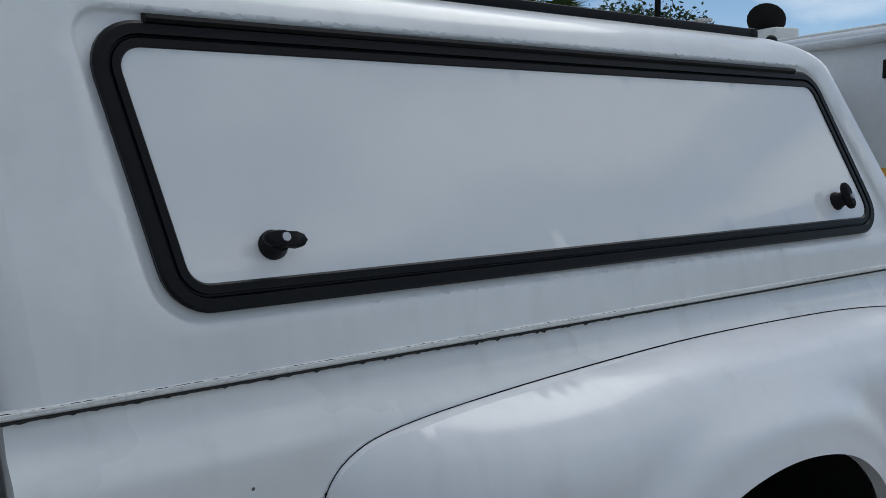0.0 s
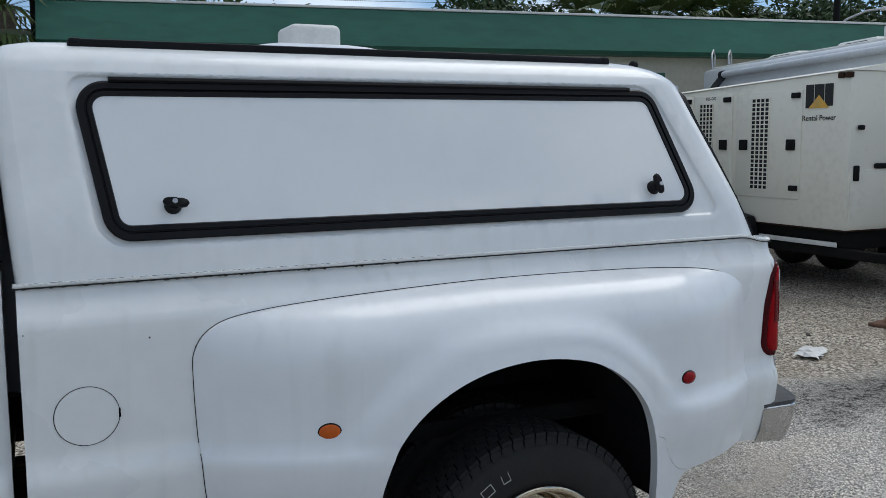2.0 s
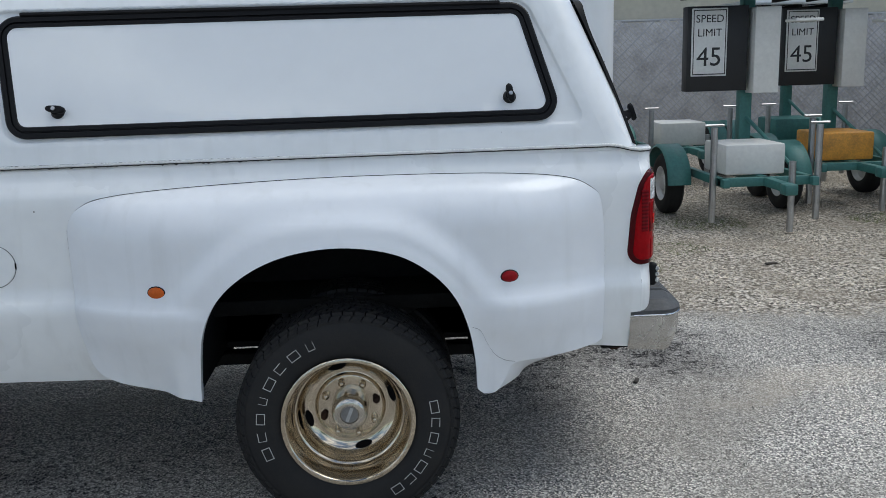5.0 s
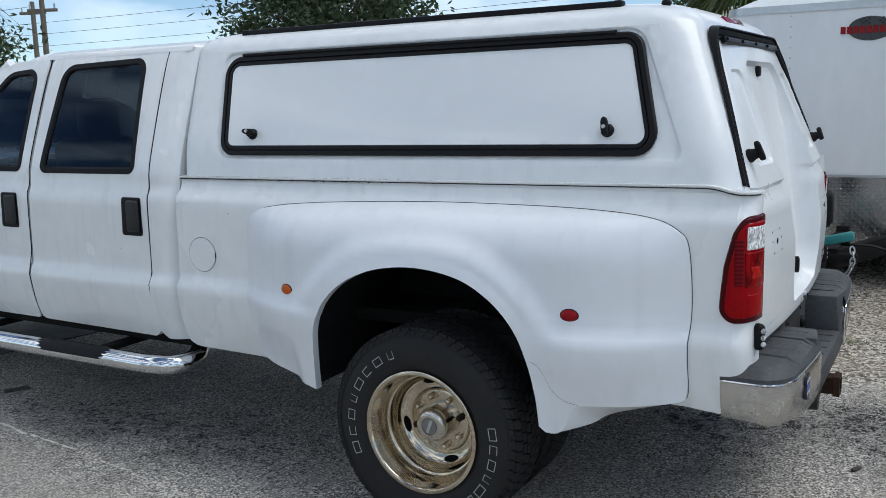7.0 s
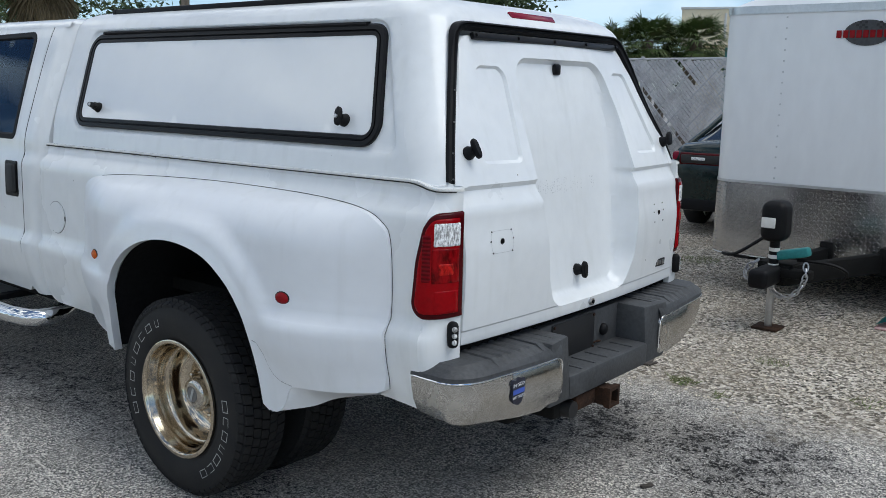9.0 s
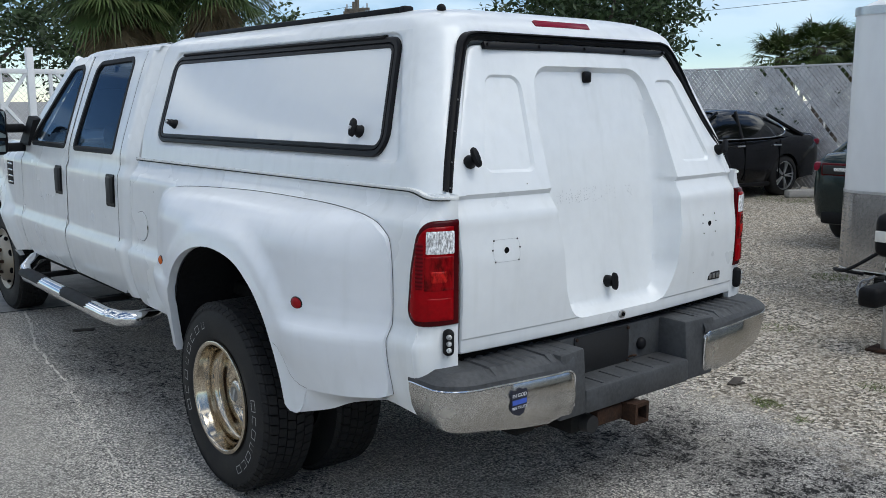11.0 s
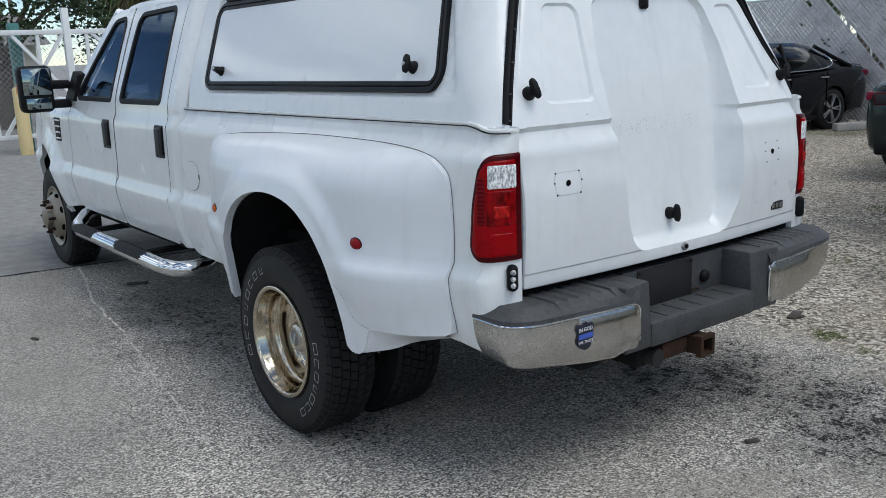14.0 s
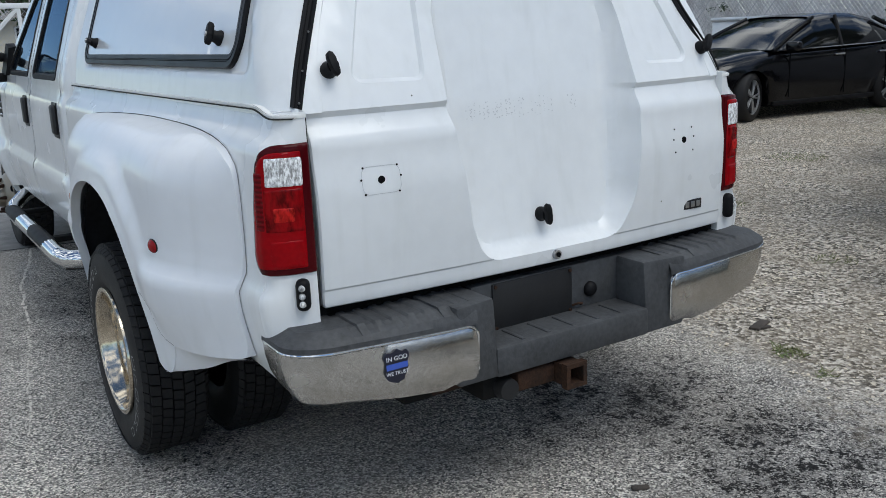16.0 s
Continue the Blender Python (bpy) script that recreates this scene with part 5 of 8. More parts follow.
# ---- one-piece rear door ----
M_GHOST = material("faded_glue", (0.42, 0.43, 0.44), rough=0.6, vary=0.2, scale=60, second=(0.60, 0.61, 0.62), spots=0.5)
RECESS = rpoly([(-0.270, 0.803, 0.09), (0.262, 0.803, 0.10), (0.338, 0.92, 0.2), (0.366, 1.12, 0.3), (0.374, 1.29, 0.2), (0.368, 1.52, 0.3), (0.315, 1.728, 0.10), (-0.300, 1.728, 0.10), (-0.352, 1.52, 0.3), (-0.368, 1.29, 0.2), (-0.345, 1.12, 0.3), (-0.320, 0.92, 0.2)], 8)
PKT_L = rpoly([(-0.652, 1.358, 0.03), (-0.420, 1.354, 0.03), (-0.376, 1.692, 0.045), (-0.538, 1.692, 0.045)], 6)
PKT_R = rpoly([(0.442, 1.350, 0.03), (0.662, 1.345, 0.03), (0.530, 1.686, 0.045), (0.384, 1.686, 0.045)], 6)


def door_x(y, z):
    y, z = np.asarray(y, float), np.asarray(z, float)
    P = np.stack([y.ravel(), z.ravel()], -1)
    up = REAR_SLOPE(z) - 0.006 + 0.036 * (1 - (y / 0.8) ** 2)
    brow = REAR_SLOPE(1.293) - 0.006 + 0.036 * (1 - (y / 0.8) ** 2)
    low = brow - 0.010 * np.clip((1.293 - z) / 0.016, 0, 1) + 0.034 * step01(1.277 - z, 0.0, 0.075) + 0.017 * step01(1.20 - z, 0.0, 0.15) - 0.012 * step01(1.0 - z, 0.0, 0.25)
    flank = np.where(z > 1.293, up, low)
    flank = flank - 0.004 * step01(0.812 - z, 0.0, 0.006)
    floor_x = np.interp(z, [0.80, 0.90, 1.10, 1.27, 1.45, 1.65, 1.74], [1.118, 1.096, 1.064, 1.042, 1.008, 0.962, 0.940])
    d = -signed(P, RECESS).reshape(y.shape)
    width = np.interp(z, [0.80, 0.88, 1.0, 1.25, 1.5, 1.74], [0.030, 0.050, 0.075, 0.085, 0.055, 0.018])
    k = np.clip(d / width, 0, 1)
    x = flank + (np.minimum(floor_x, flank) - flank) * (1 - (1 - k) ** 1.9)
    for pk in (PKT_L, PKT_R):
        e = -signed(P, pk).reshape(y.shape)
        x = x - 0.011 * np.clip(e / 0.009, 0, 1)
    # soft raised frame line near the upper sides
    x = x + 0.004 * np.exp(-((np.abs(y) - np.interp(z, [1.3, 1.75], [0.70, 0.575])) / 0.010) ** 2) * step01(z, 1.36, 1.50) * step01(1.77 - z, 0, 0.05)
    return x


DOOR = rpoly([(-0.795, 0.757, 0.012), (0.795, 0.757, 0.012), (0.800, 1.28, 0.01), (0.772, 1.36, 0.05), (0.535, 1.795, 0.07), (-0.580, 1.795, 0.07), (-0.770, 1.36, 0.05), (-0.800, 1.28, 0.01)], 6)
door = panel("rear_door", DOOR, door_x, M_CAP, truck, step=0.021, back=0.03, plane="rear", smooth=24, roll=0.010, edge=0.011,
             extra=[RECESS, inset(RECESS, 0.006), inset(RECESS, 0.02), inset(RECESS, 0.04), inset(RECESS, 0.06), PKT_L, inset(PKT_L, 0.010), PKT_R, inset(PKT_R, 0.010), [(y, 1.283) for y in np.linspace(-0.799, 0.799, 90)] + [(y, 1.276) for y in np.linspace(0.799, -0.799, 90)],
                    [(y, 0.812) for y in np.linspace(-0.79, 0.79, 60)] + [(y, 0.806) for y in np.linspace(0.79, -0.79, 60)]],
             label="white one-piece fibreglass rear door with a central recess")


def door_at(y, z):
    return float(door_x(np.array([y]), np.array([z]))[0])


# black gasket round the upper part of the door
g = smooth_line([(-0.815, 1.305), (-0.776, 1.42), (-0.702, 1.60), (-0.628, 1.765)], 5) + smooth_line([(-0.612, 1.798), (-0.585, 1.822), (-0.54, 1.832)], 4) + [(y, 1.832) for y in np.linspace(-0.5, 0.5, 14)]
g += [(-y - 0.045 * float(step01(z, 1.32, 1.55)), z) for y, z in g[:len(g) - 14][::-1]]
V, F = [], []
for i, (y, z) in enumerate(g):
    a, b = np.array(g[max(i - 1, 0)]), np.array(g[min(i + 1, len(g) - 1)])
    t = (b - a) / max(np.linalg.norm(b - a), 1e-6)
    n = np.array((-t[1], t[0]))
    far = float(step01(y, 0.45, 0.56))
    x0 = float(REAR_SLOPE(z)) + 0.014 - 0.035 * (abs(y) / 0.8) ** 6
    low = float(step01(abs(y), 0.59, 0.66))
    for w, h in ((-0.020, -0.004), (-0.018, 0.022), (-0.008, 0.026), (-0.005, 0.015), (0.002, 0.015), (0.006, 0.028), (0.011, 0.026), (0.013, -0.004)):
        V.append((x0 + h * (1 - (0.62 if w > 0 else 0.30) * low) * (1 - 0.20 * far), y + n[0] * w, z + n[1] * w))
F = [(8 * i + k, 8 * (i + 1) + k, 8 * (i + 1) + k + 1, 8 * i + k + 1) for i in range(len(g) - 1) for k in range(7)]
mesh("door_gasket", V, F, M_BLACK, truck, "black rubber door gasket", 30)
for y, z in ((-0.812, 1.318), (-0.784, 1.40), (-0.744, 1.50), (-0.700, 1.605)):
    bm = bmesh.new()
    bmesh.ops.create_cone(bm, segments=10, radius1=0.0032, radius2=0.0026, depth=0.004, cap_ends=True, matrix=Matrix.Translation((float(REAR_SLOPE(z)) + 0.014 - 0.035 * (abs(y) / 0.8) ** 6 + 0.017, y + 0.006, z)) @ pose(0, 0, 0, 0, 90))
    part("screw", bm, M_BADGE, truck)
# hinge bar along the top
bm = box((-0.010, -0.525, -0.011), (0.010, 0.490, 0.013), 0.004)
for y in (-0.51, -0.25, 0.0, 0.24, 0.49):
    bmesh.ops.create_cone(bm, segments=10, radius1=0.007, radius2=0.006, depth=0.008, cap_ends=True, matrix=Matrix.Translation((0.014, y, 0.0)) @ pose(0, 0, 0, 0, 90))
hb = part("hinge_bar", bm, M_BLACKMETAL, door, "black hinge bar with screws")
hb.matrix_local = pose(0.938, 0, 1.793, 0, -22, 0)
for s in (-1, 1):
    part("door_gap", box((1.05, min(s * 0.807, s * 0.8165), 0.745), (1.118 if s > 0 else 1.134, max(s * 0.807, s * 0.8165), 1.285), 0.002), M_GAP, truck, smooth=0)
# seal strip along the door's foot joint: the dark slit above the bumper
part("door_sill", box((1.0, -0.78, 0.722), (1.10, 0.78, 0.762), 0.004), M_GAP, truck)

turn_lock(Matrix.Translation((door_at(-0.705, 1.395) - 0.004, -0.705, 1.395)) @ pose(0, 0, 0, 0, -22) @ BACK, 100, door, bright=False)
turn_lock(Matrix.Translation((door_at(0.735, 1.385) - 0.004, 0.735, 1.385)) @ pose(0, 0, 0, 0, -22) @ BACK, 60, door, bright=False)
turn_lock(Matrix.Translation((door_at(0.0, 0.905) - 0.004, -0.005, 0.905)) @ BACK, 97, door, bright=False)
bm = box((door_at(0, 1.69) - 0.002, -0.022, 1.668), (door_at(0, 1.69) + 0.018, 0.022, 1.712), 0.009)
part("lamp_cover", bm, M_BLACKMETAL, door, "small dark lamp cover")
# catch under the recess
bm = bmesh.new()
bmesh.ops.create_cone(bm, segments=18, radius1=0.016, radius2=0.014, depth=0.016, cap_ends=True, matrix=Matrix.Translation((door_at(0, 0.785) + 0.004, -0.002, 0.785)) @ pose(0, 0, 0, 0, 90))
kb = part("key_lock", bm, M_STEEL, door, "round key lock")
bm = bmesh.new()
bmesh.ops.create_cone(bm, segments=14, radius1=0.008, radius2=0.008, depth=0.004, cap_ends=True, matrix=Matrix.Translation((door_at(0, 0.785) + 0.013, -0.002, 0.785)) @ pose(0, 0, 0, 0, 90))
part("keyhole", bm, M_GAP, kb)
# drilled holes where lamps were taken off
for y0, z0, w, h in ((-0.608, 1.098, 0.060, 0.042), (0.572, 1.088, 0.052, 0.045)):
    bm = bmesh.new()
    spots = [(0, 0, 0.011)] + [(a * w * 0.86, b * h * 0.86, 0.0030) for a in (-1, 1) for b in (-1, 1)] + [(-w, 0.1 * h, 0.003), (w, 0.15 * h, 0.003)]
    for a, b, r in spots:
        bm = bmesh.new()
        bmesh.ops.create_cone(bm, segments=14, radius1=r, radius2=r, depth=0.0015, cap_ends=True, matrix=Matrix.Translation((door_at(y0 + a, z0 + b) + 0.0006, y0 + a, z0 + b)) @ pose(0, 0, 0, 0, 90))
        part("screw_hole", bm, M_GAP, door)
    line = rpoly([(y0 + a * w * 0.98, z0 + b * h * 0.92, 0.022) for a, b in ((-1, -1), (1, -1), (1, 1), (-1, 1))], 7)
    if y0 < 0:
        ring_band("glue_mark", line, 0.0022, 0.0, door_x, M_GHOST, door, plane="rear", profile=[(0.0, 0.0008), (0.0016, 0.0008)])
# maker's badge as plain bars
bm = box((door_at(0.64, 0.85) - 0.002, 0.585, 0.838), (door_at(0.64, 0.85) + 0.004, 0.675, 0.872), 0.003)
bd = part("badge", bm, M_PADDARK, door, "small dark badge with pale bars")
bm = bmesh.new()
for k in range(3):
    add_box(bm, (door_at(0.64, 0.85) + 0.0035, 0.594 + 0.027 * k, 0.845), (door_at(0.64, 0.85) + 0.0055, 0.612 + 0.027 * k, 0.865), 0.001)
part("badge_bar", bm, M_STEEL, bd)
# ghost of removed lettering: broken grey scraps of glue
rnd = random.Random(12)
for k in range(9):
    if k == 7:
        continue
    y = -0.245 + 0.050 * k
    V, F = [], []
    for j in range(26 if k < 4 else 15):
        a, b = y + rnd.random() * 0.034, 1.213 + rnd.random() * 0.058
        if rnd.random() < 0.6:
            a = y + rnd.choice((0.0, 0.015, 0.031)) + rnd.uniform(-0.002, 0.002)
        w, h = rnd.uniform(0.0012, 0.0045), rnd.uniform(0.001, 0.005)
        i = len(V)
        V += [(door_at(p, q) + 0.0007, p, q) for p, q in ((a, b), (a + w, b + 0.001), (a + w * 0.8, b + h), (a - 0.001, b + h * 0.8))]
        F.append((i, i + 1, i + 2, i + 3))
    mesh("ghost_mark", V, F, M_GHOST, door, smooth=0)

# ---- rear bumper ----
bumper = new("rear_bumper")
bumper.parent = truck
tagged(bumper, "chrome rear step bumper with grey plastic top pads")


def bumper_plan(u, s, out=0.0):
    """u 0..1 from the side end round the corner to the middle cut-out."""
    if u < 0.25:
        return (1.048 + 0.122 * u / 0.25, s * (0.949 + 0.010 * u + out))
    if u < 0.5:
        a = math.pi / 2 * (u - 0.25) / 0.25
        return (1.17 + (0.095 + out) * math.sin(a), s * (0.8 + (0.1515 + out) * math.cos(a)))
    k = (u - 0.5) / 0.5
    return (1.265 + out + 0.018 * math.sin(k * math.pi / 2), s * (0.80 - (0.80 - 0.392) * k))


def lip_z(u):
    """Height of the chrome's upper edge, rounded off at the inner end."""
    k = min(1.0, max(0.0, (u - 0.955) / 0.045))
    return 0.684 - 0.014 * min(1.0, max(0.0, (u - 0.3) / 0.6)) - 0.037 * (1 - math.sqrt(1 - k * k))


def foot_z(u):
    k = min(1.0, max(0.0, (u - 0.965) / 0.035))
    low = float(np.interp(u, [0, 0.12, 0.25, 0.4, 0.5, 0.75, 1.0], [0.535, 0.533, 0.528, 0.520, 0.514, 0.496, 0.476]))
    return low + 0.012 * float(step01(u, 0.86, 0.90)) + 0.028 * (1 - math.sqrt(1 - k * k))


for s in (-1, 1):
    prof = [(0.478, -0.020), (0.480, -0.008), (0.492, 0.0), (0.55, 0.008), (0.61, 0.006), (0.655, 0.002), (0.664, -0.006), (0.666, -0.030)]
    us = list(np.linspace(0, 0.95, 42)) + list(0.95 + 0.05 * np.sin(np.linspace(0.12, 1, 9) * math.pi / 2)) + [1.0]
    V, F = [], []
    for z, o in prof:
        for j, u in enumerate(us):
            lean = float(np.interp(u, [0, 0.25, 0.5, 0.7, 1.0], [0.040, 0.038, 0.028, 0.0, 0.0])) * ((0.666 - z) / 0.188) ** 1.3
            x, y = bumper_plan(u, s, o - lean)
            x -= 0.03 if j == len(us) - 1 else 0.0
            foot = foot_z(u)
            V.append((x, y, foot + (z - 0.478) / 0.188 * (lip_z(u) - foot)))
    n = len(us)
    for r in range(len(prof) - 1):
        for i in range(n - 1):
            q = (r * n + i, r * n + i + 1, (r + 1) * n + i + 1, (r + 1) * n + i)
            F.append(q if s < 0 else q[::-1])
    mesh("chrome_corner", V, F, M_BUMPER, bumper, "scuffed chrome bumper end", 40)
    # bright upper lip
    bm = tube([(bumper_plan(u, s, 0.003)[0], bumper_plan(u, s, 0.003)[1], lip_z(u) - 0.003) for u in us[1:-1]] + [(bumper_plan(1, s, 0.001)[0], bumper_plan(1, s)[1], z) for z in (0.60, 0.56, 0.53)], 0.0038, 8)
    part("chrome_lip", bm, M_CHROME, bumper)
    # ribbed pad on top
    V, F = [], []
    rows = [(0.004, 0.0), (0.003, 0.016), (-0.008, 0.706), (-0.034, 0.722), (-0.044, 0.728), (-0.14, 0.731)]
    grooves = [0.55 + 0.062 * k for k in range(8)]
    pus = sorted(list(np.linspace(0, 1, 40)) + [g_ + d_ for g_ in grooves for d_ in (-0.021, -0.012, 0.010, 0.019)])
    for i, u in enumerate(pus):
        for k, (o, z) in enumerate(rows):
            x, y = bumper_plan(u, s, o if k < 5 else -0.03)
            z = lip_z(min(u, 0.955)) - 0.002 + z if k < 2 else z
            if k == 5:
                x = 1.048 + 0.012 * min(1.0, u / 0.3)
                y = s * min(abs(y), 0.90)
            if k > 1:
                z = 0.684 + (z - 0.684) * min(1.0, 0.25 + u / 0.10)
            groove = 0.006 if k > 2 and any(-0.0125 < u - g_ < 0.0105 for g_ in grooves) else 0.0
            V.append((x, y, z - groove))
    m = len(rows)
    for i in range(len(pus) - 1):
        for k in range(m - 1):
            q = (i * m + k, (i + 1) * m + k, (i + 1) * m + k + 1, i * m + k + 1)
            F.append(q if s < 0 else q[::-1])
    mesh("step_pad", V, F, M_PAD, bumper, "grey ribbed plastic step pad", 25)
# middle: upright side cheeks, low step and plate recess
for s in (-1, 1):
    bm = bmesh.new()
    inner = 0.315 if s < 0 else 0.285
    add_box(bm, (1.06, min(s * inner, s * 0.46), 0.484), (1.282, max(s * inner, s * 0.46), 0.726), 0.012)
    for v in bm.verts:    # the cheek slopes back to the recess
        if v.co.z > 0.6 and v.co.x > 1.2 and abs(v.co.y) < 0.40:
            v.co.x -= 0.018
    part("cheek", bm, M_PAD, bumper)
bm = box((1.06, -0.325, 0.480), (1.284, 0.295, 0.575), 0.014)
low = part("low_step", bm, M_PAD, bumper, "grey plastic lower step")
for k in range(5):
    part("rib", box((1.16, -0.22 + 0.1 * k, 0.572), (1.265, -0.205 + 0.1 * k, 0.579), 0.003), M_PAD, low)
part("recess_back", box((1.10, -0.31, 0.53), (1.135, 0.31, 0.725), 0.004), M_PAD, bumper)
bm = box((1.134, -0.235, 0.568), (1.142, 0.085, 0.722), 0.006)
pl = part("plate_mount", bm, M_PADDARK, bumper, "bare black number-plate mount")
for y, z in ((-0.225, 0.712), (0.075, 0.712), (-0.225, 0.578), (0.075, 0.578)):
    bm = bmesh.new()
    bmesh.ops.create_cone(bm, segments=10, radius1=0.006, radius2=0.006, depth=0.006, cap_ends=True, matrix=Matrix.Translation((1.144, y, z)) @ pose(0, 0, 0, 0, 90))
    part("plate_screw", bm, M_RUST, pl)
bm = bmesh.new()
bmesh.ops.create_uvsphere(bm, u_segments=16, v_segments=8, radius=0.026, matrix=Matrix.Translation((1.138, 0.165, 0.632)) @ Matrix.Diagonal((0.8, 1, 1, 1)))
part("socket_cap", bm, M_BLACK, bumper, "round black trailer socket cap")
part("chain_eye", tube([(1.136, 0.09, 0.588), (1.150, 0.10, 0.596), (1.152, 0.118, 0.594), (1.138, 0.125, 0.586)], 0.004, 6), M_RUST, bumper)
# hitch
hitch = new("tow_hitch")
hitch.parent = truck
tagged(hitch, "rusty square tow hitch receiver")
V, F = [], []
sq = lambda r: [(-r, -r), (r, -r), (r, r), (-r, r)]
for x, r in ((1.00, 0.034), (1.30, 0.034), (1.30, 0.040), (1.325, 0.040), (1.325, 0.026), (1.10, 0.026)):
    V += [(x, -0.055 + a, 0.438 + b) for a, b in sq(r)]
F = [(4 * i + k, 4 * i + (k + 1) % 4, 4 * (i + 1) + (k + 1) % 4, 4 * (i + 1) + k) for i in range(5) for k in range(4)] + [(20, 21, 22, 23)]
mesh("receiver", V, F, M_RUST, hitch, smooth=0)
part("cross_tube", tube([(1.10, -0.50, 0.44), (1.10, 0.45, 0.44)], 0.04, 12), M_RUST, hitch)
part("hitch_arm", box((1.10, -0.235, 0.405), (1.262, -0.088, 0.470), 0.012), M_RUST, hitch, "rust-flaked steel bracket")
part("pin_plate", box((1.10, -0.345, 0.395), (1.232, -0.240, 0.478), 0.010), M_FRAME, hitch)
bm = bmesh.new()
bmesh.ops.create_cone(bm, segments=20, radius1=0.036, radius2=0.033, depth=0.04, cap_ends=True, matrix=Matrix.Translation((1.250, -0.272, 0.428)) @ pose(0, 0, 0, 0, 90))
part("wiring_plug", bm, M_PADDARK, hitch, "round trailer wiring plug")
part("underride_bracket", box((1.02, -0.60, 0.44), (1.20, -0.50, 0.49), 0.01), M_FRAME, hitch)
# shield sticker
M_NAVY = material("sticker_black", (0.012, 0.014, 0.03), rough=0.4, vary=0.2)
M_BLUE = material("sticker_blue", (0.05, 0.11, 0.48), rough=0.4, vary=0.15)
M_PALE = material("sticker_white", (0.72, 0.73, 0.76), rough=0.4, vary=0.1)
sx = 1.283
shield = smooth_line([(0, -0.052), (0.026, -0.042), (0.037, -0.022), (0.034, 0.005), (0.039, 0.024), (0.030, 0.040), (0.016, 0.038), (0, 0.046), (-0.016, 0.038), (-0.030, 0.040), (-0.039, 0.024), (-0.034, 0.005), (-0.037, -0.022), (-0.026, -0.042), (0, -0.052)], 3)[:-1]
V = [(sx, -0.662 + y, 0.608 + z) for y, z in shield] + [(sx - 0.01, -0.662 + y, 0.608 + z) for y, z in shield]
n = len(shield)
st = mesh("sticker", V, [tuple(range(n))] + [(k, k + n, (k + 1) % n + n, (k + 1) % n) for k in range(n)], M_NAVY, bumper, "black shield sticker with a blue line and white words", 0)
mesh("blue_stripe", [(sx + 0.0008, -0.662 + y, 0.606 + z) for y, z in ((-0.033, -0.009), (0.033, -0.009), (0.034, 0.008), (-0.034, 0.008))], [(0, 1, 2, 3)], M_BLUE, st, smooth=0)
REAR = Matrix(((0, 0, 1, 0), (1, 0, 0, 0), (0, 1, 0, 0), (0, 0, 0, 1)))
lettering("words", "IN GOD", 0.0185, M_PALE, Matrix.Translation((sx + 0.0005, -0.662, 0.628)) @ REAR, st, deep=0.0004)
lettering("words", "WE TRUST", 0.0145, M_PALE, Matrix.Translation((sx + 0.0005, -0.662, 0.585)) @ REAR, st, deep=0.0004)

# ================= materials of the yard =================
M_CREAM = material("cream_stucco", (0.60, 0.56, 0.46), rough=0.9, vary=0.10, scale=1.2, bump=0.25, bump_scale=70)
M_BEIGE = material("beige_stucco", (0.80, 0.71, 0.52), rough=0.9, vary=0.06, scale=0.8, bump=0.2, bump_scale=60)
M_GREEN = material("green_metal_fascia", (0.028, 0.125, 0.085), rough=0.55, vary=0.22, scale=0.8, bump=0.02, bump_scale=8, stretch=(0.3, 1, 1))
M_TRIMWHITE = material("white_trim_paint", (0.68, 0.68, 0.66), rough=0.5, vary=0.08, scale=4)
M_SLAT = material("weathered_fence_slat", (0.60, 0.585, 0.58), rough=0.75, vary=0.18, scale=3.0, second=(0.33, 0.31, 0.31), spots=0.45)
M_WIRE = material("galvanised_wire", (0.52, 0.52, 0.53), rough=0.5, metal=0.6, vary=0.15, scale=20)
M_GENSET = material("off_white_enamel", (0.78, 0.755, 0.66), rough=0.45, coat=0.1, vary=0.06, scale=1.5, second=(0.68, 0.64, 0.54), spots=0.36)
M_LOGO = material("logo_black", (0.012, 0.012, 0.013), rough=0.5, vary=0.2)
M_YELLOW = material("logo_yellow", (0.72, 0.40, 0.05), rough=0.5, vary=0.12, second=(0.55, 0.36, 0.12))
M_RV = material("rv_pale_siding", (0.68, 0.71, 0.75), rough=0.4, coat=0.2, vary=0.05, scale=1.2)
M_AWNING = material("awning_fabric", (0.50, 0.53, 0.57), rough=0.7, vary=0.1, scale=3)
M_TRAILER = material("white_trailer_skin", (0.80, 0.81, 0.82), rough=0.36, coat=0.2, vary=0.045, scale=1.1, bump=0.02, bump_scale=2.2, stretch=(1, 1, 0.4))
M_ALU = material("aluminium_trim", (0.58, 0.59, 0.60), rough=0.35, metal=0.9, vary=0.1, scale=6)
M_BLACKPAINT = material("black_car_paint", (0.003, 0.003, 0.004), rough=0.14, spec=0.4, vary=0.2, scale=3)
M_DARKGREEN = material("dark_green_car_paint", (0.004, 0.014, 0.014), rough=0.16, spec=0.4, vary=0.2, scale=3)
M_DARKPANE = material("dark_car_pane", (0.004, 0.0045, 0.005), rough=0.07, spec=0.5, vary=0.2, scale=4, rough_vary=0.02)
M_CARGLASS = glass("car_glass", (0.06, 0.065, 0.07))
M_TEAL = material("teal_trailer_paint", (0.045, 0.16, 0.145), rough=0.5, vary=0.2, scale=4)
M_ORANGE = material("orange_box_paint", (0.66, 0.30, 0.045), rough=0.55, vary=0.15, scale=6, second=(0.42, 0.20, 0.04))
M_SOLAR = material("solar_cell", (0.012, 0.014, 0.024), rough=0.2, coat=0.6, vary=0.3, scale=8)
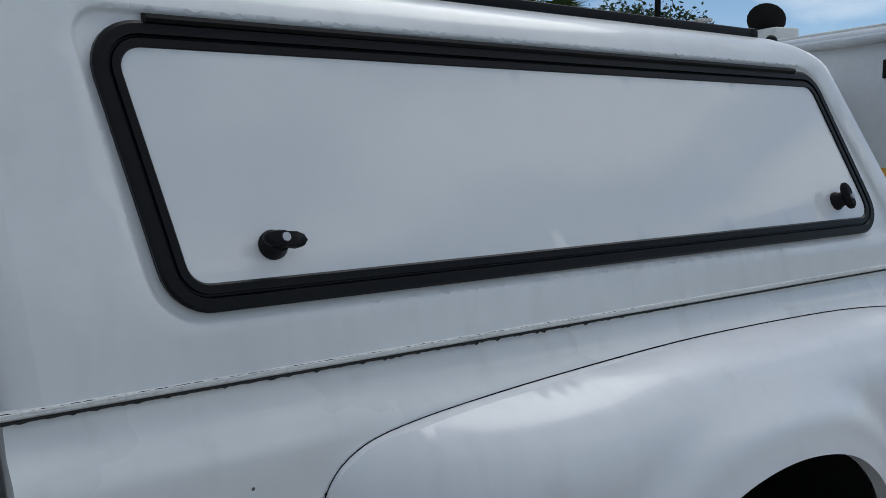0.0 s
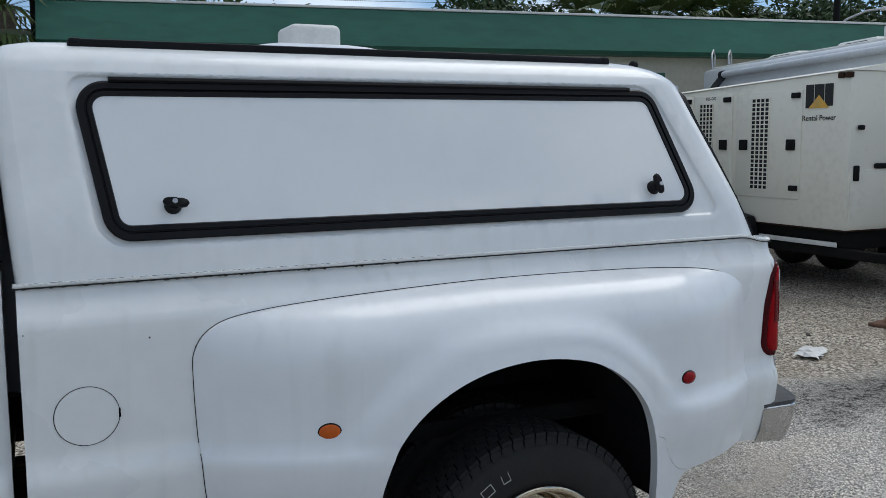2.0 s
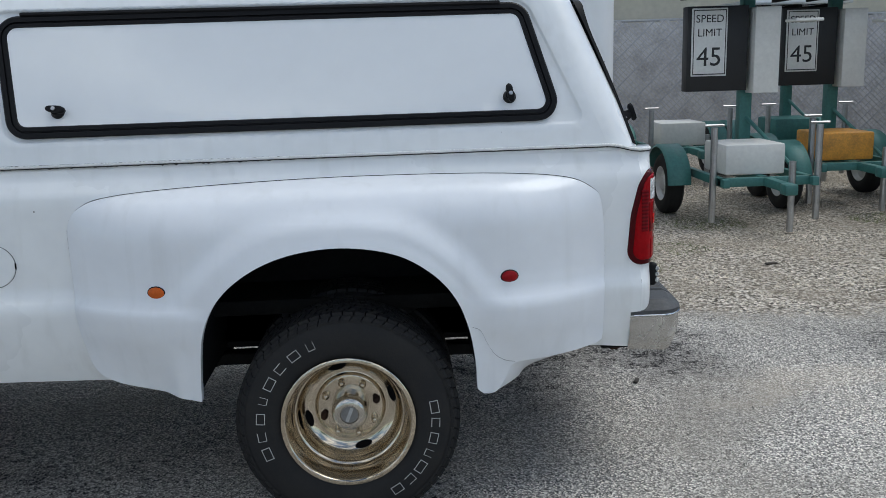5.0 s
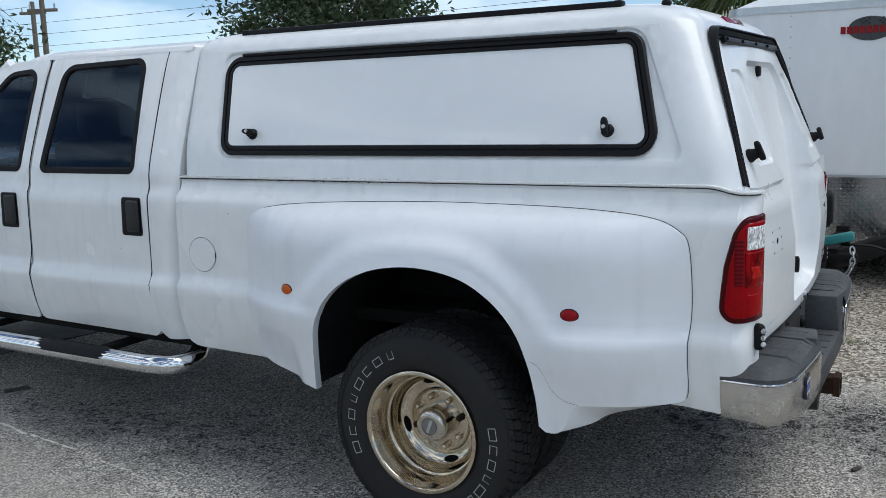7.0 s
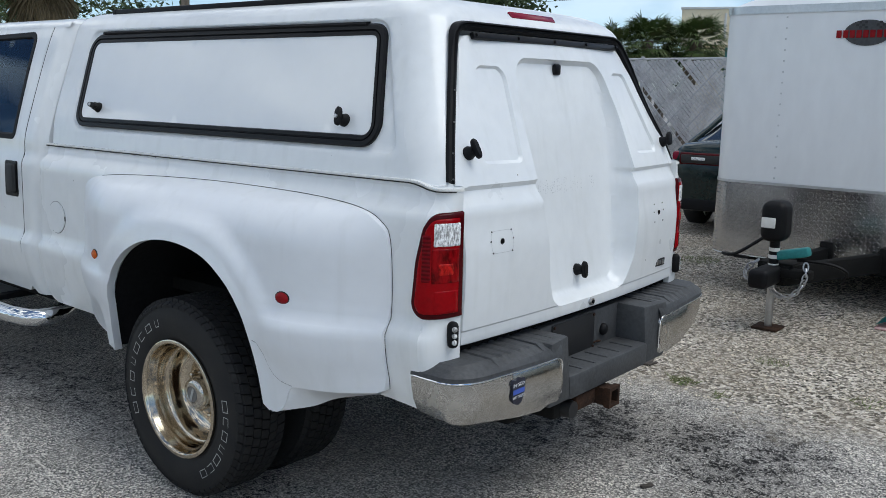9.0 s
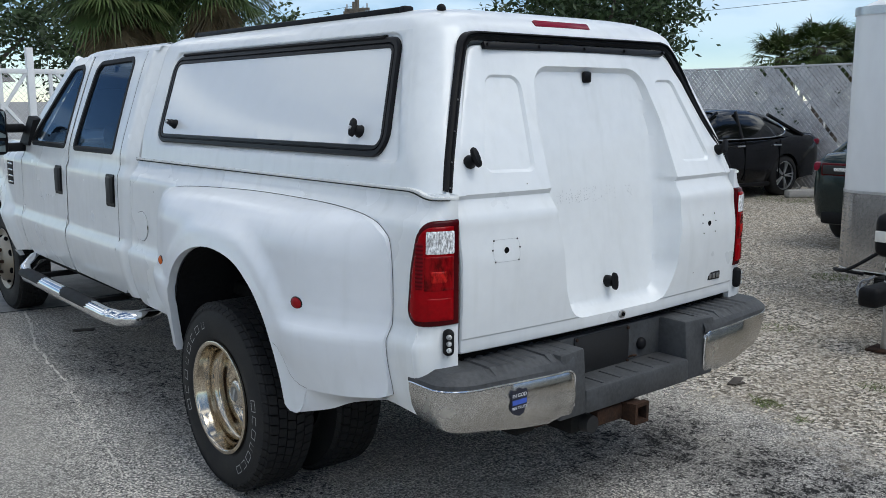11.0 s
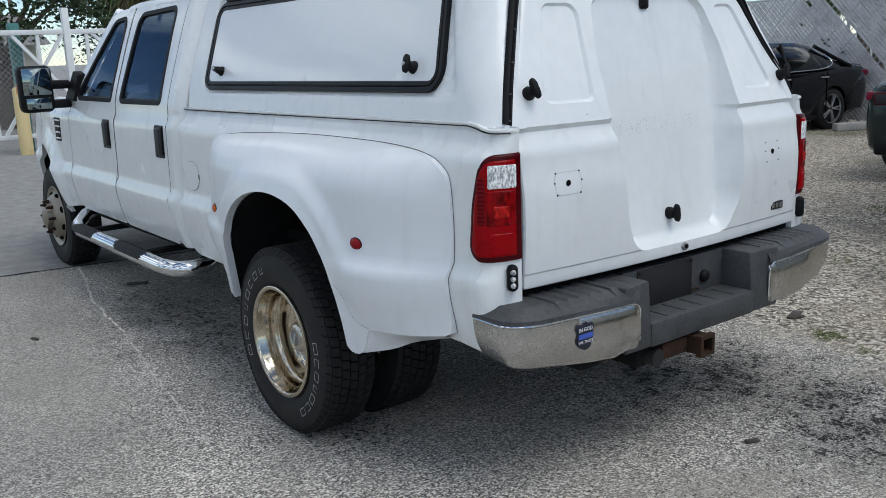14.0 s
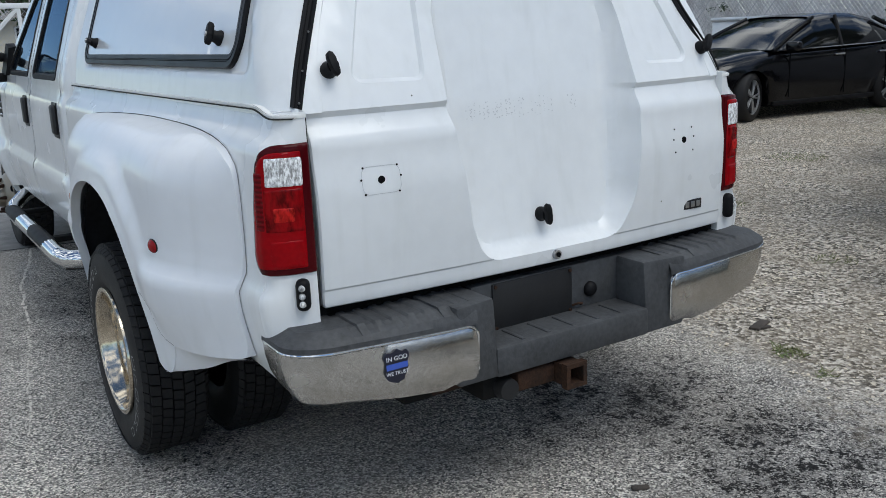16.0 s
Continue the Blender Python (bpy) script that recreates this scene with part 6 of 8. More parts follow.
M_CABINET = material("pale_cabinet", (0.72, 0.71, 0.67), rough=0.5, vary=0.08, scale=3)
M_BARK = material("palm_bark", (0.13, 0.105, 0.085), rough=0.95, vary=0.3, scale=5, bump=0.6, bump_scale=22, stretch=(1, 1, 3))
M_OAKBARK = material("oak_bark", (0.10, 0.085, 0.07), rough=0.95, vary=0.3, scale=6, bump=0.6, bump_scale=25)
M_FROND = material("palm_frond", (0.050, 0.078, 0.022), rough=0.6, spec=0.3, vary=0.4, scale=1.4, second=(0.11, 0.095, 0.045), spots=0.40)
M_DEADFROND = material("dry_frond", (0.20, 0.15, 0.085), rough=0.85, vary=0.3, scale=2)
M_LEAF = material("oak_leaf", (0.034, 0.062, 0.018), rough=0.6, vary=0.45, scale=1.0)
M_WEED = material("weed_green", (0.10, 0.14, 0.045), rough=0.8, vary=0.35, scale=9, second=(0.17, 0.15, 0.07))
M_WOODPOLE = material("utility_pole", (0.16, 0.13, 0.10), rough=0.9, vary=0.2, scale=3)
M_CONE = material("dirty_orange_cone", (0.15, 0.072, 0.045), rough=0.8, vary=0.25, scale=7, second=(0.10, 0.065, 0.045))
M_BOLLARD = material("chipped_yellow_paint", (0.60, 0.47, 0.24), rough=0.6, vary=0.1, scale=5, second=(0.30, 0.13, 0.06), spots=0.34)
M_GATE = material("white_gate_paint", (0.74, 0.74, 0.73), rough=0.5, vary=0.06, scale=4)
M_ROOF = material("grey_shingle", (0.20, 0.19, 0.18), rough=0.9, vary=0.2, scale=3)
M_MAT = material("teal_vinyl", (0.02, 0.20, 0.20), rough=0.5, vary=0.2, scale=8)
M_MATEDGE = material("red_white_edge", (0.55, 0.14, 0.16), rough=0.6, vary=0.3, scale=30, second=(0.7, 0.65, 0.6))
M_DEBRIS = material("dark_debris", (0.06, 0.05, 0.042), rough=0.9, vary=0.4, scale=30)
M_CONCRETE = material("concrete", (0.42, 0.40, 0.37), rough=0.9, vary=0.15, scale=5, bump=0.2, bump_scale=50)
M_SCREEN = material("dark_mesh", (0.010, 0.010, 0.012), rough=0.7, vary=0.3)


def diamond_plate():
    """Bright tread plate: raised lozenges in two directions over aluminium."""
    m = material("diamond_plate", (0.42, 0.42, 0.425), rough=0.20, metal=1.0, vary=0.2, scale=3, rough_vary=0.1)
    n, l = m.node_tree.nodes, m.node_tree.links
    b = n["Principled BSDF"]
    tc = n.new("ShaderNodeTexCoord")

    def mth(op, a, b_=0.0):
        x = n.new("ShaderNodeMath")
        x.operation = op
        for i, q in enumerate((a, b_)):
            if isinstance(q, (int, float)):
                x.inputs[i].default_value = q
            else:
                l.new(q, x.inputs[i])
        return x.outputs[0]

    sep = n.new("ShaderNodeSeparateXYZ")
    l.new(tc.outputs["Object"], sep.inputs[0])
    u = mth("DIVIDE", mth("ADD", sep.outputs["X"], sep.outputs["Y"]), 0.030)
    w = mth("DIVIDE", sep.outputs["Z"], 0.030)
    odd = mth("MODULO", mth("ADD", mth("ADD", mth("FLOOR", u), mth("FLOOR", w)), 400.0), 2.0)
    fu, fw = mth("SUBTRACT", mth("FRACT", u), 0.5), mth("SUBTRACT", mth("FRACT", w), 0.5)
    p, q = mth("ABSOLUTE", mth("ADD", fu, fw)), mth("ABSOLUTE", mth("SUBTRACT", fu, fw))
    even = mth("SUBTRACT", 1.0, odd)
    along = mth("ADD", mth("MULTIPLY", p, odd), mth("MULTIPLY", q, even))
    across = mth("ADD", mth("MULTIPLY", q, odd), mth("MULTIPLY", p, even))
    lump = mth("ADD", mth("DIVIDE", along, 0.75), mth("DIVIDE", across, 0.26))
    top = n.new("ShaderNodeMapRange")
    top.inputs["From Min"].default_value, top.inputs["From Max"].default_value = 1.0, 0.6
    l.new(lump, top.inputs["Value"])
    bp = n.new("ShaderNodeBump")
    bp.inputs["Strength"].default_value, bp.inputs["Distance"].default_value = 1.0, 0.010
    l.new(top.outputs["Result"], bp.inputs["Height"])
    l.new(bp.outputs["Normal"], b.inputs["Normal"])
    return m


M_PLATE = diamond_plate()


def small_wheel(name, parent, at, r, w, rim_mat, axis_turn=0.0, spokes=0, hub=0.55):
    """A plain road wheel about its own origin: tyre, rim, spokes; axle along local y."""
    ob = new(name)
    ob.parent = parent
    ob.matrix_local = pose(*at, 0, 0, axis_turn)
    V, F = lathe([(r * hub, -w * 0.42), (r * 0.72, -w * 0.52), (r * 0.9, -w * 0.48), (r, -w * 0.34), (r, w * 0.34), (r * 0.9, w * 0.48), (r * 0.72, w * 0.52), (r * hub, w * 0.42)], 36)
    mesh("tyre", [(x, y, max(z, -r + 0.004)) for x, y, z in V], F, M_TYRE, ob, smooth=50)
    for s in (-1, 1):
        if spokes:
            V, F = lathe([(r * (hub + 0.03), s * w * 0.42), (r * (hub - 0.02), s * w * 0.38), (r * (hub - 0.06), s * w * 0.10), (0.0, s * w * 0.10)], 32)
            mesh("barrel", V, F, M_SCREEN, ob, smooth=40)
            bm = bmesh.new()
            for k in range(spokes):
                a = 360.0 * k / spokes
                for d in (-7, 7):
                    add_box(bm, (r * 0.08, min(s * w * 0.30, s * w * 0.42), -r * 0.028), (r * hub, max(s * w * 0.30, s * w * 0.42), r * 0.028), 0.004, pose(0, 0, 0, 0, a + d))
            V, F = lathe([(r * (hub + 0.03), s * w * 0.44), (r * (hub - 0.03), s * w * 0.44), (r * (hub - 0.04), s * w * 0.34)], 32)
            part("spokes", bm, rim_mat, ob, smooth=30)
            mesh("rim", V, F, rim_mat, ob, smooth=40)
        else:
            V, F = lathe([(r * (hub + 0.03), s * w * 0.44), (r * hub, s * w * 0.43), (r * (hub - 0.08), s * w * 0.18), (r * 0.26, s * w * 0.22), (r * 0.22, s * w * 0.36), (0.0, s * w * 0.38)], 28)
            mesh("rim", V, F, rim_mat, ob, smooth=40)
    return ob


# ================= long low building with a green fascia =================
WALL_TURN = -9.65
bld = thing("building", (-1.0, 12.4, 0), WALL_TURN, "long low cream building with a deep green metal fascia", "building")
bm = bmesh.new()
# wall pieces round the window opening (x 10.05..10.75, z 2.56..2.86)
for lo, hi in (((0.0, 0, 0), (10.10, 0.25, 3.3)), ((10.72, 0, 0), (34.0, 0.25, 3.3)), ((10.10, 0, 0), (10.72, 0.25, 2.56)), ((10.10, 0, 2.86), (10.72, 0.25, 3.3))):
    add_box(bm, lo, hi)
part("wall", bm, M_CREAM, bld, smooth=0)
part("side_wall", box((0.0, 0.25, 0), (0.25, 9.0, 3.3)), M_CREAM, bld, smooth=0)
V, F = [], []
for x in np.linspace(-0.05, 34.0, 35):
    V += [(x, -0.02, 3.18), (x, -0.40, 3.18), (x, -0.50, 3.24), (x, -0.34, 3.84), (x, -0.30, 3.86), (x, 0.2, 3.86)]
F = [(6 * i + k, 6 * i + 6 + k, 6 * i + 7 + k, 6 * i + 1 + k) for i in range(34) for k in range(5)] + [tuple(range(6)), tuple(34 * 6 + k for k in range(5, -1, -1))]
mesh("fascia", V, F, M_GREEN, bld, "deep green metal fascia", 20)
part("coping", box((-0.08, -0.36, 3.855), (34.0, 0.24, 3.895), 0.01), M_TRIMWHITE, bld)
part("roof", box((0, 0.2, 3.3), (34.0, 9.0, 3.42)), M_ROOF, bld, smooth=0)
win = part("window_frame", box((10.06, -0.03, 2.52), (10.76, 0.02, 2.56), 0.004), M_GREEN, bld)
for lo, hi in (((10.06, -0.03, 2.86), (10.76, 0.02, 2.90)), ((10.06, -0.03, 2.56), (10.10, 0.02, 2.86)), ((10.72, -0.03, 2.56), (10.76, 0.02, 2.86))):
    part("window_trim", box(lo, hi, 0.004), M_GREEN, win)
part("sash", box((10.12, 0.02, 2.58), (10.70, 0.05, 2.84), 0.0), M_TRIMWHITE, win)
part("pane", box((10.16, 0.012, 2.615), (10.66, 0.022, 2.805)), M_CARGLASS, win, smooth=0)
part("downpipe", tube([(-0.10, -0.10, 0.0), (-0.10, -0.10, 4.2)], 0.07, 10), M_FRAME, bld, "dark steel post at the building's corner")
part("lamp_box", box((0.30, -0.12, 2.98), (0.55, 0.0, 3.08), 0.02), M_BLACK, bld)

# ================= slatted chain-link fence =================
fence = thing("chain_link_fence", (9.6, 10.49, 0), 180 - 8.64, "weathered chain-link fence woven with grey-white privacy slats", "fence")
FL, FH = 33.0, 2.2
rnd = random.Random(11)
bm_slats, rest = [], bmesh.new()
V, F = [], []
sp = 0.088
for k in range(int((FL + FH) / sp)):
    u = -FH + k * sp
    if rnd.random() < 0.003:
        continue
    lo = rnd.uniform(0, 0.06) if rnd.random() < 0.96 else rnd.uniform(0.2, 0.6)
    hi = FH - rnd.uniform(0, 0.05) if rnd.random() < 0.985 else FH - rnd.uniform(0.1, 0.5)
    w, d = 0.037, rnd.uniform(-0.006, 0.006)
    z0, z1 = max(lo, -u), min(hi, FL - u)
    if z1 - z0 < 0.1:
        continue
    quads = [(0, 4, 6, 2), (1, 3, 7, 5), (0, 1, 5, 4), (2, 6, 7, 3)]
    shape = [(u + z + e, f + d, z) for z in (z0, z1) for e in (-w, w) for f in (0.006, -0.006)]
    if 4.0 < u < 20.0:
        mesh("slat", shape, quads, M_SLAT, fence, smooth=0)
        continue
    b = len(V)
    V += shape
    F += [tuple(b + i for i in q) for q in quads]
tagged(mesh("slat_weave", V, F, M_SLAT, fence, smooth=0), kind="stuff")
V, F = [], []
for k in range(int((FL + FH) / 0.16)):
    u = k * 0.16
    thick = 0.016 if k % 3 == 0 else 0.006
    z0, z1 = max(0.0, u - FL), min(FH, u)
    if z1 - z0 < 0.05:
        continue
    b = len(V)
    for z in (z0, z1):
        for e in (-thick, thick):
            V += [(u - z + e, 0.016, z), (u - z + e, 0.008, z)]
    F += [(b, b + 2, b + 6, b + 4), (b + 1, b + 5, b + 7, b + 3), (b, b + 4, b + 5, b + 1), (b + 2, b + 3, b + 7, b + 6)]
tagged(mesh("woven_wire", V, F, M_WIRE, fence, smooth=0), kind="stuff")
for x in np.arange(0, FL + 0.1, 3.0):
    part("post", tube([(x, -0.05, 0), (x, -0.05, FH + 0.04)], 0.032, 10), M_WIRE, fence)
part("top_rail", tube([(0, -0.03, FH - 0.01), (FL, -0.03, FH - 0.01)], 0.022, 8), M_WIRE, fence)


def leaf_cloud(centre, radii, count, size, seed, mat_name=None):
    """Verts and faces of loose leaves in uneven clumps inside an ellipsoid."""
    r = random.Random(seed)
    V, F = [], []
    clumps = []
    for _ in range(max(5, count // 60)):
        d = Vector((r.gauss(0, 1), r.gauss(0, 1), r.gauss(0, 1))).normalized()
        q = r.uniform(0.45, 1.0)
        clumps.append((Vector(centre) + Vector((d.x * radii[0], d.y * radii[1], d.z * radii[2])) * q, r.uniform(0.18, 0.36)))
    for i in range(count):
        c, cr = clumps[r.randrange(len(clumps))]
        k = cr * (radii[0] + radii[1] + radii[2]) / 3
        p = c + Vector((r.gauss(0, 0.5), r.gauss(0, 0.5), r.gauss(0, 0.38))) * k
        a = Vector((r.gauss(0, 1), r.gauss(0, 1), r.gauss(0, 0.7))).normalized() * size * r.uniform(0.6, 1.4)
        n = a.cross(Vector((r.gauss(0, 1), r.gauss(0, 1), r.gauss(0, 1)))).normalized() * size * 0.42
        b = len(V)
        V += [p - a, p + n, p + a, p - n]
        F.append((b, b + 1, b + 2, b + 3))
    return V, F


def broad_tree(at, trunk_h, centre_h, radii, seed, leaves=5000, size=0.13, label="broad evergreen oak with a dense dark green crown"):
    tree = thing("oak_tree", at, 0, label, "tree")
    r = random.Random(seed)
    bm = tube([(0, 0, 0), (0.05, 0.02, trunk_h * 0.5), (0.0, 0.1, trunk_h)], [0.28, 0.22, 0.18], 10)
    for k in range(6):
        a = 2 * math.pi * k / 6 + r.uniform(-0.3, 0.3)
        e = Vector((math.cos(a) * radii[0] * 0.7, math.sin(a) * radii[1] * 0.7, centre_h + r.uniform(-0.3, 0.5) * radii[2]))
        m = Vector((e.x * 0.4, e.y * 0.4, trunk_h + (e.z - trunk_h) * 0.45))
        add_tube(bm, [(0, 0.08, trunk_h * 0.92), m, e], [0.14, 0.08, 0.03], 7)
    part("trunk", bm, M_OAKBARK, tree)
    V, F = leaf_cloud((0, 0, centre_h), radii, leaves, size, seed)
    tagged(mesh("crown", V, F, M_LEAF, tree, smooth=0), kind="stuff")
    return tree


def palm_tree(at, height, seed, fronds=34, reach=1.25, dead=9, label="cabbage palm with a shaggy fan-leaved crown"):
    tree = thing("palm_tree", at, 0, label, "palm")
    r = random.Random(seed)
    lean = r.uniform(-0.25, 0.25)
    bm = tube([(0, 0, 0), (lean * 0.3, 0, height * 0.4), (lean, 0.1, height)], [0.20, 0.155, 0.17], 12)
    part("trunk", bm, M_BARK, tree)
    top = Vector((lean, 0.1, height))
    for mat, count, nm in ((M_FROND, fronds, "crown"), (M_DEADFROND, dead, "dry_skirt")):
        V, F = [], []
        for i in range(count):
            a = i * 2.399 + r.uniform(-0.3, 0.3)
            lift = (0.95 - 1.75 * i / count) if nm == "crown" else r.uniform(-1.6, -1.2)
            d = Vector((math.cos(a) * math.cos(lift), math.sin(a) * math.cos(lift), math.sin(lift)))
            side = d.cross(Vector((0, 0, 1))).normalized()
            up = side.cross(d).normalized()
            stem = reach * r.uniform(0.5, 0.7)
            base = top + d * stem + Vector((0, 0, -0.12 * stem))
            b = len(V)
            V += [top + side * 0.02, top - side * 0.02, base - side * 0.012, base + side * 0.012]
            F.append((b, b + 1, b + 2, b + 3))
            for k in range(26):
                g = (k - 12.5) / 12.5 * 1.25
                ld = (d * math.cos(g) + side * math.sin(g) + up * (0.12 - 0.1 * abs(g))).normalized()
                ln = reach * r.uniform(0.62, 0.86) * (1 - 0.25 * abs(g))
                w = side * math.cos(g) - d * math.sin(g)
                mid, tip = base + ld * ln * 0.55, base + ld * ln + Vector((0, 0, -0.30 * ln * r.uniform(0.5, 1.3)))
                b = len(V)
                V += [base, mid - w * 0.018 * reach, tip, mid + w * 0.018 * reach]
                F.append((b, b + 1, b + 2, b + 3))
        tagged(mesh(nm, V, F, mat, tree, smooth=0), kind="stuff")
    return tree


# trees behind the fence and the building
broad_tree((-12.3, 15.6, 0), 1.9, 4.0, (2.5, 2.2, 1.9), 3, 9000, 0.10)
broad_tree((-15.6, 18.0, 0), 1.9, 3.8, (2.6, 2.4, 1.6), 4, 6000, 0.11)
for i, (x, y, h) in enumerate(((-9.9, 19.7, 2.7), (-8.9, 20.4, 2.95), (-8.2, 21.2, 3.0), (-9.4, 22.0, 2.95))):
    palm_tree((x, y, 0), h, 20 + i, fronds=56, reach=0.85, dead=5)
# left: palms and oaks beyond the gate
for i, (x, y, h) in enumerate(((-15.4, 4.15, 4.0), (-15.9, 4.85, 4.15), (-15.0, 6.05, 4.35))):
    palm_tree((x, y, 0), h, 40 + i, fronds=54, reach=1.35, dead=18)
broad_tree((-21.6, 2.6, 0), 1.5, 3.5, (2.3, 2.2, 1.5), 7, 4200, 0.10)
broad_tree((-22.4, 6.6, 0), 1.6, 3.3, (3.0, 2.6, 1.7), 17, 5600, 0.10)
broad_tree((-25.0, 9.2, 0), 1.9, 3.4, (3.6, 3.0, 1.7), 8, 4500, 0.11)
broad_tree((-27.5, 14.0, 0), 2.0, 3.4, (3.5, 3.0, 1.6), 9, 3500, 0.12)
# behind the building: palms and trees over its roof
for i, (x, y, h) in enumerate(((-1.47, 13.4, 3.9), (12.4, 17.0, 4.6), (14.0, 16.9, 4.75), (16.2, 16.8, 4.7))):
    palm_tree((x, y, 0), h, 60 + i, fronds=48, reach=1.5, dead=22)
broad_tree((-7.2, 40.0, 0), 3.0, 5.9, (4.2, 3.3, 2.0), 12, 5000, 0.18)
broad_tree((3.5, 24.0, 0), 2.2, 4.4, (3.6, 2.4, 1.4), 14, 9000, 0.12)
broad_tree((23.6, 20.2, 0), 2.4, 5.0, (2.8, 2.4, 1.5), 13, 13000, 0.12)
broad_tree((17.9, 17.6, 0), 2.4, 4.4, (1.5, 1.6, 0.9), 15, 6000, 0.10)
broad_tree((10.2, 19.0, 0), 2.4, 4.5, (2.0, 1.8, 1.1), 16, 7000, 0.10)
# row of trees across the road, which the panes and chrome mirror
for i, (x, y) in enumerate(((-26, -26), (-17, -30), (-8, -32), (2, -33), (12, -31), (24, -16))):
    broad_tree((x, y, 0), 1.6, 2.9, (3.4, 3.0, 1.7), 80 + i, 3000, 0.2, "broad green tree across the road")

# vines on the fence
for x, y, z, s_, c in ((-3.1, 12.40, 1.15, 0.10, 26), (-2.9, 12.36, 1.42, 0.08, 16), (-5.6, 12.78, 1.35, 0.13, 24), (-5.2, 12.72, 1.2, 0.07, 12), (-6.1, 12.86, 1.7, 0.06, 10), (-3.5, 12.46, 1.95, 0.10, 14), (-4.4, 12.6, 1.75, 0.05, 8), (-9.5, 13.3, 1.9, 0.5, 120), (-11.5, 13.6, 1.9, 0.6, 160)):
    vine = thing("vine", (x, y - 0.08, 0), 0, "ragged brown-green creeper clinging to the fence", "vine")
    V, F = leaf_cloud((0, 0, z), (s_, 0.03, s_ * 0.9), c, 0.028, int(x * 10) % 97)
    tagged(mesh("leaves", V, F, M_LEAF, vine, smooth=0), kind="stuff")

# ================= beige building beyond the fence =================
b2 = thing("flat_roofed_building", (-12.2, 29.7, 0), 22, "small beige flat-roofed building with a teal door", "building")
part("wall", box((0, 0, 0), (6.7, 7.0, 3.31)), M_BEIGE, b2, smooth=0)
part("upper_wall", box((-0.15, -0.38, 3.31), (6.7, 7.0, 4.62), 0.01), M_BEIGE, b2, smooth=0)
part("coping", box((-0.19, -0.42, 4.59), (6.7, 7.0, 4.68), 0.01), M_TRIMWHITE, b2)
part("door", box((1.47, -0.04, 0.5), (2.04, 0.02, 3.24), 0.01), M_MAT, b2, "teal door")
part("wall_lamp", box((1.83, -0.54, 3.84), (2.13, -0.36, 4.02), 0.03), M_BLACK, b2)
part("conduit", tube([(1.42, -0.42, 3.53), (1.42, -0.42, 4.44)], 0.045, 8), M_TRIMWHITE, b2)

# ================= utility poles, wires, street lamp =================
for x, y, h in ((-34.3, 23.0, 6.0), (-29.7, 20.0, 5.6), (-60, 26.5, 6.2), (30, 34.5, 8.6), (-60, 12, 6.6)):
    p = thing("utility_pole", (x, y, 0), 25, "weathered wooden utility pole with a cross-arm", "utility pole", "poles along the road")
    part("pole", tube([(0, 0, 0), (0, 0, h + 0.3)], [0.14, 0.10], 10), M_WOODPOLE, p)
    part("cross_arm", box((-0.6, -0.05, h - 0.25), (0.6, 0.05, h - 0.13), 0.01), M_WOODPOLE, p)
    for k in (-0.5, 0.0, 0.5):
        part("insulator", tube([(k, 0, h - 0.13), (k, 0, h + 0.05)], 0.035, 8), M_WIRE, p)
for i, (a, b) in enumerate((((-60, 26.5, 6.1), (30, 34.5, 8.4)), ((-60, 26.5, 5.5), (30, 34.5, 7.9)), ((-60, 26.5, 4.9), (30, 34.5, 7.2)), ((-60, 12, 6.5), (-34.3, 23, 6.1)))):
    A, B = Vector(a), Vector(b)
    w = thing("overhead_cable", (0, 0, 0), 0, "thin black overhead cable against the sky", "cable", "overhead cables")
    part("cable", tube([A.lerp(B, t) + Vector((0, 0, -3.0 * t * (1 - t))) for t in np.linspace(0, 1, 16)], 0.009, 5), M_BLACK, w)
lamp = thing("street_lamp", (18.1, 14.4, 0), 0, "street lamp on a dark pole with a curved arm", "street lamp")
part("pole", tube([(0, 0, 0), (0, 0, 6.2)], [0.11, 0.08], 10), M_FRAME, lamp)
part("arm", tube([(0, 0, 4.55), (0.18, -0.2, 4.75), (0.5, -0.5, 4.93), (0.75, -0.72, 4.96)], 0.03, 8), M_WIRE, lamp)
part("head", box((-0.2, -0.09, -0.05), (0.2, 0.09, 0.05), 0.035, Matrix.Translation((0.92, -0.85, 4.97)) @ pose(0, 0, 0, 0, 0, -44)), M_CLEAR, lamp)

# ================= generator on a trailer =================
gen = thing("generator_trailer", (6.25, 3.33, 0), 0, "off-white towable diesel generator in a louvred enclosure", "generator")
GL, GW, GZ0, GZ1 = 3.15, 1.56, 0.71, 2.26
NEAR_UP = 0.13    # the canopy stands higher over the drawbar end
bm = box((0, 0, GZ0), (GW, GL, GZ1 - 0.05), 0.012)
for v in bm.verts:
    if v.co.z > 2:
        v.co.z += NEAR_UP * (1 - v.co.y / GL)
part("enclosure", bm, M_GENSET, gen)
bm = bmesh.new()
vs = [bm.verts.new(p) for p in ((-0.02, -0.02, GZ1 - 0.05), (GW + 0.02, -0.02, GZ1 - 0.05), (GW + 0.02, GL + 0.02, GZ1 - 0.05), (-0.02, GL + 0.02, GZ1 - 0.05), (GW * 0.3, 0.0, GZ1 + 0.03), (GW * 0.7, 0.0, GZ1 + 0.03), (GW * 0.7, GL, GZ1 + 0.03), (GW * 0.3, GL, GZ1 + 0.03))]
for q in ((0, 3, 2, 1), (0, 1, 5, 4), (1, 2, 6, 5), (2, 3, 7, 6), (3, 0, 4, 7), (4, 5, 6, 7)):
    bm.faces.new([vs[i] for i in q])
for v in bm.verts:
    v.co.z += NEAR_UP * (1 - v.co.y / GL)
part("roof", bm, M_GENSET, gen, smooth=0)
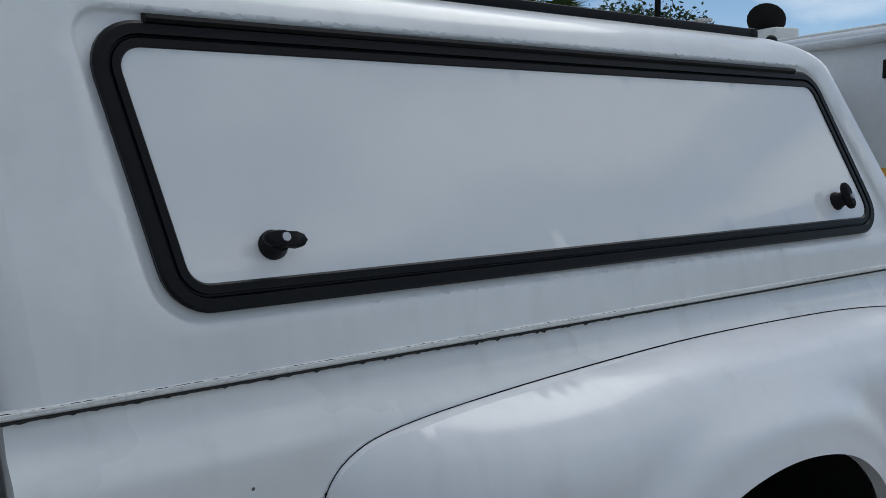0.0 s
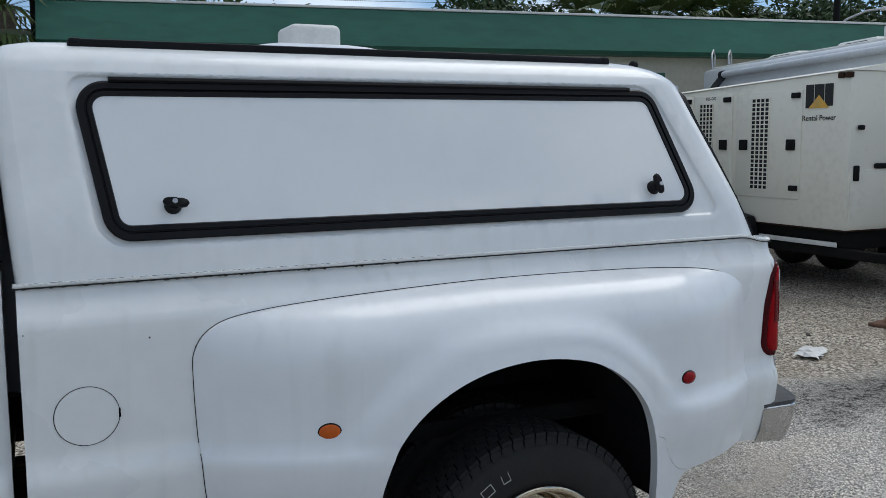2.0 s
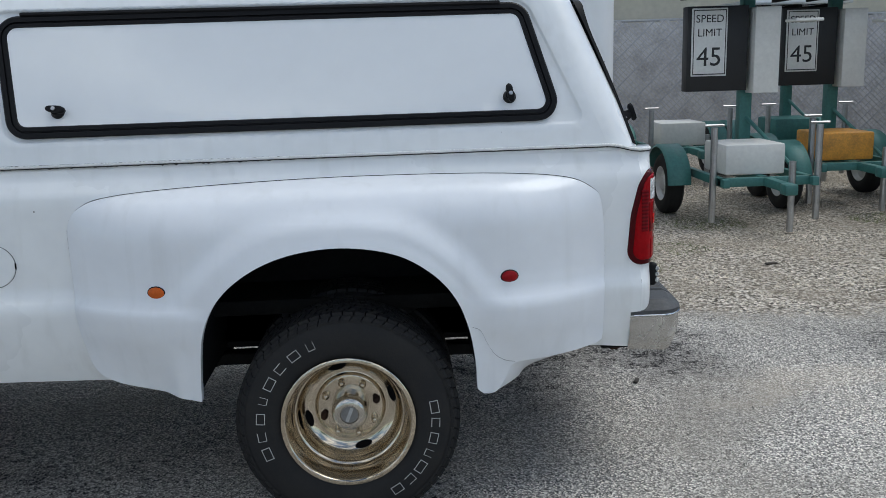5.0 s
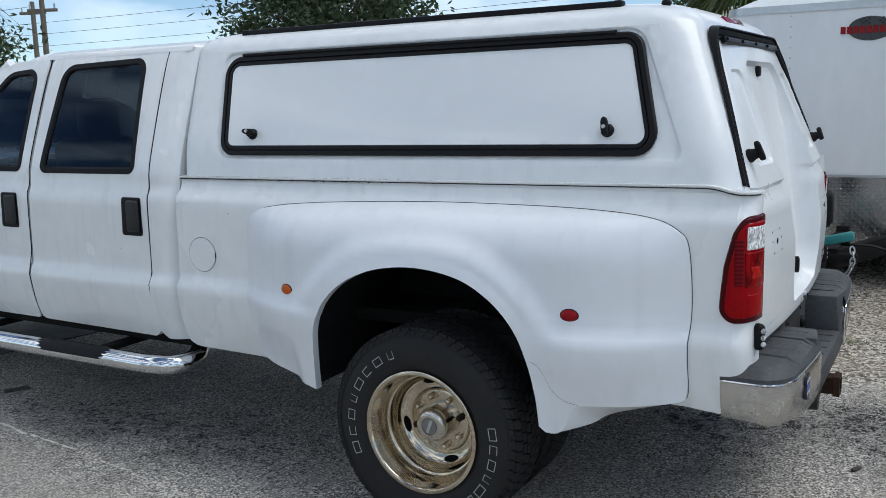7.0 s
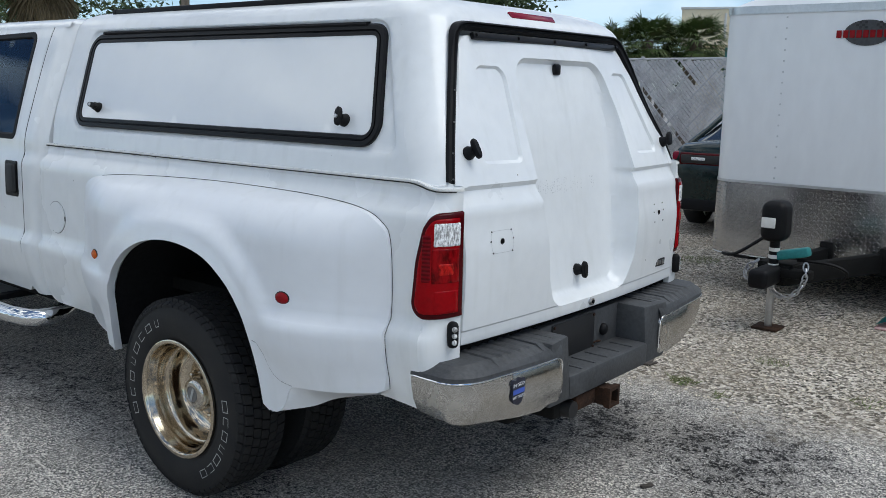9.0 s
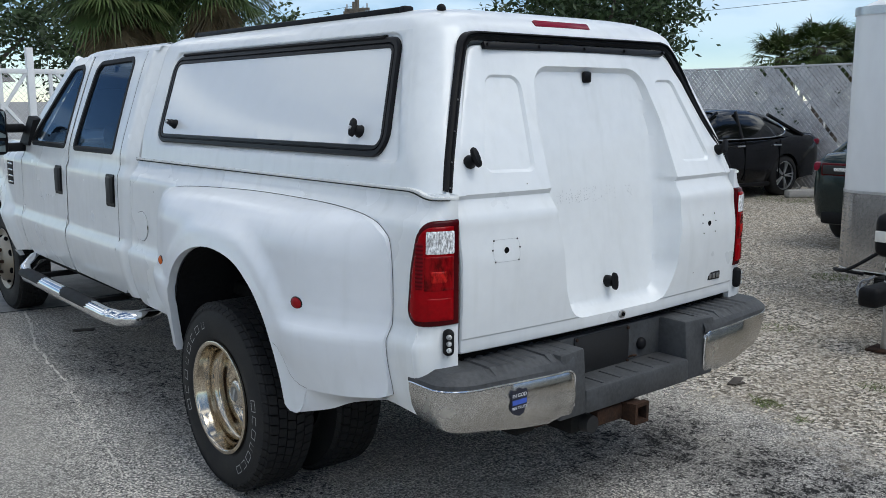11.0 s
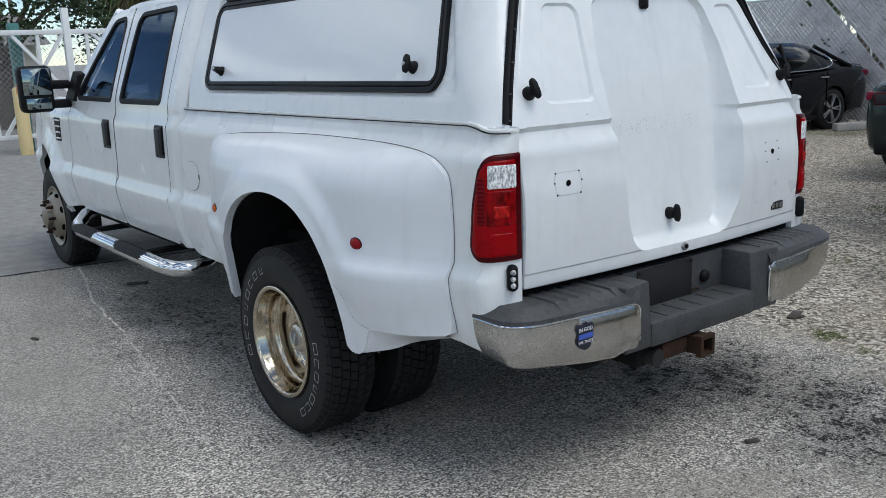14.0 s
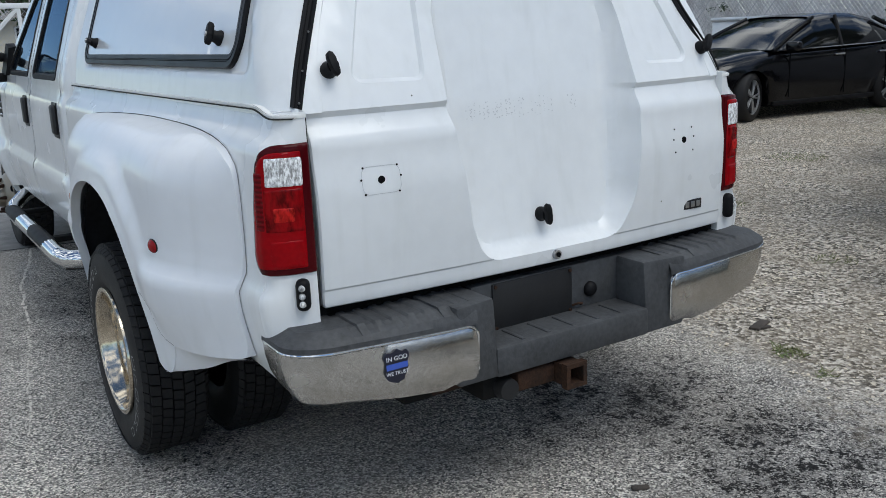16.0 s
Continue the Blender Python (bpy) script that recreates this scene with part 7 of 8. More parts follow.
# door leaves on the long side, each with a louvre screen
for y0, y1, g0, g1, z0, z1 in ((2.38, 3.08, 2.585, 2.815, 0.95, 1.72), (1.68, 2.34, 2.005, 2.245, 1.08, 2.08), (0.62, 1.60, 1.085, 1.355, 1.09, 2.11)):
    d = part("door", box((-0.016, y0, 0.80 if y0 > 2.3 else 1.0), (0.0, y1, 2.18), 0.005), M_GENSET, gen, "off-white hinged service door")
    part("screen", box((-0.020, g0, z0), (-0.017, g1, z1), 0), M_SCREEN, d, smooth=0)
    bm = bmesh.new()
    n_h, n_v = int((z1 - z0) / 0.048), 4
    for k in range(n_h + 1):
        z = z0 + (z1 - z0) * k / n_h
        add_box(bm, (-0.027, g0, z - 0.006), (-0.020, g1, z + 0.006))
    for k in range(n_v + 1):
        y = g0 + (g1 - g0) * k / n_v
        add_box(bm, (-0.028, y - 0.007, z0), (-0.021, y + 0.007, z1))
    part("grille", bm, M_GENSET, d, smooth=0)
    part("latch", box((-0.045, y1 - 0.19, 1.53), (-0.016, y1 - 0.07, 1.65), 0.01), M_BLACK, d)
    part("latch", box((-0.045, y0 + 0.07, 1.53), (-0.016, y0 + 0.19, 1.65), 0.01), M_BLACK, d)
    for z in (1.12, 2.12):
        part("hinge", box((-0.04, y0 + 0.02, z - 0.03), (-0.01, y0 + 0.14, z + 0.03), 0.01), M_BLACK, d)
# logos as plain shapes, on the long side and on the end
for k, turn in ((0, "side"), (1, "end")):
    m = Matrix.Translation((-0.004, 0.40, 2.10)) @ pose(0, 0, 0, 90, 0, -90) if turn == "side" else Matrix.Translation((0.73, -0.004, 2.10)) @ pose(0, 0, 0, 90)
    lg = new("logo")
    lg.parent = gen
    tagged(lg, "three black blocks over a yellow triangle")
    g = 0.072 if turn == "side" else 0.085
    bm = bmesh.new()
    for x0, x1 in ((-2.5, -1.05), (-0.85, 0.85), (1.05, 2.5)):
        add_box(bm, (x0 * g, -1.7 * g if x0 < 1 else -1.5 * g, -0.002), (x1 * g, 1.7 * g, 0.004), 0, m)
    part("mark", bm, M_LOGO, lg, smooth=0)
    V = [m @ Vector(p) for p in ((-1.9 * g, -1.75 * g, 0.006), (1.9 * g, -1.75 * g, 0.006), (0, 0.15 * g, 0.006))]
    mesh("triangle", V, [(0, 1, 2)], M_YELLOW, lg, smooth=0)
ON_SIDE = pose(0, 0, 0, 90, 0, -90)
lettering("words", "Rental Power", 0.082, M_LOGO, Matrix.Translation((-0.003, 0.40, 1.87)) @ ON_SIDE, gen, deep=0.002)
lettering("words", "E05-002", 0.055, M_LOGO, Matrix.Translation((-0.018, 2.05, 2.14)) @ ON_SIDE, gen, deep=0.001)
lettering("words", "E05-002", 0.060, M_LOGO, Matrix.Translation((0.78, -0.018, 1.26)) @ pose(0, 0, 0, 90), gen, deep=0.001)
# end face: lower hatch, upper panel, fittings
hatch = part("hatch", box((0.03, -0.014, 0.74), (GW - 0.03, 0.0, 1.34), 0.004), M_GENSET, gen, "off-white lower hatch")
part("latch", box((0.06, -0.05, 1.22), (0.12, -0.01, 1.38), 0.012), M_BLACK, hatch)
part("socket", box((0.62, -0.022, 0.76), (0.76, -0.012, 0.95), 0.004), M_BLACK, hatch)
part("handle", box((0.36, -0.04, 1.345), (0.62, 0.0, 1.40), 0.02), M_BLACK, gen)
part("latch", box((0.10, -0.05, 1.74), (0.17, -0.01, 1.79), 0.012), M_BLACK, gen)
part("label_plate", box((0.66, -0.006, 1.36), (0.88, 0.0, 1.54), 0), M_TRIMWHITE, gen)
part("yellow_label", box((1.12, -0.022, 1.10), (1.26, -0.014, 1.20), 0), M_YELLOW, gen)
for y in (-0.01, 0.08):
    part("corner_lamp", box((-0.03, y, 2.265), (0.03, y + 0.07, 2.325), 0.01), M_RUST, gen)
part("rust_edge", box((-0.004, 0.0, GZ0 - 0.012), (GW, GL, GZ0 + 0.004)), M_RUST, gen)
# running gear
part("tank", box((0.06, 0.05, 0.50), (GW - 0.06, GL - 0.1, 0.70), 0.02), M_FRAME, gen)
for x in (0.02, GW - 0.1):
    part("chassis_rail", box((x, -1.1, 0.42), (x + 0.08, GL, 0.52), 0.01), M_FRAME, gen)
part("bright_rail", box((-0.01, 0.1, 0.53), (0.012, 1.2, 0.58), 0.004), M_TRIMWHITE, gen)
for x in (-0.16, GW + 0.16):
    fd = bmesh.new()
    prof = [(1.15, 0.42), (1.25, 0.76), (1.45, 0.80), (2.55, 0.80), (2.72, 0.62)]
    for (a, za), (b, zb) in zip(prof, prof[1:]):
        L_ = math.hypot(b - a, zb - za)
        add_box(fd, (-0.13, 0, -0.015), (0.13, L_, 0.015), 0.006, Matrix.Translation((x, a, za)) @ pose(0, 0, 0, math.degrees(math.atan2(zb - za, b - a))))
    part("mudguard", fd, M_BLACK, gen, "black tandem mudguard")
    for y in (1.62, 2.35):
        small_wheel("wheel", gen, (x, y, 0.355), 0.355, 0.21, M_FRAME, 90)
part("drawbar", box((GW / 2 - 0.06, -2.2, 0.42), (GW / 2 + 0.06, 0.2, 0.53), 0.01), M_FRAME, gen)
part("stand", tube([(-0.05, GL - 0.25, 0.12), (-0.05, GL - 0.25, 0.86)], 0.035, 10), M_STEEL, gen)
part("tool_box", box((0.75, -0.55, 0.52), (1.15, -0.25, 0.68), 0.01), M_ORANGE, gen)

# ================= motorhome behind the generator =================
rv = thing("motorhome", (7.32, 0.36, -0.09), -15, "pale motorhome with a roof awning, air conditioners and satellite dish", "motorhome")
bm = box((0, 0, 0.45), (2.5, 9.8, 2.98), 0.08, seg=3)
part("body", bm, M_RV, rv)
aw = part("awning", tube([(-0.08, 0.4, 2.84), (-0.08, 8.8, 2.84)], 0.055, 14), M_AWNING, rv, "rolled grey awning")
for y in (0.35, 8.85):
    part("end_cap", tube([(-0.08, y - 0.05, 2.84), (-0.08, y + 0.05, 2.84)], 0.068, 14), M_BLACK, aw)
part("awning_bracket", box((-0.16, 0.3, 0.9), (-0.05, 0.40, 2.72), 0.01), M_ALU, aw)
part("roof_cap", box((0.1, 0.1, 2.96), (2.4, 9.7, 3.02), 0.02), M_TRIMWHITE, rv)
for y in (1.6, 6.15, 8.2):
    ac = part("air_conditioner", box((0.9, y, 3.0), (1.7, y + 1.0, 3.20), 0.08, seg=3), M_TRIMWHITE, rv)
    bm = bmesh.new()
    for k in range(9):
        add_box(bm, (0.89, y + 0.2 + 0.06 * k, 3.05), (0.905, y + 0.235 + 0.06 * k, 3.16))
    part("louvre", bm, M_SCREEN, ac, smooth=0)
part("dish_mount", box((0.45, 4.75, 3.0), (0.85, 5.35, 3.24), 0.03), M_TRIMWHITE, rv)
bm = bmesh.new()
bmesh.ops.create_uvsphere(bm, u_segments=24, v_segments=10, radius=0.30, matrix=Matrix.Translation((0.65, 5.15, 3.38)) @ pose(0, 0, 0, 35, 20) @ Matrix.Diagonal((1, 0.25, 0.75, 1)))
part("satellite_dish", bm, M_FRAME, rv, "dark satellite dish")
part("side_lamp", box((-0.03, 2.38, 2.42), (0.0, 2.60, 2.62), 0.02), M_BLACK, rv)
part("stripe", box((-0.005, 0.1, 1.20), (0.0, 9.6, 1.30)), M_ALU, rv)
part("gold_bar", box((-0.006, 2.0, 1.34), (0.0, 3.4, 1.48)), M_YELLOW, rv)
bm = bmesh.new()
for k in range(5):
    add_box(bm, (-0.007, 2.0 + 0.32 * k, 0.80), (0.0, 2.22 + 0.32 * k, 1.12))
part("sign_bar", bm, M_LOGO, rv, "dark sign-written bars", smooth=0)
for x in (0.10, 0.42):
    part("ladder_hoop", tube([(x, 9.62, 3.0), (x, 9.66, 3.24), (x + 0.07, 9.74, 3.34), (x + 0.14, 9.82, 3.24), (x + 0.14, 9.86, 2.4)], 0.018, 8), M_STEEL, rv)
part("solar_panel", box((0.0, -0.40, -0.02), (0.5, 0.40, 0.02), 0.005, Matrix.Translation((-0.12, 9.25, 2.62)) @ pose(0, 0, 0, -28)), M_SOLAR, rv)
for y in (1.6, 6.6):
    for x in (0.15, 2.35):
        small_wheel("wheel", rv, (x, y, 0.49), 0.40, 0.24, M_STEEL, 90)

# ================= speed sign trailers =================
def sign_trailer(at, turn, box_mat, label, words, low=0.0, bare=False):
    t = thing("sign_trailer", at, turn, label, "sign trailer", "speed sign trailers")
    for s in (-1, 1):
        part("chassis_rail", box((s * 0.42 - 0.03, -0.9, 0.40), (s * 0.42 + 0.03, 0.8, 0.48), 0.006), M_TEAL, t)
        small_wheel("wheel", t, (s * 0.62, 0.25, 0.31), 0.31, 0.18, M_TRIMWHITE, 90)
        V, F = [], []
        for k in range(15):
            a = math.pi * k / 14
            for w, r in ((-0.12, 0.0), (-0.10, 0.03), (0.10, 0.03), (0.12, 0.0)):
                V.append((s * 0.62 + w, 0.25 + (0.39 + r) * math.cos(a), 0.34 + (0.35 + r) * math.sin(a)))
        F = [(4 * i + j, 4 * i + 4 + j, 4 * i + 5 + j, 4 * i + 1 + j) for i in range(14) for j in range(3)]
        mesh("mudguard", V, F, M_TEAL, t, "rounded teal mudguard", 60)
        part("stabiliser", tube([(s * 0.50, -0.75, 0.06), (s * 0.50, -0.75, 0.95)], 0.032, 10), M_STEEL, t)
        part("crank", tube([(s * 0.50 - 0.09, -0.75, 0.97), (s * 0.50 + 0.09, -0.75, 0.97)], 0.012, 6), M_STEEL, t)
    part("cross_member", box((-0.45, -0.82, 0.40), (0.45, -0.74, 0.48), 0.006), M_TEAL, t)
    part("drawbar", box((-0.04, -1.22, 0.40), (0.04, 0.8, 0.48), 0.006), M_TEAL, t)
    part("coupler", box((-0.06, -1.34, 0.38), (0.06, -1.20, 0.48), 0.02), M_TEAL, t)
    part("jack", tube([(0.09, -1.12, 0.02), (0.09, -1.12, 0.66)], 0.030, 10), M_STEEL, t)
    part("battery_box", box((-0.33, -0.60, 0.48), (0.25, 0.0, 0.77), 0.02), box_mat, t)
    if bare:
        return t
    part("mast", box((0.10, 0.20, 0.45), (0.22, 0.32, 2.20 - low), 0.006), M_TEAL, t)
    part("board", box((-0.52, 0.05, 1.25 - low), (0.10, 0.20, 2.08 - low), 0.01), M_PADDARK, t, "dark display cabinet")
    plate = part("sign_plate", box((-0.48, 0.030, 1.40 - low), (-0.12, 0.045, 2.06 - low), 0.01), M_TRIMWHITE, t, "white speed limit sign")
    for text, z, size in words:
        lettering("words", text, size, M_LOGO, Matrix.Translation((-0.30, 0.028, z - low)) @ pose(0, 0, 0, 90), plate, deep=0.001)
    for z0, z1, x0, x1 in ((1.415, 1.425, -0.465, -0.135), (2.035, 2.045, -0.465, -0.135), (1.415, 2.045, -0.465, -0.457), (1.415, 2.045, -0.143, -0.135)):
        part("border", box((x0, 0.0275, z0 - low), (x1, 0.0305, z1 - low)), M_LOGO, plate, smooth=0)
    part("cabinet", box((0.14, -0.02, 1.22 - low), (0.40, 0.20, 2.06 - low), 0.012), M_CABINET, t, "pale electronics cabinet")
    sp_ = part("solar_panel", box((-0.72, -0.42, 2.23 - low), (0.66, 0.62, 2.27 - low), 0.004), M_SOLAR, t, "flat solar panel")
    for lo, hi in (((-0.74, -0.44, 2.225), (0.68, -0.41, 2.285)), ((-0.74, 0.61, 2.225), (0.68, 0.64, 2.285)), ((-0.74, -0.42, 2.225), (-0.71, 0.62, 2.285)), ((0.65, -0.42, 2.225), (0.68, 0.62, 2.285))):
        part("edge_frame", box((lo[0], lo[1], lo[2] - low), (hi[0], hi[1], hi[2] - low), 0.004), M_ALU, sp_)
    for x in (-0.4, 0.0, 0.4):
        part("support_rail", box((x - 0.025, -0.40, 2.17 - low), (x + 0.025, 0.60, 2.225 - low)), M_FRAME, sp_, smooth=0)
    part("floodlight", box((0.42, -0.30, 1.90 - low), (0.70, -0.05, 1.93 - low), 0.01), M_CABINET, t)
    part("brace", tube([(0.16, 0.26, 1.0), (0.40, -0.5, 0.5)], 0.02, 8), M_TEAL, t)
    return t


WORDS = [("SPEED", 1.955, 0.105), ("LIMIT", 1.82, 0.105), ("45", 1.58, 0.26)]
sign_trailer((3.66, 4.87, 0), 0, M_CABINET, "teal speed limit sign trailer with a solar panel and pale box", WORDS)
sign_trailer((5.0, 5.75, 0), 0, M_ORANGE, "teal speed limit sign trailer with an orange battery box", WORDS)
sign_trailer((5.45, 7.95, 0), 0, M_TEAL, "teal speed limit sign trailer standing by the fence", WORDS, 0.02)
sign_trailer((3.92, 7.85, 0), 0, M_CABINET, "bare teal sign trailer chassis with a pale battery box", WORDS, bare=True)

# traffic cone
cone = thing("traffic_cone", (5.58, 2.1, 0), 12, "faded dirty orange traffic cone on the gravel", "traffic cone")
V, F = lathe([(0.135, 0.03), (0.120, 0.05), (0.032, 0.68), (0.022, 0.71), (0.0, 0.71)], 24, "z")
mesh("body", V, F, M_CONE, cone, smooth=40)
part("base", box((-0.19, -0.19, 0.0), (0.19, 0.19, 0.035), 0.012), M_CONE, cone)

# ================= enclosed cargo trailer =================
ct = thing("cargo_trailer", (1.075, 4.12, 0), 0, "white enclosed cargo trailer with a diamond-plate stone guard", "cargo trailer")
TW, TLn, TZ0, TZ1, RC = 1.175, 4.9, 0.30, 2.275, 0.20


def trailer_ring(z, w=TW, r=RC, y0=0.0):
    pts = [(-w, TLn)]
    pts += [(-w + r - r * math.cos(a), y0 + r - r * math.sin(a)) for a in np.linspace(0, math.pi / 2, 9)]
    pts += [(x, y0) for x in np.linspace(-w + r, w - r, 9)[1:-1]]
    pts += [(w - r + r * math.sin(a), y0 + r - r * math.cos(a)) for a in np.linspace(0, math.pi / 2, 9)]
    pts += [(w, TLn)]
    return [(x, y, z) for x, y in pts]


def trailer_band(name, z0, z1, mat, out=0.0, label="", z_steps=2):
    V, F = [], []
    for z in np.linspace(z0, z1, z_steps):
        V += trailer_ring(z, TW + out, RC + out, -out)
    n = len(V) // z_steps
    F = [(r * n + k, r * n + k + 1, (r + 1) * n + k + 1, (r + 1) * n + k) for r in range(z_steps - 1) for k in range(n - 1)]
    F += [(r * n + n - 1, r * n, (r + 1) * n, (r + 1) * n + n - 1) for r in range(z_steps - 1)]
    return mesh(name, V, F, mat, ct, label, 30)


trailer_band("body", TZ0, TZ1, M_TRAILER, 0.0, "white sheet-metal trailer body", 6)
trailer_band("stone_guard", TZ0 + 0.01, 0.90, M_PLATE, 0.004, "bright diamond-plate stone guard")
trailer_band("guard_trim", 0.895, 0.915, M_ALU, 0.007)
trailer_band("top_trim", TZ1 - 0.05, TZ1 + 0.01, M_ALU, 0.010)
# domed roof
V, F = [], []
rows = 8
base = trailer_ring(TZ1)
for k in range(rows + 1):
    g = math.sin(k / rows * math.pi / 2)
    V += [(x * (1 - 0.92 * (k / rows)), TLn * 0.3 + (y - TLn * 0.3) * (1 - 0.6 * (k / rows) ** 1.5) if y < TLn * 0.9 else y, TZ1 + 0.285 * g) for x, y, z in base]
n = len(base)
F = [(r * n + k, r * n + k + 1, (r + 1) * n + k + 1, (r + 1) * n + k) for r in range(rows) for k in range(n - 1)] + [tuple(rows * n + k for k in range(n))]
mesh("roof", V, F, M_TRAILER, ct, smooth=60)
part("roof_vent", box((0.08, 1.65, TZ1 + 0.20), (0.62, 2.25, TZ1 + 0.585), 0.07, seg=3), M_TRIMWHITE, ct, "white roof vent cover")
# rivet lines on the front face
for x in (-0.65, 0.35):
    bm = bmesh.new()
    for k in range(17):
        bmesh.ops.create_uvsphere(bm, u_segments=6, v_segments=4, radius=0.008, matrix=Matrix.Translation((x, -0.001, 0.95 + 0.083 * k)))
    tagged(part("rivet", bm, M_ALU, ct), kind="stuff")
# oval maker's mark as plain shapes
mk = new("logo")
mk.parent = ct
mk.location = (0.05, 0, 0)
tagged(mk, "grey oval emblem with a red word-shape bar")
V, F = lathe([(0.0, 0.0), (0.13, 0.0), (0.13, -0.006), (0.0, -0.006)], 28)
mesh("oval", [(x * 1.25 - 0.11, y - 0.002, z * 0.72 + 2.065) for x, y, z in V], F, M_PAD, mk, smooth=40)
bm = bmesh.new()
for k in range(9):
    add_box(bm, (-0.325 + 0.047 * k, -0.013, 2.030), (-0.288 + 0.047 * k, -0.008, 2.085), 0.002)
part("word_bar", bm, M_REDMARK, mk, "red word-shape bars", smooth=0)
for x in (-0.19, -0.05):
    bm = bmesh.new()
    for i in range(3):
        for j in range(4):
            if (i + j) % 2:
                add_box(bm, (x + 0.02 * j, -0.011, 2.095 + 0.018 * i), (x + 0.02 * j + 0.019, -0.008, 2.112 + 0.018 * i))
    part("chequer", bm, M_LOGO, mk, smooth=0)
# fittings on the front and side
vent = part("socket_plate", box((0.73, -0.012, 0.945), (0.85, 0.0, 1.065), 0.006), M_TRIMWHITE, ct)
V, F = lathe([(0.0, -0.020), (0.030, -0.020), (0.036, -0.012)], 18)
mesh("round_cap", [(x + 0.79, y, z + 1.005) for x, y, z in V], F, M_CABINET, vent)
part("outlet_cover", box((0.735, -0.035, 0.635), (0.835, -0.004, 0.73), 0.008), M_CABINET, ct)
part("data_label", box((0.75, -0.008, 0.86), (0.85, -0.005, 0.885)), M_TRIMWHITE, ct, smooth=0)
# drawbar, coupler, jack, chains
for s, foot in ((-1, -0.19), (1, 0.24)):
    A, B = Vector((foot, 0.12, 0.385)), Vector((-0.24 + s * 0.055, -1.05, 0.385))
    d = B - A
    part("drawbar", box((-0.035, 0, -0.07), (0.035, d.length, 0.07), 0.006, Matrix.Translation(A) @ pose(0, 0, 0, 0, 0, math.degrees(math.atan2(-d.x, d.y)))), M_FRAME, ct, "black steel drawbar")
    part("gusset", box((foot - 0.05, -0.05, 0.30), (foot + 0.05, 0.02, 0.50), 0.006), M_FRAME, ct)
part("cross_plate", box((-0.36, -1.02, 0.375), (-0.12, -0.80, 0.465), 0.006), M_FRAME, ct)
part("coupler", box((-0.31, -1.34, 0.33), (-0.18, -1.0, 0.455), 0.03, seg=3), M_BLACK, ct)
part("latch_cover", box((-0.11, -0.045, -0.032), (0.11, 0.045, 0.032), 0.018, Matrix.Translation((-0.12, -1.02, 0.545)) @ pose(0, 0, 0, 0, -14, 0)), M_MAT, ct, "bright green latch cover")
jk = new("jack")
jk.parent = ct
jk.location = (-0.245 + 0.0, -1.04, 0)
tagged(jk, "black electric trailer jack on a steel leg")
part("leg", tube([(0, 0, 0.02), (0, 0, 0.40)], 0.026, 12), M_STEEL, jk)
part("outer_tube", tube([(0, 0, 0.36), (0, 0, 0.64)], 0.034, 12), M_BLACK, jk)
part("foot", box((-0.09, -0.09, 0.0), (0.09, 0.09, 0.022), 0.01), M_RUST, jk)
part("motor_housing", box((-0.085, -0.11, 0.62), (0.085, 0.10, 0.90), 0.06, seg=4), M_BLACK, jk, "black moulded motor housing")
part("switch_panel", box((-0.065, -0.118, 0.72), (0.03, -0.106, 0.79), 0.006), M_CABINET, jk)
for z in (0.44, 0.50, 0.55):
    part("warning_label", tube([(0, 0, z), (0, 0, z + 0.025)], 0.0355, 12), M_TRIMWHITE, jk)
part("cable", tube(smooth_line([(-0.04, -0.03, 0.66), (-0.22, -0.12, 0.52), (-0.34, -0.05, 0.50), (-0.20, 0.06, 0.47)], 5), 0.012, 6), M_BLACK, jk)
part("mount", box((-0.08, -0.04, 0.38), (0.26, 0.06, 0.44), 0.008), M_FRAME, jk)
part("breakaway_cable", tube(smooth_line([(-0.10, -1.0, 0.50), (0.10, -0.95, 0.49), (0.20, -0.9, 0.44), (0.16, -0.85, 0.36)], 6), 0.012, 6), M_BLACK, ct)
link_v, link_f = [], []
for k in range(24):
    a = 2 * math.pi * k / 24
    for j in range(6):
        b = 2 * math.pi * j / 6
        r = 0.006 * math.cos(b)
        link_v.append(((0.016 + r) * math.cos(a), 0.006 * math.sin(b), (0.030 + r) * math.sin(a)))
        link_f.append((k * 6 + j, ((k + 1) % 24) * 6 + j, ((k + 1) % 24) * 6 + (j + 1) % 6, k * 6 + (j + 1) % 6))
link_mesh = None
for path in (smooth_line([(-0.02, -1.06, 0.49), (-0.01, -1.10, 0.38), (-0.06, -1.14, 0.29), (-0.14, -1.15, 0.265), (-0.21, -1.14, 0.30)], 3), smooth_line([(-0.34, -1.06, 0.48), (-0.40, -1.10, 0.42), (-0.40, -1.12, 0.36), (-0.33, -1.12, 0.33)], 2)):
    for i, (p, q) in enumerate(zip(path, path[1:])):
        ob = mesh("chain_link", link_v, link_f, M_STEEL, ct, smooth=60) if link_mesh is None else new("chain_link", link_mesh)
        link_mesh = ob.data
        ob.parent = ct
        d = (Vector(q) - Vector(p)).normalized()
        ob.matrix_local = Matrix.Translation((Vector(p) + Vector(q)) / 2) @ d.to_track_quat("Z", "Y").to_matrix().to_4x4() @ pose(0, 0, 0, 0, 0, 90 * (i % 2))
for s in (-1, 1):
    for y in (2.6, 3.4):
        small_wheel("wheel", ct, (s * (TW - 0.16), y, 0.33), 0.33, 0.2, M_STEEL, 90)
part("underframe", box((-1.0, 0.2, 0.24), (1.0, TLn - 0.1, 0.31)), M_FRAME, ct, smooth=0)

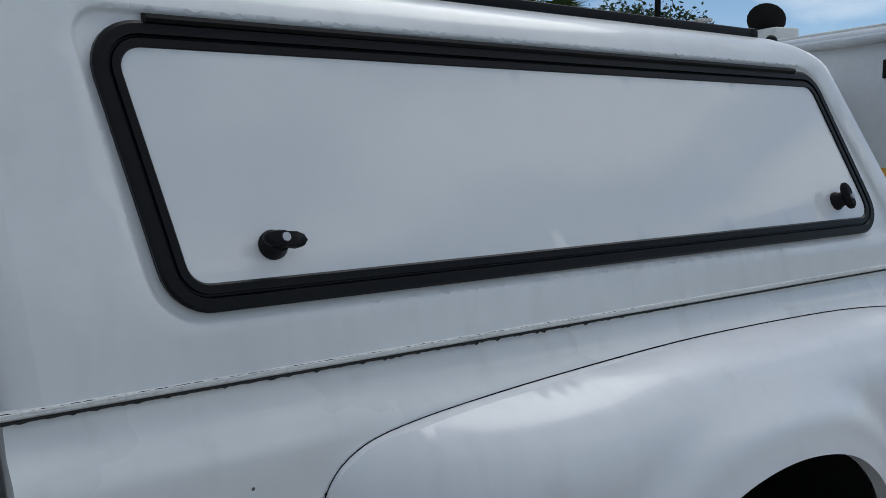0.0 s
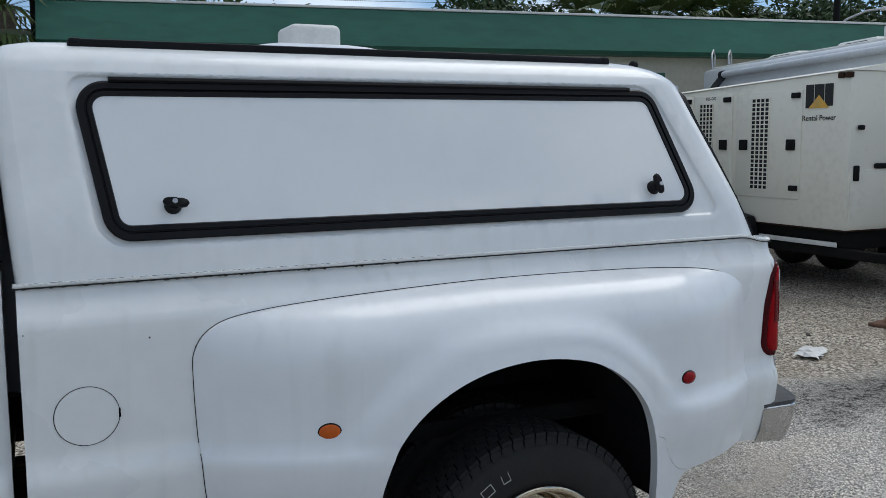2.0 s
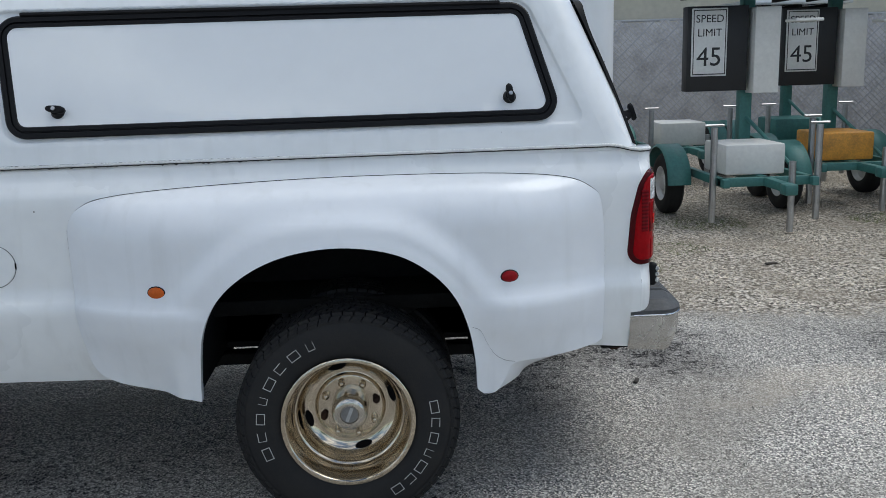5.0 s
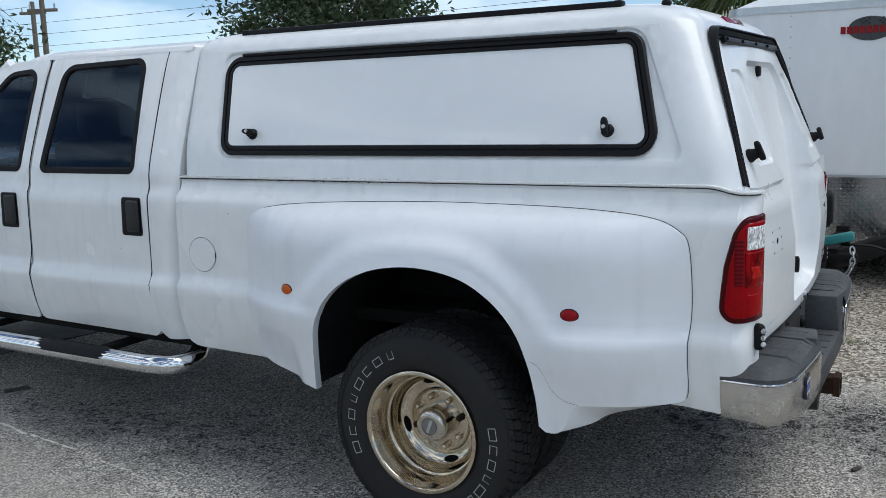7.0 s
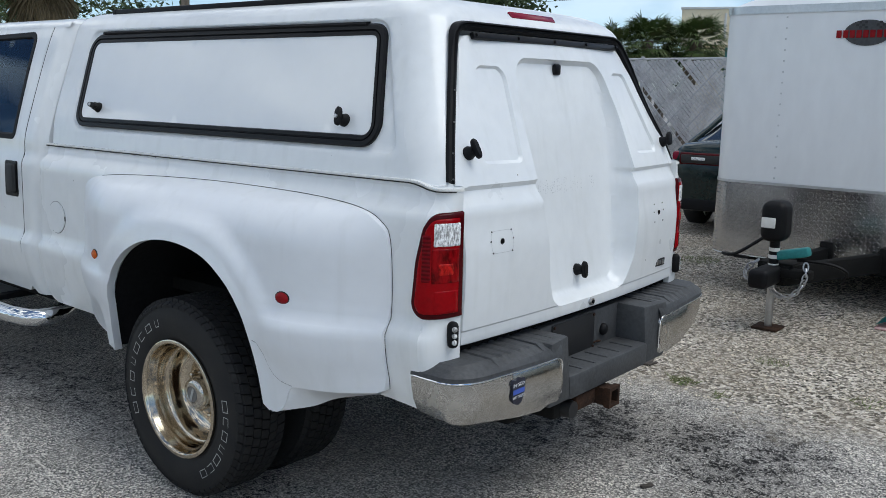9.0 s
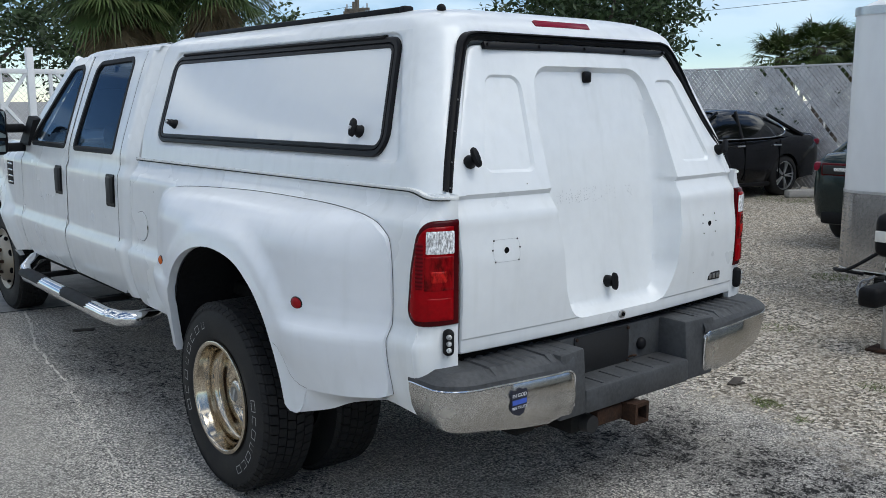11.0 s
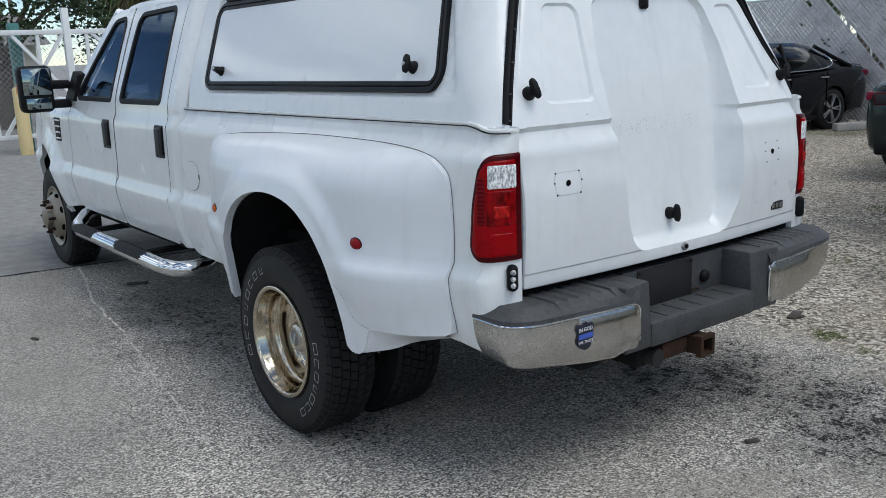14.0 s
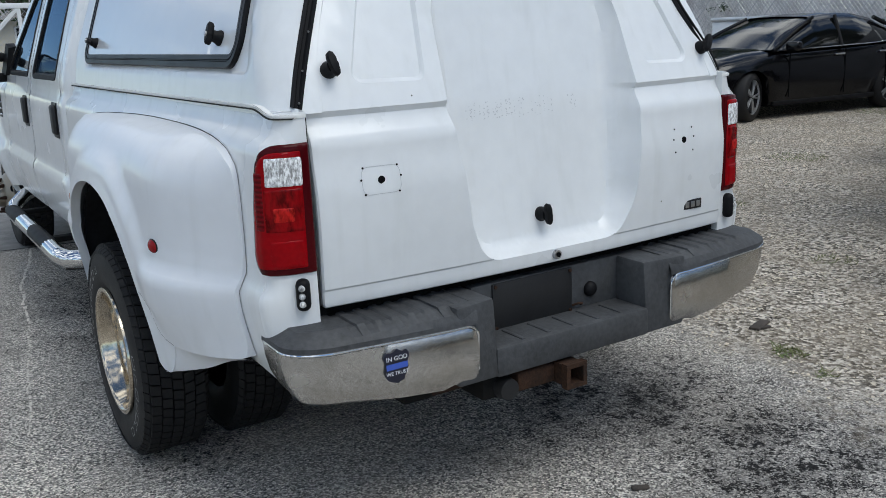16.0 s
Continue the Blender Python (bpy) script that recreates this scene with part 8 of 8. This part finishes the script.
# ================= parked saloon cars =================
def car_row(y, w, z0, zb, crown, n=7):
    """One half of a rounded section of a car body at y, from the sill up and over to the middle."""
    h = zb - z0
    pts = [(w * 0.82, z0), (w * 0.955, z0 + h * 0.10), (w * 0.992, z0 + h * 0.32), (w, z0 + h * 0.58), (w * 0.985, z0 + h * 0.80), (w * 0.945, z0 + h * 0.94), (w * 0.86, zb + crown * 0.25), (w * 0.60, zb + crown * 0.72), (w * 0.3, zb + crown * 0.95), (0, zb + crown)]
    return [(x, y, z) for x, z in pts]


def loft_half(rows):
    """A closed shell from half sections, mirrored in x."""
    full = [r + [(-x, y, z) for x, y, z in r[-2::-1]] for r in rows]
    n = len(full[0])
    V = [p for r in full for p in r]
    F = [(i * n + k, i * n + k + 1, (i + 1) * n + k + 1, (i + 1) * n + k) for i in range(len(full) - 1) for k in range(n - 1)]
    F += [tuple(range(n))[::-1], tuple((len(full) - 1) * n + k for k in range(n))]
    F += [(i * n + n - 1, i * n, (i + 1) * n, (i + 1) * n + n - 1) for i in range(len(full) - 1)]
    return V, F


def saloon(name, at, turn, paint, label, wheel_mat, wb=2.78, rear_lamps="side"):
    """A four-door car; local y runs from the nose (negative) to the tail."""
    car = thing(name, at, turn, label, "car")
    ny, ty = -2.42, 2.42
    st = [(-2.42, 0.66, 0.34, 0.56, 0.02), (-2.34, 0.80, 0.24, 0.66, 0.05), (-2.15, 0.88, 0.19, 0.74, 0.07), (-1.8, 0.915, 0.18, 0.82, 0.08), (-1.3, 0.925, 0.18, 0.89, 0.09), (-0.9, 0.93, 0.18, 0.93, 0.07), (-0.3, 0.93, 0.18, 0.945, 0.02), (0.4, 0.93, 0.18, 0.965, 0.02),
          (1.0, 0.93, 0.18, 0.985, 0.03), (1.5, 0.925, 0.19, 1.00, 0.06), (1.9, 0.905, 0.21, 1.01, 0.07), (2.2, 0.87, 0.25, 1.01, 0.06), (2.35, 0.82, 0.30, 0.98, 0.04), (2.42, 0.70, 0.36, 0.86, 0.02)]
    ys, ws, z0s, zbs, cs = (np.array(v) for v in zip(*st))
    dense = np.concatenate([np.linspace(-2.42, -2.0, 8), np.linspace(-1.9, 1.9, 40), np.linspace(2.0, 2.42, 9)])
    body = loft_half([car_row(y, *(float(np.interp(y, ys, v)) for v in (ws, z0s, zbs, cs))) for y in dense])
    # wheel openings: lift the sill verts above the wheels into arches
    V, F = body
    W = []
    for x, y, z in V:
        for wy in (-wb / 2 - 0.02, wb / 2 - 0.02):
            d = abs(y - wy)
            if d < 0.37 and z < 0.34 + math.sqrt(0.37 ** 2 - d * d) and abs(x) > 0.5:
                z = 0.34 + math.sqrt(0.37 ** 2 - d * d)
        W.append((x, y, z))
    mesh("body", W, F, paint, car, smooth=45)
    # glasshouse
    gs = [(-1.02, 0.76, 0.96, 0.975), (-0.55, 0.71, 0.96, 1.22), (-0.10, 0.66, 0.96, 1.395), (0.35, 0.645, 0.96, 1.43), (0.80, 0.64, 0.97, 1.415), (1.20, 0.63, 0.98, 1.34), (1.60, 0.65, 0.99, 1.18), (1.98, 0.68, 1.0, 1.05)]
    gy, gw, g0, g1 = (np.array(v) for v in zip(*gs))
    rows = []
    for y in np.linspace(-1.02, 1.98, 26):
        w, a, b = (float(np.interp(y, gy, v)) for v in (gw, g0, g1))
        wb_ = 0.90 - 0.10 * max(0.0, (y - 1.2) / 0.8)
        rows.append([(wb_ * 0.97, y, a), (w + (wb_ - w) * 0.55, y, a + (b - a) * 0.45), (w, y, a + (b - a) * 0.86), (w * 0.86, y, b - 0.012), (w * 0.45, y, b), (0, y, b + 0.006)])
    V, F = loft_half(rows)
    mesh("glasshouse", V, F, M_DARKPANE, car, "dark tinted glasshouse", 50)
    # roof skin and pillars a little proud of the glass
    V, F = [], []
    for y in np.linspace(-0.10, 1.22, 14):
        w, a, b = (float(np.interp(y, gy, v)) for v in (gw, g0, g1))
        V += [(x * 1.005, y, z + 0.008) for x, z in ((w * 1.0, a + (b - a) * 0.84), (w * 0.86, b - 0.008), (w * 0.45, b + 0.002), (0, b + 0.008), (-w * 0.45, b + 0.002), (-w * 0.86, b - 0.008), (-w * 1.0, a + (b - a) * 0.84))]
    F = [(7 * i + k, 7 * i + k + 1, 7 * i + 8 + k, 7 * i + 7 + k) for i in range(13) for k in range(6)]
    mesh("roof", V, F, paint, car, smooth=50)
    for s in (-1, 1):
        part("a_pillar", tube([(s * 0.87, -1.02, 0.955), (s * 0.745, -0.52, 1.20), (s * 0.655, -0.08, 1.385)], 0.028, 8), paint, car)
        part("c_pillar", tube([(s * 0.64, 1.18, 1.35), (s * 0.70, 1.55, 1.18), (s * 0.80, 1.92, 1.0)], 0.032, 8), paint, car)
        part("b_pillar", tube([(s * 0.885, 0.30, 0.96), (s * 0.655, 0.36, 1.40)], 0.025, 8), M_BLACK, car)
        part("window_trim", tube(smooth_line([(s * 0.905, -0.98, 0.955), (s * 0.908, 0.2, 0.972), (s * 0.898, 1.10, 0.995), (s * 0.82, 1.42, 1.08), (s * 0.70, 1.36, 1.22)], 6), 0.010, 6), M_CHROME, car)
        for y in (0.12, 1.02):
            part("door_handle", box((min(s * 0.90, s * 0.945), y, 0.845), (max(s * 0.90, s * 0.945), y + 0.19, 0.875), 0.010), M_CHROME, car)
        mr = part("door_mirror", box((s * 0.99 - 0.11, -0.82, 0.94), (s * 0.99 + 0.11, -0.68, 1.08), 0.045, seg=3), paint, car)
        for y in (-0.75, 0.33, 1.18):
            part("door_gap", box((min(s * 0.915, s * 0.934), y, 0.30), (max(s * 0.915, s * 0.934), y + 0.006, 0.95)), M_GAP, car, smooth=0)
        part("head_lamp", box((s * 0.66 - 0.16, -2.36, 0.60), (s * 0.66 + 0.17, -2.10, 0.70), 0.04, pose(0, 0, 0, 0, 0, 0)), M_CLEAR, car)
        part("side_lamp", box((s * 0.70 - 0.19, 2.10, 0.83), (s * 0.70 + 0.145, 2.36, 0.94), 0.04), M_BRAKE, car, "red tail lamp")
        for wy, tr in ((-wb / 2 - 0.02, 90 + (24 if name.startswith("black") else 0)), (wb / 2 - 0.02, 90)):
            small_wheel("wheel", car, (s * 0.80, wy, 0.34), 0.34, 0.225, wheel_mat, tr, spokes=5, hub=0.70)
        part("rocker", box((s * 0.88 - 0.03, -1.0, 0.19), (s * 0.88 + 0.03, 1.0, 0.26), 0.02), M_BLACK, car)
    if rear_lamps == "full":
        part("lamp_bar", box((-0.73, 2.36, 0.79), (0.73, 2.428, 0.935), 0.035, seg=3), M_REDDARK, car, "full-width red tail lamp")
        part("lamp_inner", box((-0.70, 2.42, 0.815), (0.70, 2.436, 0.91), 0.02), M_PADDARK, car)
        bm = bmesh.new()
        for k in range(7):
            add_box(bm, (-0.62 + 0.058 * k, 2.436, 0.70), (-0.58 + 0.058 * k, 2.442, 0.735))
        part("badge_bar", bm, M_STEEL, car, "plain bars of the badge", smooth=0)
        part("reversing_lamp", box((0.42, 2.43, 0.85), (0.58, 2.442, 0.885), 0.008), M_CLEAR, car)
    part("plate_bar", box((-0.24, 2.405, 0.58), (0.24, 2.43, 0.69), 0.006), M_CABINET, car)
    part("rear_diffuser", box((-0.70, 2.30, 0.28), (0.70, 2.43, 0.42), 0.03), M_BLACK, car)
    part("cabin", box((-0.62, -0.6, 0.30), (0.62, 1.4, 0.90), 0.05), M_SEAT, car)
    for x in (-0.36, 0.36):
        for y in (0.0, 0.95):
            part("seat", box((x - 0.23, y, 0.85), (x + 0.23, y + 0.16, 1.22), 0.06, seg=3), M_SEAT, car)
    return car


saloon("black_car", (-5.76, 10.2, 0), -7.5, M_BLACKPAINT, "glossy black saloon car parked by the fence", M_ALU)
saloon("green_car", (-0.98, 9.09, 0), 184, M_DARKGREEN, "very dark green saloon car with a full-width tail lamp", M_ALU, 2.9, "full")
# low white box trailer behind the black car
wt = thing("box_trailer", (-7.1, 11.65, 0), 38, "low white covered trailer beside the fence", "trailer")
part("body", box((-0.95, 0.0, 0.45), (0.95, 1.25, 1.36), 0.04), M_TRAILER, wt)
part("top_rail", box((-0.98, -0.03, 1.35), (0.98, 1.28, 1.42), 0.01), M_ALU, wt)
part("marker", box((-0.2, -0.02, 1.22), (-0.1, 0.01, 1.29), 0.008), M_REDMARK, wt)
for s in (-1, 1):
    small_wheel("wheel", wt, (s * 0.80, 0.65, 0.33), 0.33, 0.2, M_STEEL, 90)
# kerb stop
kb = tagged(part("wheel_stop", box((-0.9, -0.08, 0.0), (0.9, 0.08, 0.13), 0.03), M_CONCRETE), "pale concrete wheel stop on the gravel", "wheel stop")
kb.matrix_world = pose(-4.05, 11.95, 0, 0, 0, 62)

# ================= gate, bollard, house to the west =================
gate = thing("sliding_gate", (-14.45, 0, 0), 0, "white steel sliding gate with diagonal braces", "gate")
for y in (2.27, 3.9, -1.0):
    part("post", box((-0.06, y - 0.06, 0), (0.06, y + 0.06, 2.55), 0.008), M_GATE, gate)
part("top_rail", box((-0.04, -3.0, 2.08), (0.04, 5.2, 2.17), 0.008), M_GATE, gate)
part("bottom_rail", box((-0.04, -3.0, 0.25), (0.04, 5.2, 0.33), 0.008), M_GATE, gate)
for a, b in (((1.0, 0.3), (2.2, 2.1)), ((2.7, 2.1), (4.0, 0.9)), ((1.3, 2.1), (2.2, 1.0)), ((-0.9, 0.3), (0.9, 2.1))):
    A, B = Vector((0, *a)), Vector((0, *b))
    part("brace", tube([A, B], 0.04, 4), M_GATE, gate)
for y in (1.75, 2.62, 3.1, 0.9, 0.0):
    part("upright", box((-0.03, y - 0.03, 0.3), (0.03, y + 0.03, 2.1)), M_GATE, gate, smooth=0)
V, F = [], []
for k in range(90):
    for s in (-1, 1):
        y = -3.0 + 0.1 * k
        z0, z1 = 0.33, 2.08
        b = len(V)
        y1 = y + s * (z1 - z0)
        if not -3.0 <= y1 <= 5.2:
            continue
        V += [(-0.05, y, z0), (-0.05, y + 0.008, z0), (-0.05, y1 + 0.008, z1), (-0.05, y1, z1)]
        F.append((b, b + 1, b + 2, b + 3))
tagged(mesh("woven_wire", V, F, M_WIRE, gate, smooth=0), kind="stuff")
bo = thing("bollard", (-14.0, 1.22, 0), 0, "chipped yellow steel bollard with rust marks", "bollard")
part("pipe", tube([(0, 0, 0), (0, 0, 1.14), (0, 0, 1.18)], [0.115, 0.115, 0.09], 18), M_BOLLARD, bo)
dp = thing("gate_post", (-14.7, 1.42, 0), 0, "dark steel gate post beside the bollard", "post")
part("post", box((-0.09, -0.09, 0), (0.09, 0.09, 2.3), 0.01), M_TEAL, dp)
house = thing("house", (-31.5, 1.0, 0), 0, "small cream house with a grey roof and white windows", "house")
part("wall", box((-3.0, -5.0, 0), (2.4, 4.4, 2.2)), M_CREAM, house, smooth=0)
bm = bmesh.new()
vs = [bm.verts.new(p) for p in ((-3.4, -5.4, 2.2), (2.8, -5.4, 2.2), (2.8, 4.8, 2.2), (-3.4, 4.8, 2.2), (-0.3, -5.4, 3.3), (-0.3, 4.8, 3.3))]
for q in ((0, 1, 4), (1, 2, 5, 4), (2, 3, 5), (3, 0, 4, 5), (0, 3, 2, 1)):
    bm.faces.new([vs[i] for i in q])
part("roof", bm, M_ROOF, house, smooth=0)
for y in (2.3, 3.6, -1.5):
    w = part("window", box((2.40, y - 0.4, 1.0), (2.46, y + 0.4, 2.0), 0.01), M_TRIMWHITE, house)
    part("pane", box((2.45, y - 0.34, 1.06), (2.47, y + 0.34, 1.94)), M_CARGLASS, w, smooth=0)
    part("sash_bar", box((2.46, y - 0.34, 1.47), (2.485, y + 0.34, 1.53)), M_TRIMWHITE, w, smooth=0)

# ================= small things on the ground =================
mt = thing("folded_mat", (1.50, 3.95, 0), 0, "folded teal vinyl mat with red and white edges on the gravel", "mat")
bm = bmesh.new()
rows = []
for i, x in enumerate(np.linspace(-0.10, 0.42, 10)):
    lift = 0.045 + 0.035 * math.sin(i * 0.6) * (1 - i / 14)
    rows.append([bm.verts.new((x, y, lift + 0.01 * math.sin(3 * y + i))) for y in np.linspace(-0.36, 0.30, 8)])
for a, b in zip(rows, rows[1:]):
    for k in range(7):
        bm.faces.new((a[k], b[k], b[k + 1], a[k + 1]))
bmesh.ops.solidify(bm, geom=bm.faces[:], thickness=0.014)
part("top_layer", bm, M_MAT, mt)
part("lower_layer", box((-0.10, -0.38, 0.004), (0.40, 0.31, 0.022), 0.008), M_MATEDGE, mt)
for i, (x, y, s_, tn) in enumerate(((0.58, 1.77, 0.075, 108), (1.38, 0.165, 0.030, 65), (0.62, 1.76, 0.03, 80), (-3.03, -0.70, 0.07, 60), (-2.16, -1.61, 0.03, 20), (3.1, 2.6, 0.05, 12), (4.6, 2.2, 0.05, 50))):
    db = thing("debris", (x, y, 0), tn, "flat dark scrap of debris lying on the ground", "debris", "scraps on the ground")
    part("scrap", box((-s_, -s_ * 0.35, 0.001), (s_, s_ * 0.35, 0.014), 0.005), M_DEBRIS, db)
pl = thing("crumpled_bag", (4.07, 1.66, 0), 30, "crumpled pale plastic bag lying on the gravel", "bag")
r_ = random.Random(9)
bm = bmesh.new()
rows = [[bm.verts.new((x + r_.uniform(-0.02, 0.02), y + r_.uniform(-0.02, 0.02), 0.012 + r_.uniform(0, 0.035))) for y in np.linspace(-0.10, 0.10, 6)] for x in np.linspace(-0.2, 0.2, 9)]
for a, b in zip(rows, rows[1:]):
    for k in range(5):
        bm.faces.new((a[k], b[k], b[k + 1], a[k + 1]))
part("film", bm, M_TRIMWHITE, pl, smooth=0)


def tuft(x, y, r, count, seed, flat=0.5):
    t = thing("weed", (x, y, 0), 0, "low patch of green weeds growing through the gravel", "weed", "weeds on the gravel")
    q = random.Random(seed)
    V, F = [], []
    for _ in range(count):
        a, d = q.uniform(0, 6.283), r * math.sqrt(q.random())
        px, py = d * math.cos(a), d * math.sin(a)
        h, b_ = q.uniform(0.006, 0.032) * flat * 2, q.uniform(0, 6.283)
        wv = Vector((math.cos(b_), math.sin(b_), 0)) * 0.004
        tip = Vector((px + q.gauss(0, 0.035), py + q.gauss(0, 0.035), h))
        k = len(V)
        V += [Vector((px, py, 0)) - wv, Vector((px, py, 0)) + wv, tip]
        F.append((k, k + 1, k + 2))
    tagged(mesh("foliage", V, F, M_WEED, t, smooth=0), kind="stuff")


for i, (x, y, r, c) in enumerate(((0.08, 3.1, 0.14, 90), (0.90, 1.57, 0.075, 120), (1.16, 1.47, 0.05, 22), (2.05, 2.75, 0.30, 240), (2.6, 3.3, 0.28, 200), (-4.3, 11.0, 0.6, 700), (2.3, 4.6, 0.5, 600), (3.2, 4.4, 0.4, 500), (-0.6, 5.2, 0.2, 200), (-1.5, 4.0, 0.15, 150), (1.15, 2.3, 0.10, 50), (4.9, 4.3, 0.3, 300), (-2.6, 6.4, 0.3, 250), (1.8, 1.9, 0.10, 50))):
    tuft(x, y, r, c, 200 + i)

# loose shell and stones on the gravel, in uneven drifts
STONE = material("shell_stone", (0.58, 0.515, 0.42), rough=0.85, vary=0.25, scale=3, second=(0.36, 0.31, 0.245), spots=0.44)
q = random.Random(31)
V, F = [], []
octa = [Vector(p) for p in ((1, 0, 0), (0, 1, 0), (-1, 0, 0), (0, -1, 0), (0, 0, 0.7), (0, 0, -0.5))]
octf = ((0, 1, 4), (1, 2, 4), (2, 3, 4), (3, 0, 4), (1, 0, 5), (2, 1, 5), (3, 2, 5), (0, 3, 5))
made = 0
while made < 46000:
    x, y = q.uniform(-6.5, 7.5), 1.0 + 9.5 * q.random() ** 1.7
    if noise.noise(Vector((x * 0.8, y * 0.8, 4.0))) < -0.25 and q.random() < 0.7:
        continue
    if y < 1.9 and q.random() > (y - 1.15) * 0.9:
        continue
    s_ = q.uniform(0.004, 0.010) * (1.7 if q.random() < 0.05 else 1.0)
    rot = Euler((q.uniform(-0.4, 0.4), q.uniform(-0.4, 0.4), q.uniform(0, 6.28))).to_matrix()
    sc = Vector((q.uniform(0.7, 1.4), q.uniform(0.7, 1.2), q.uniform(0.65, 1.0))) * s_
    b = len(V)
    for o in octa:
        p = rot @ Vector((o.x * sc.x, o.y * sc.y, o.z * sc.z))
        V.append((x + p.x, y + p.y, 0.002 + s_ * 0.25 + p.z))
    F += [(b + i, b + j, b + k) for i, j, k in octf]
    made += 1
tagged(mesh("gravel_stones", V, F, STONE, None, "loose pale shell and limestone gravel", 80), category="gravel", kind="stuff")
# pale crack with filler across the asphalt
M_CRACK = material("crack_filler", (0.66, 0.63, 0.57), rough=0.95, vary=0.3, scale=30)
path = smooth_line([(-3.92, -0.85), (-3.4, -0.95), (-2.91, -1.06), (-2.66, -1.10), (-1.79, -1.20), (-1.46, -1.25), (-1.04, -1.32), (-0.44, -1.41), (-0.12, -1.46)], 30)
V, F = [], []
q = random.Random(3)
sway = 0.0
for i, (x, y) in enumerate(path):
    fade = min(1.0, (len(path) - i) / (0.45 * len(path)))
    w = q.uniform(0.002, 0.0115) * (0.3 + 0.7 * fade)
    sway = sway * 0.8 + q.uniform(-0.006, 0.006)
    V += [(x, y + sway - w, 0.004), (x, y + sway + w, 0.004)]
F = [(2 * i, 2 * i + 2, 2 * i + 3, 2 * i + 1) for i in range(len(path) - 1) if q.random() > 0.45 * i / len(path)]
tagged(mesh("pavement_crack", V, F, M_CRACK, None, "pale filled crack in the asphalt", 0), kind="structure")

# dark open joint where the concrete apron meets the asphalt
V, F = [], []
q = random.Random(8)
ys = np.linspace(-7.0, 0.9, 80)
for y in ys:
    x, w = -3.80 + 0.19 * y + q.uniform(-0.008, 0.008), q.uniform(0.006, 0.022)
    V += [(x - w, y, 0.0035), (x + w, y, 0.0035)]
F = [(2 * i, 2 * i + 1, 2 * i + 3, 2 * i + 2) for i in range(len(ys) - 1)]
tagged(mesh("pavement_joint", V, F, M_GRIME, None, "dark open joint between concrete and asphalt", 0), kind="structure")
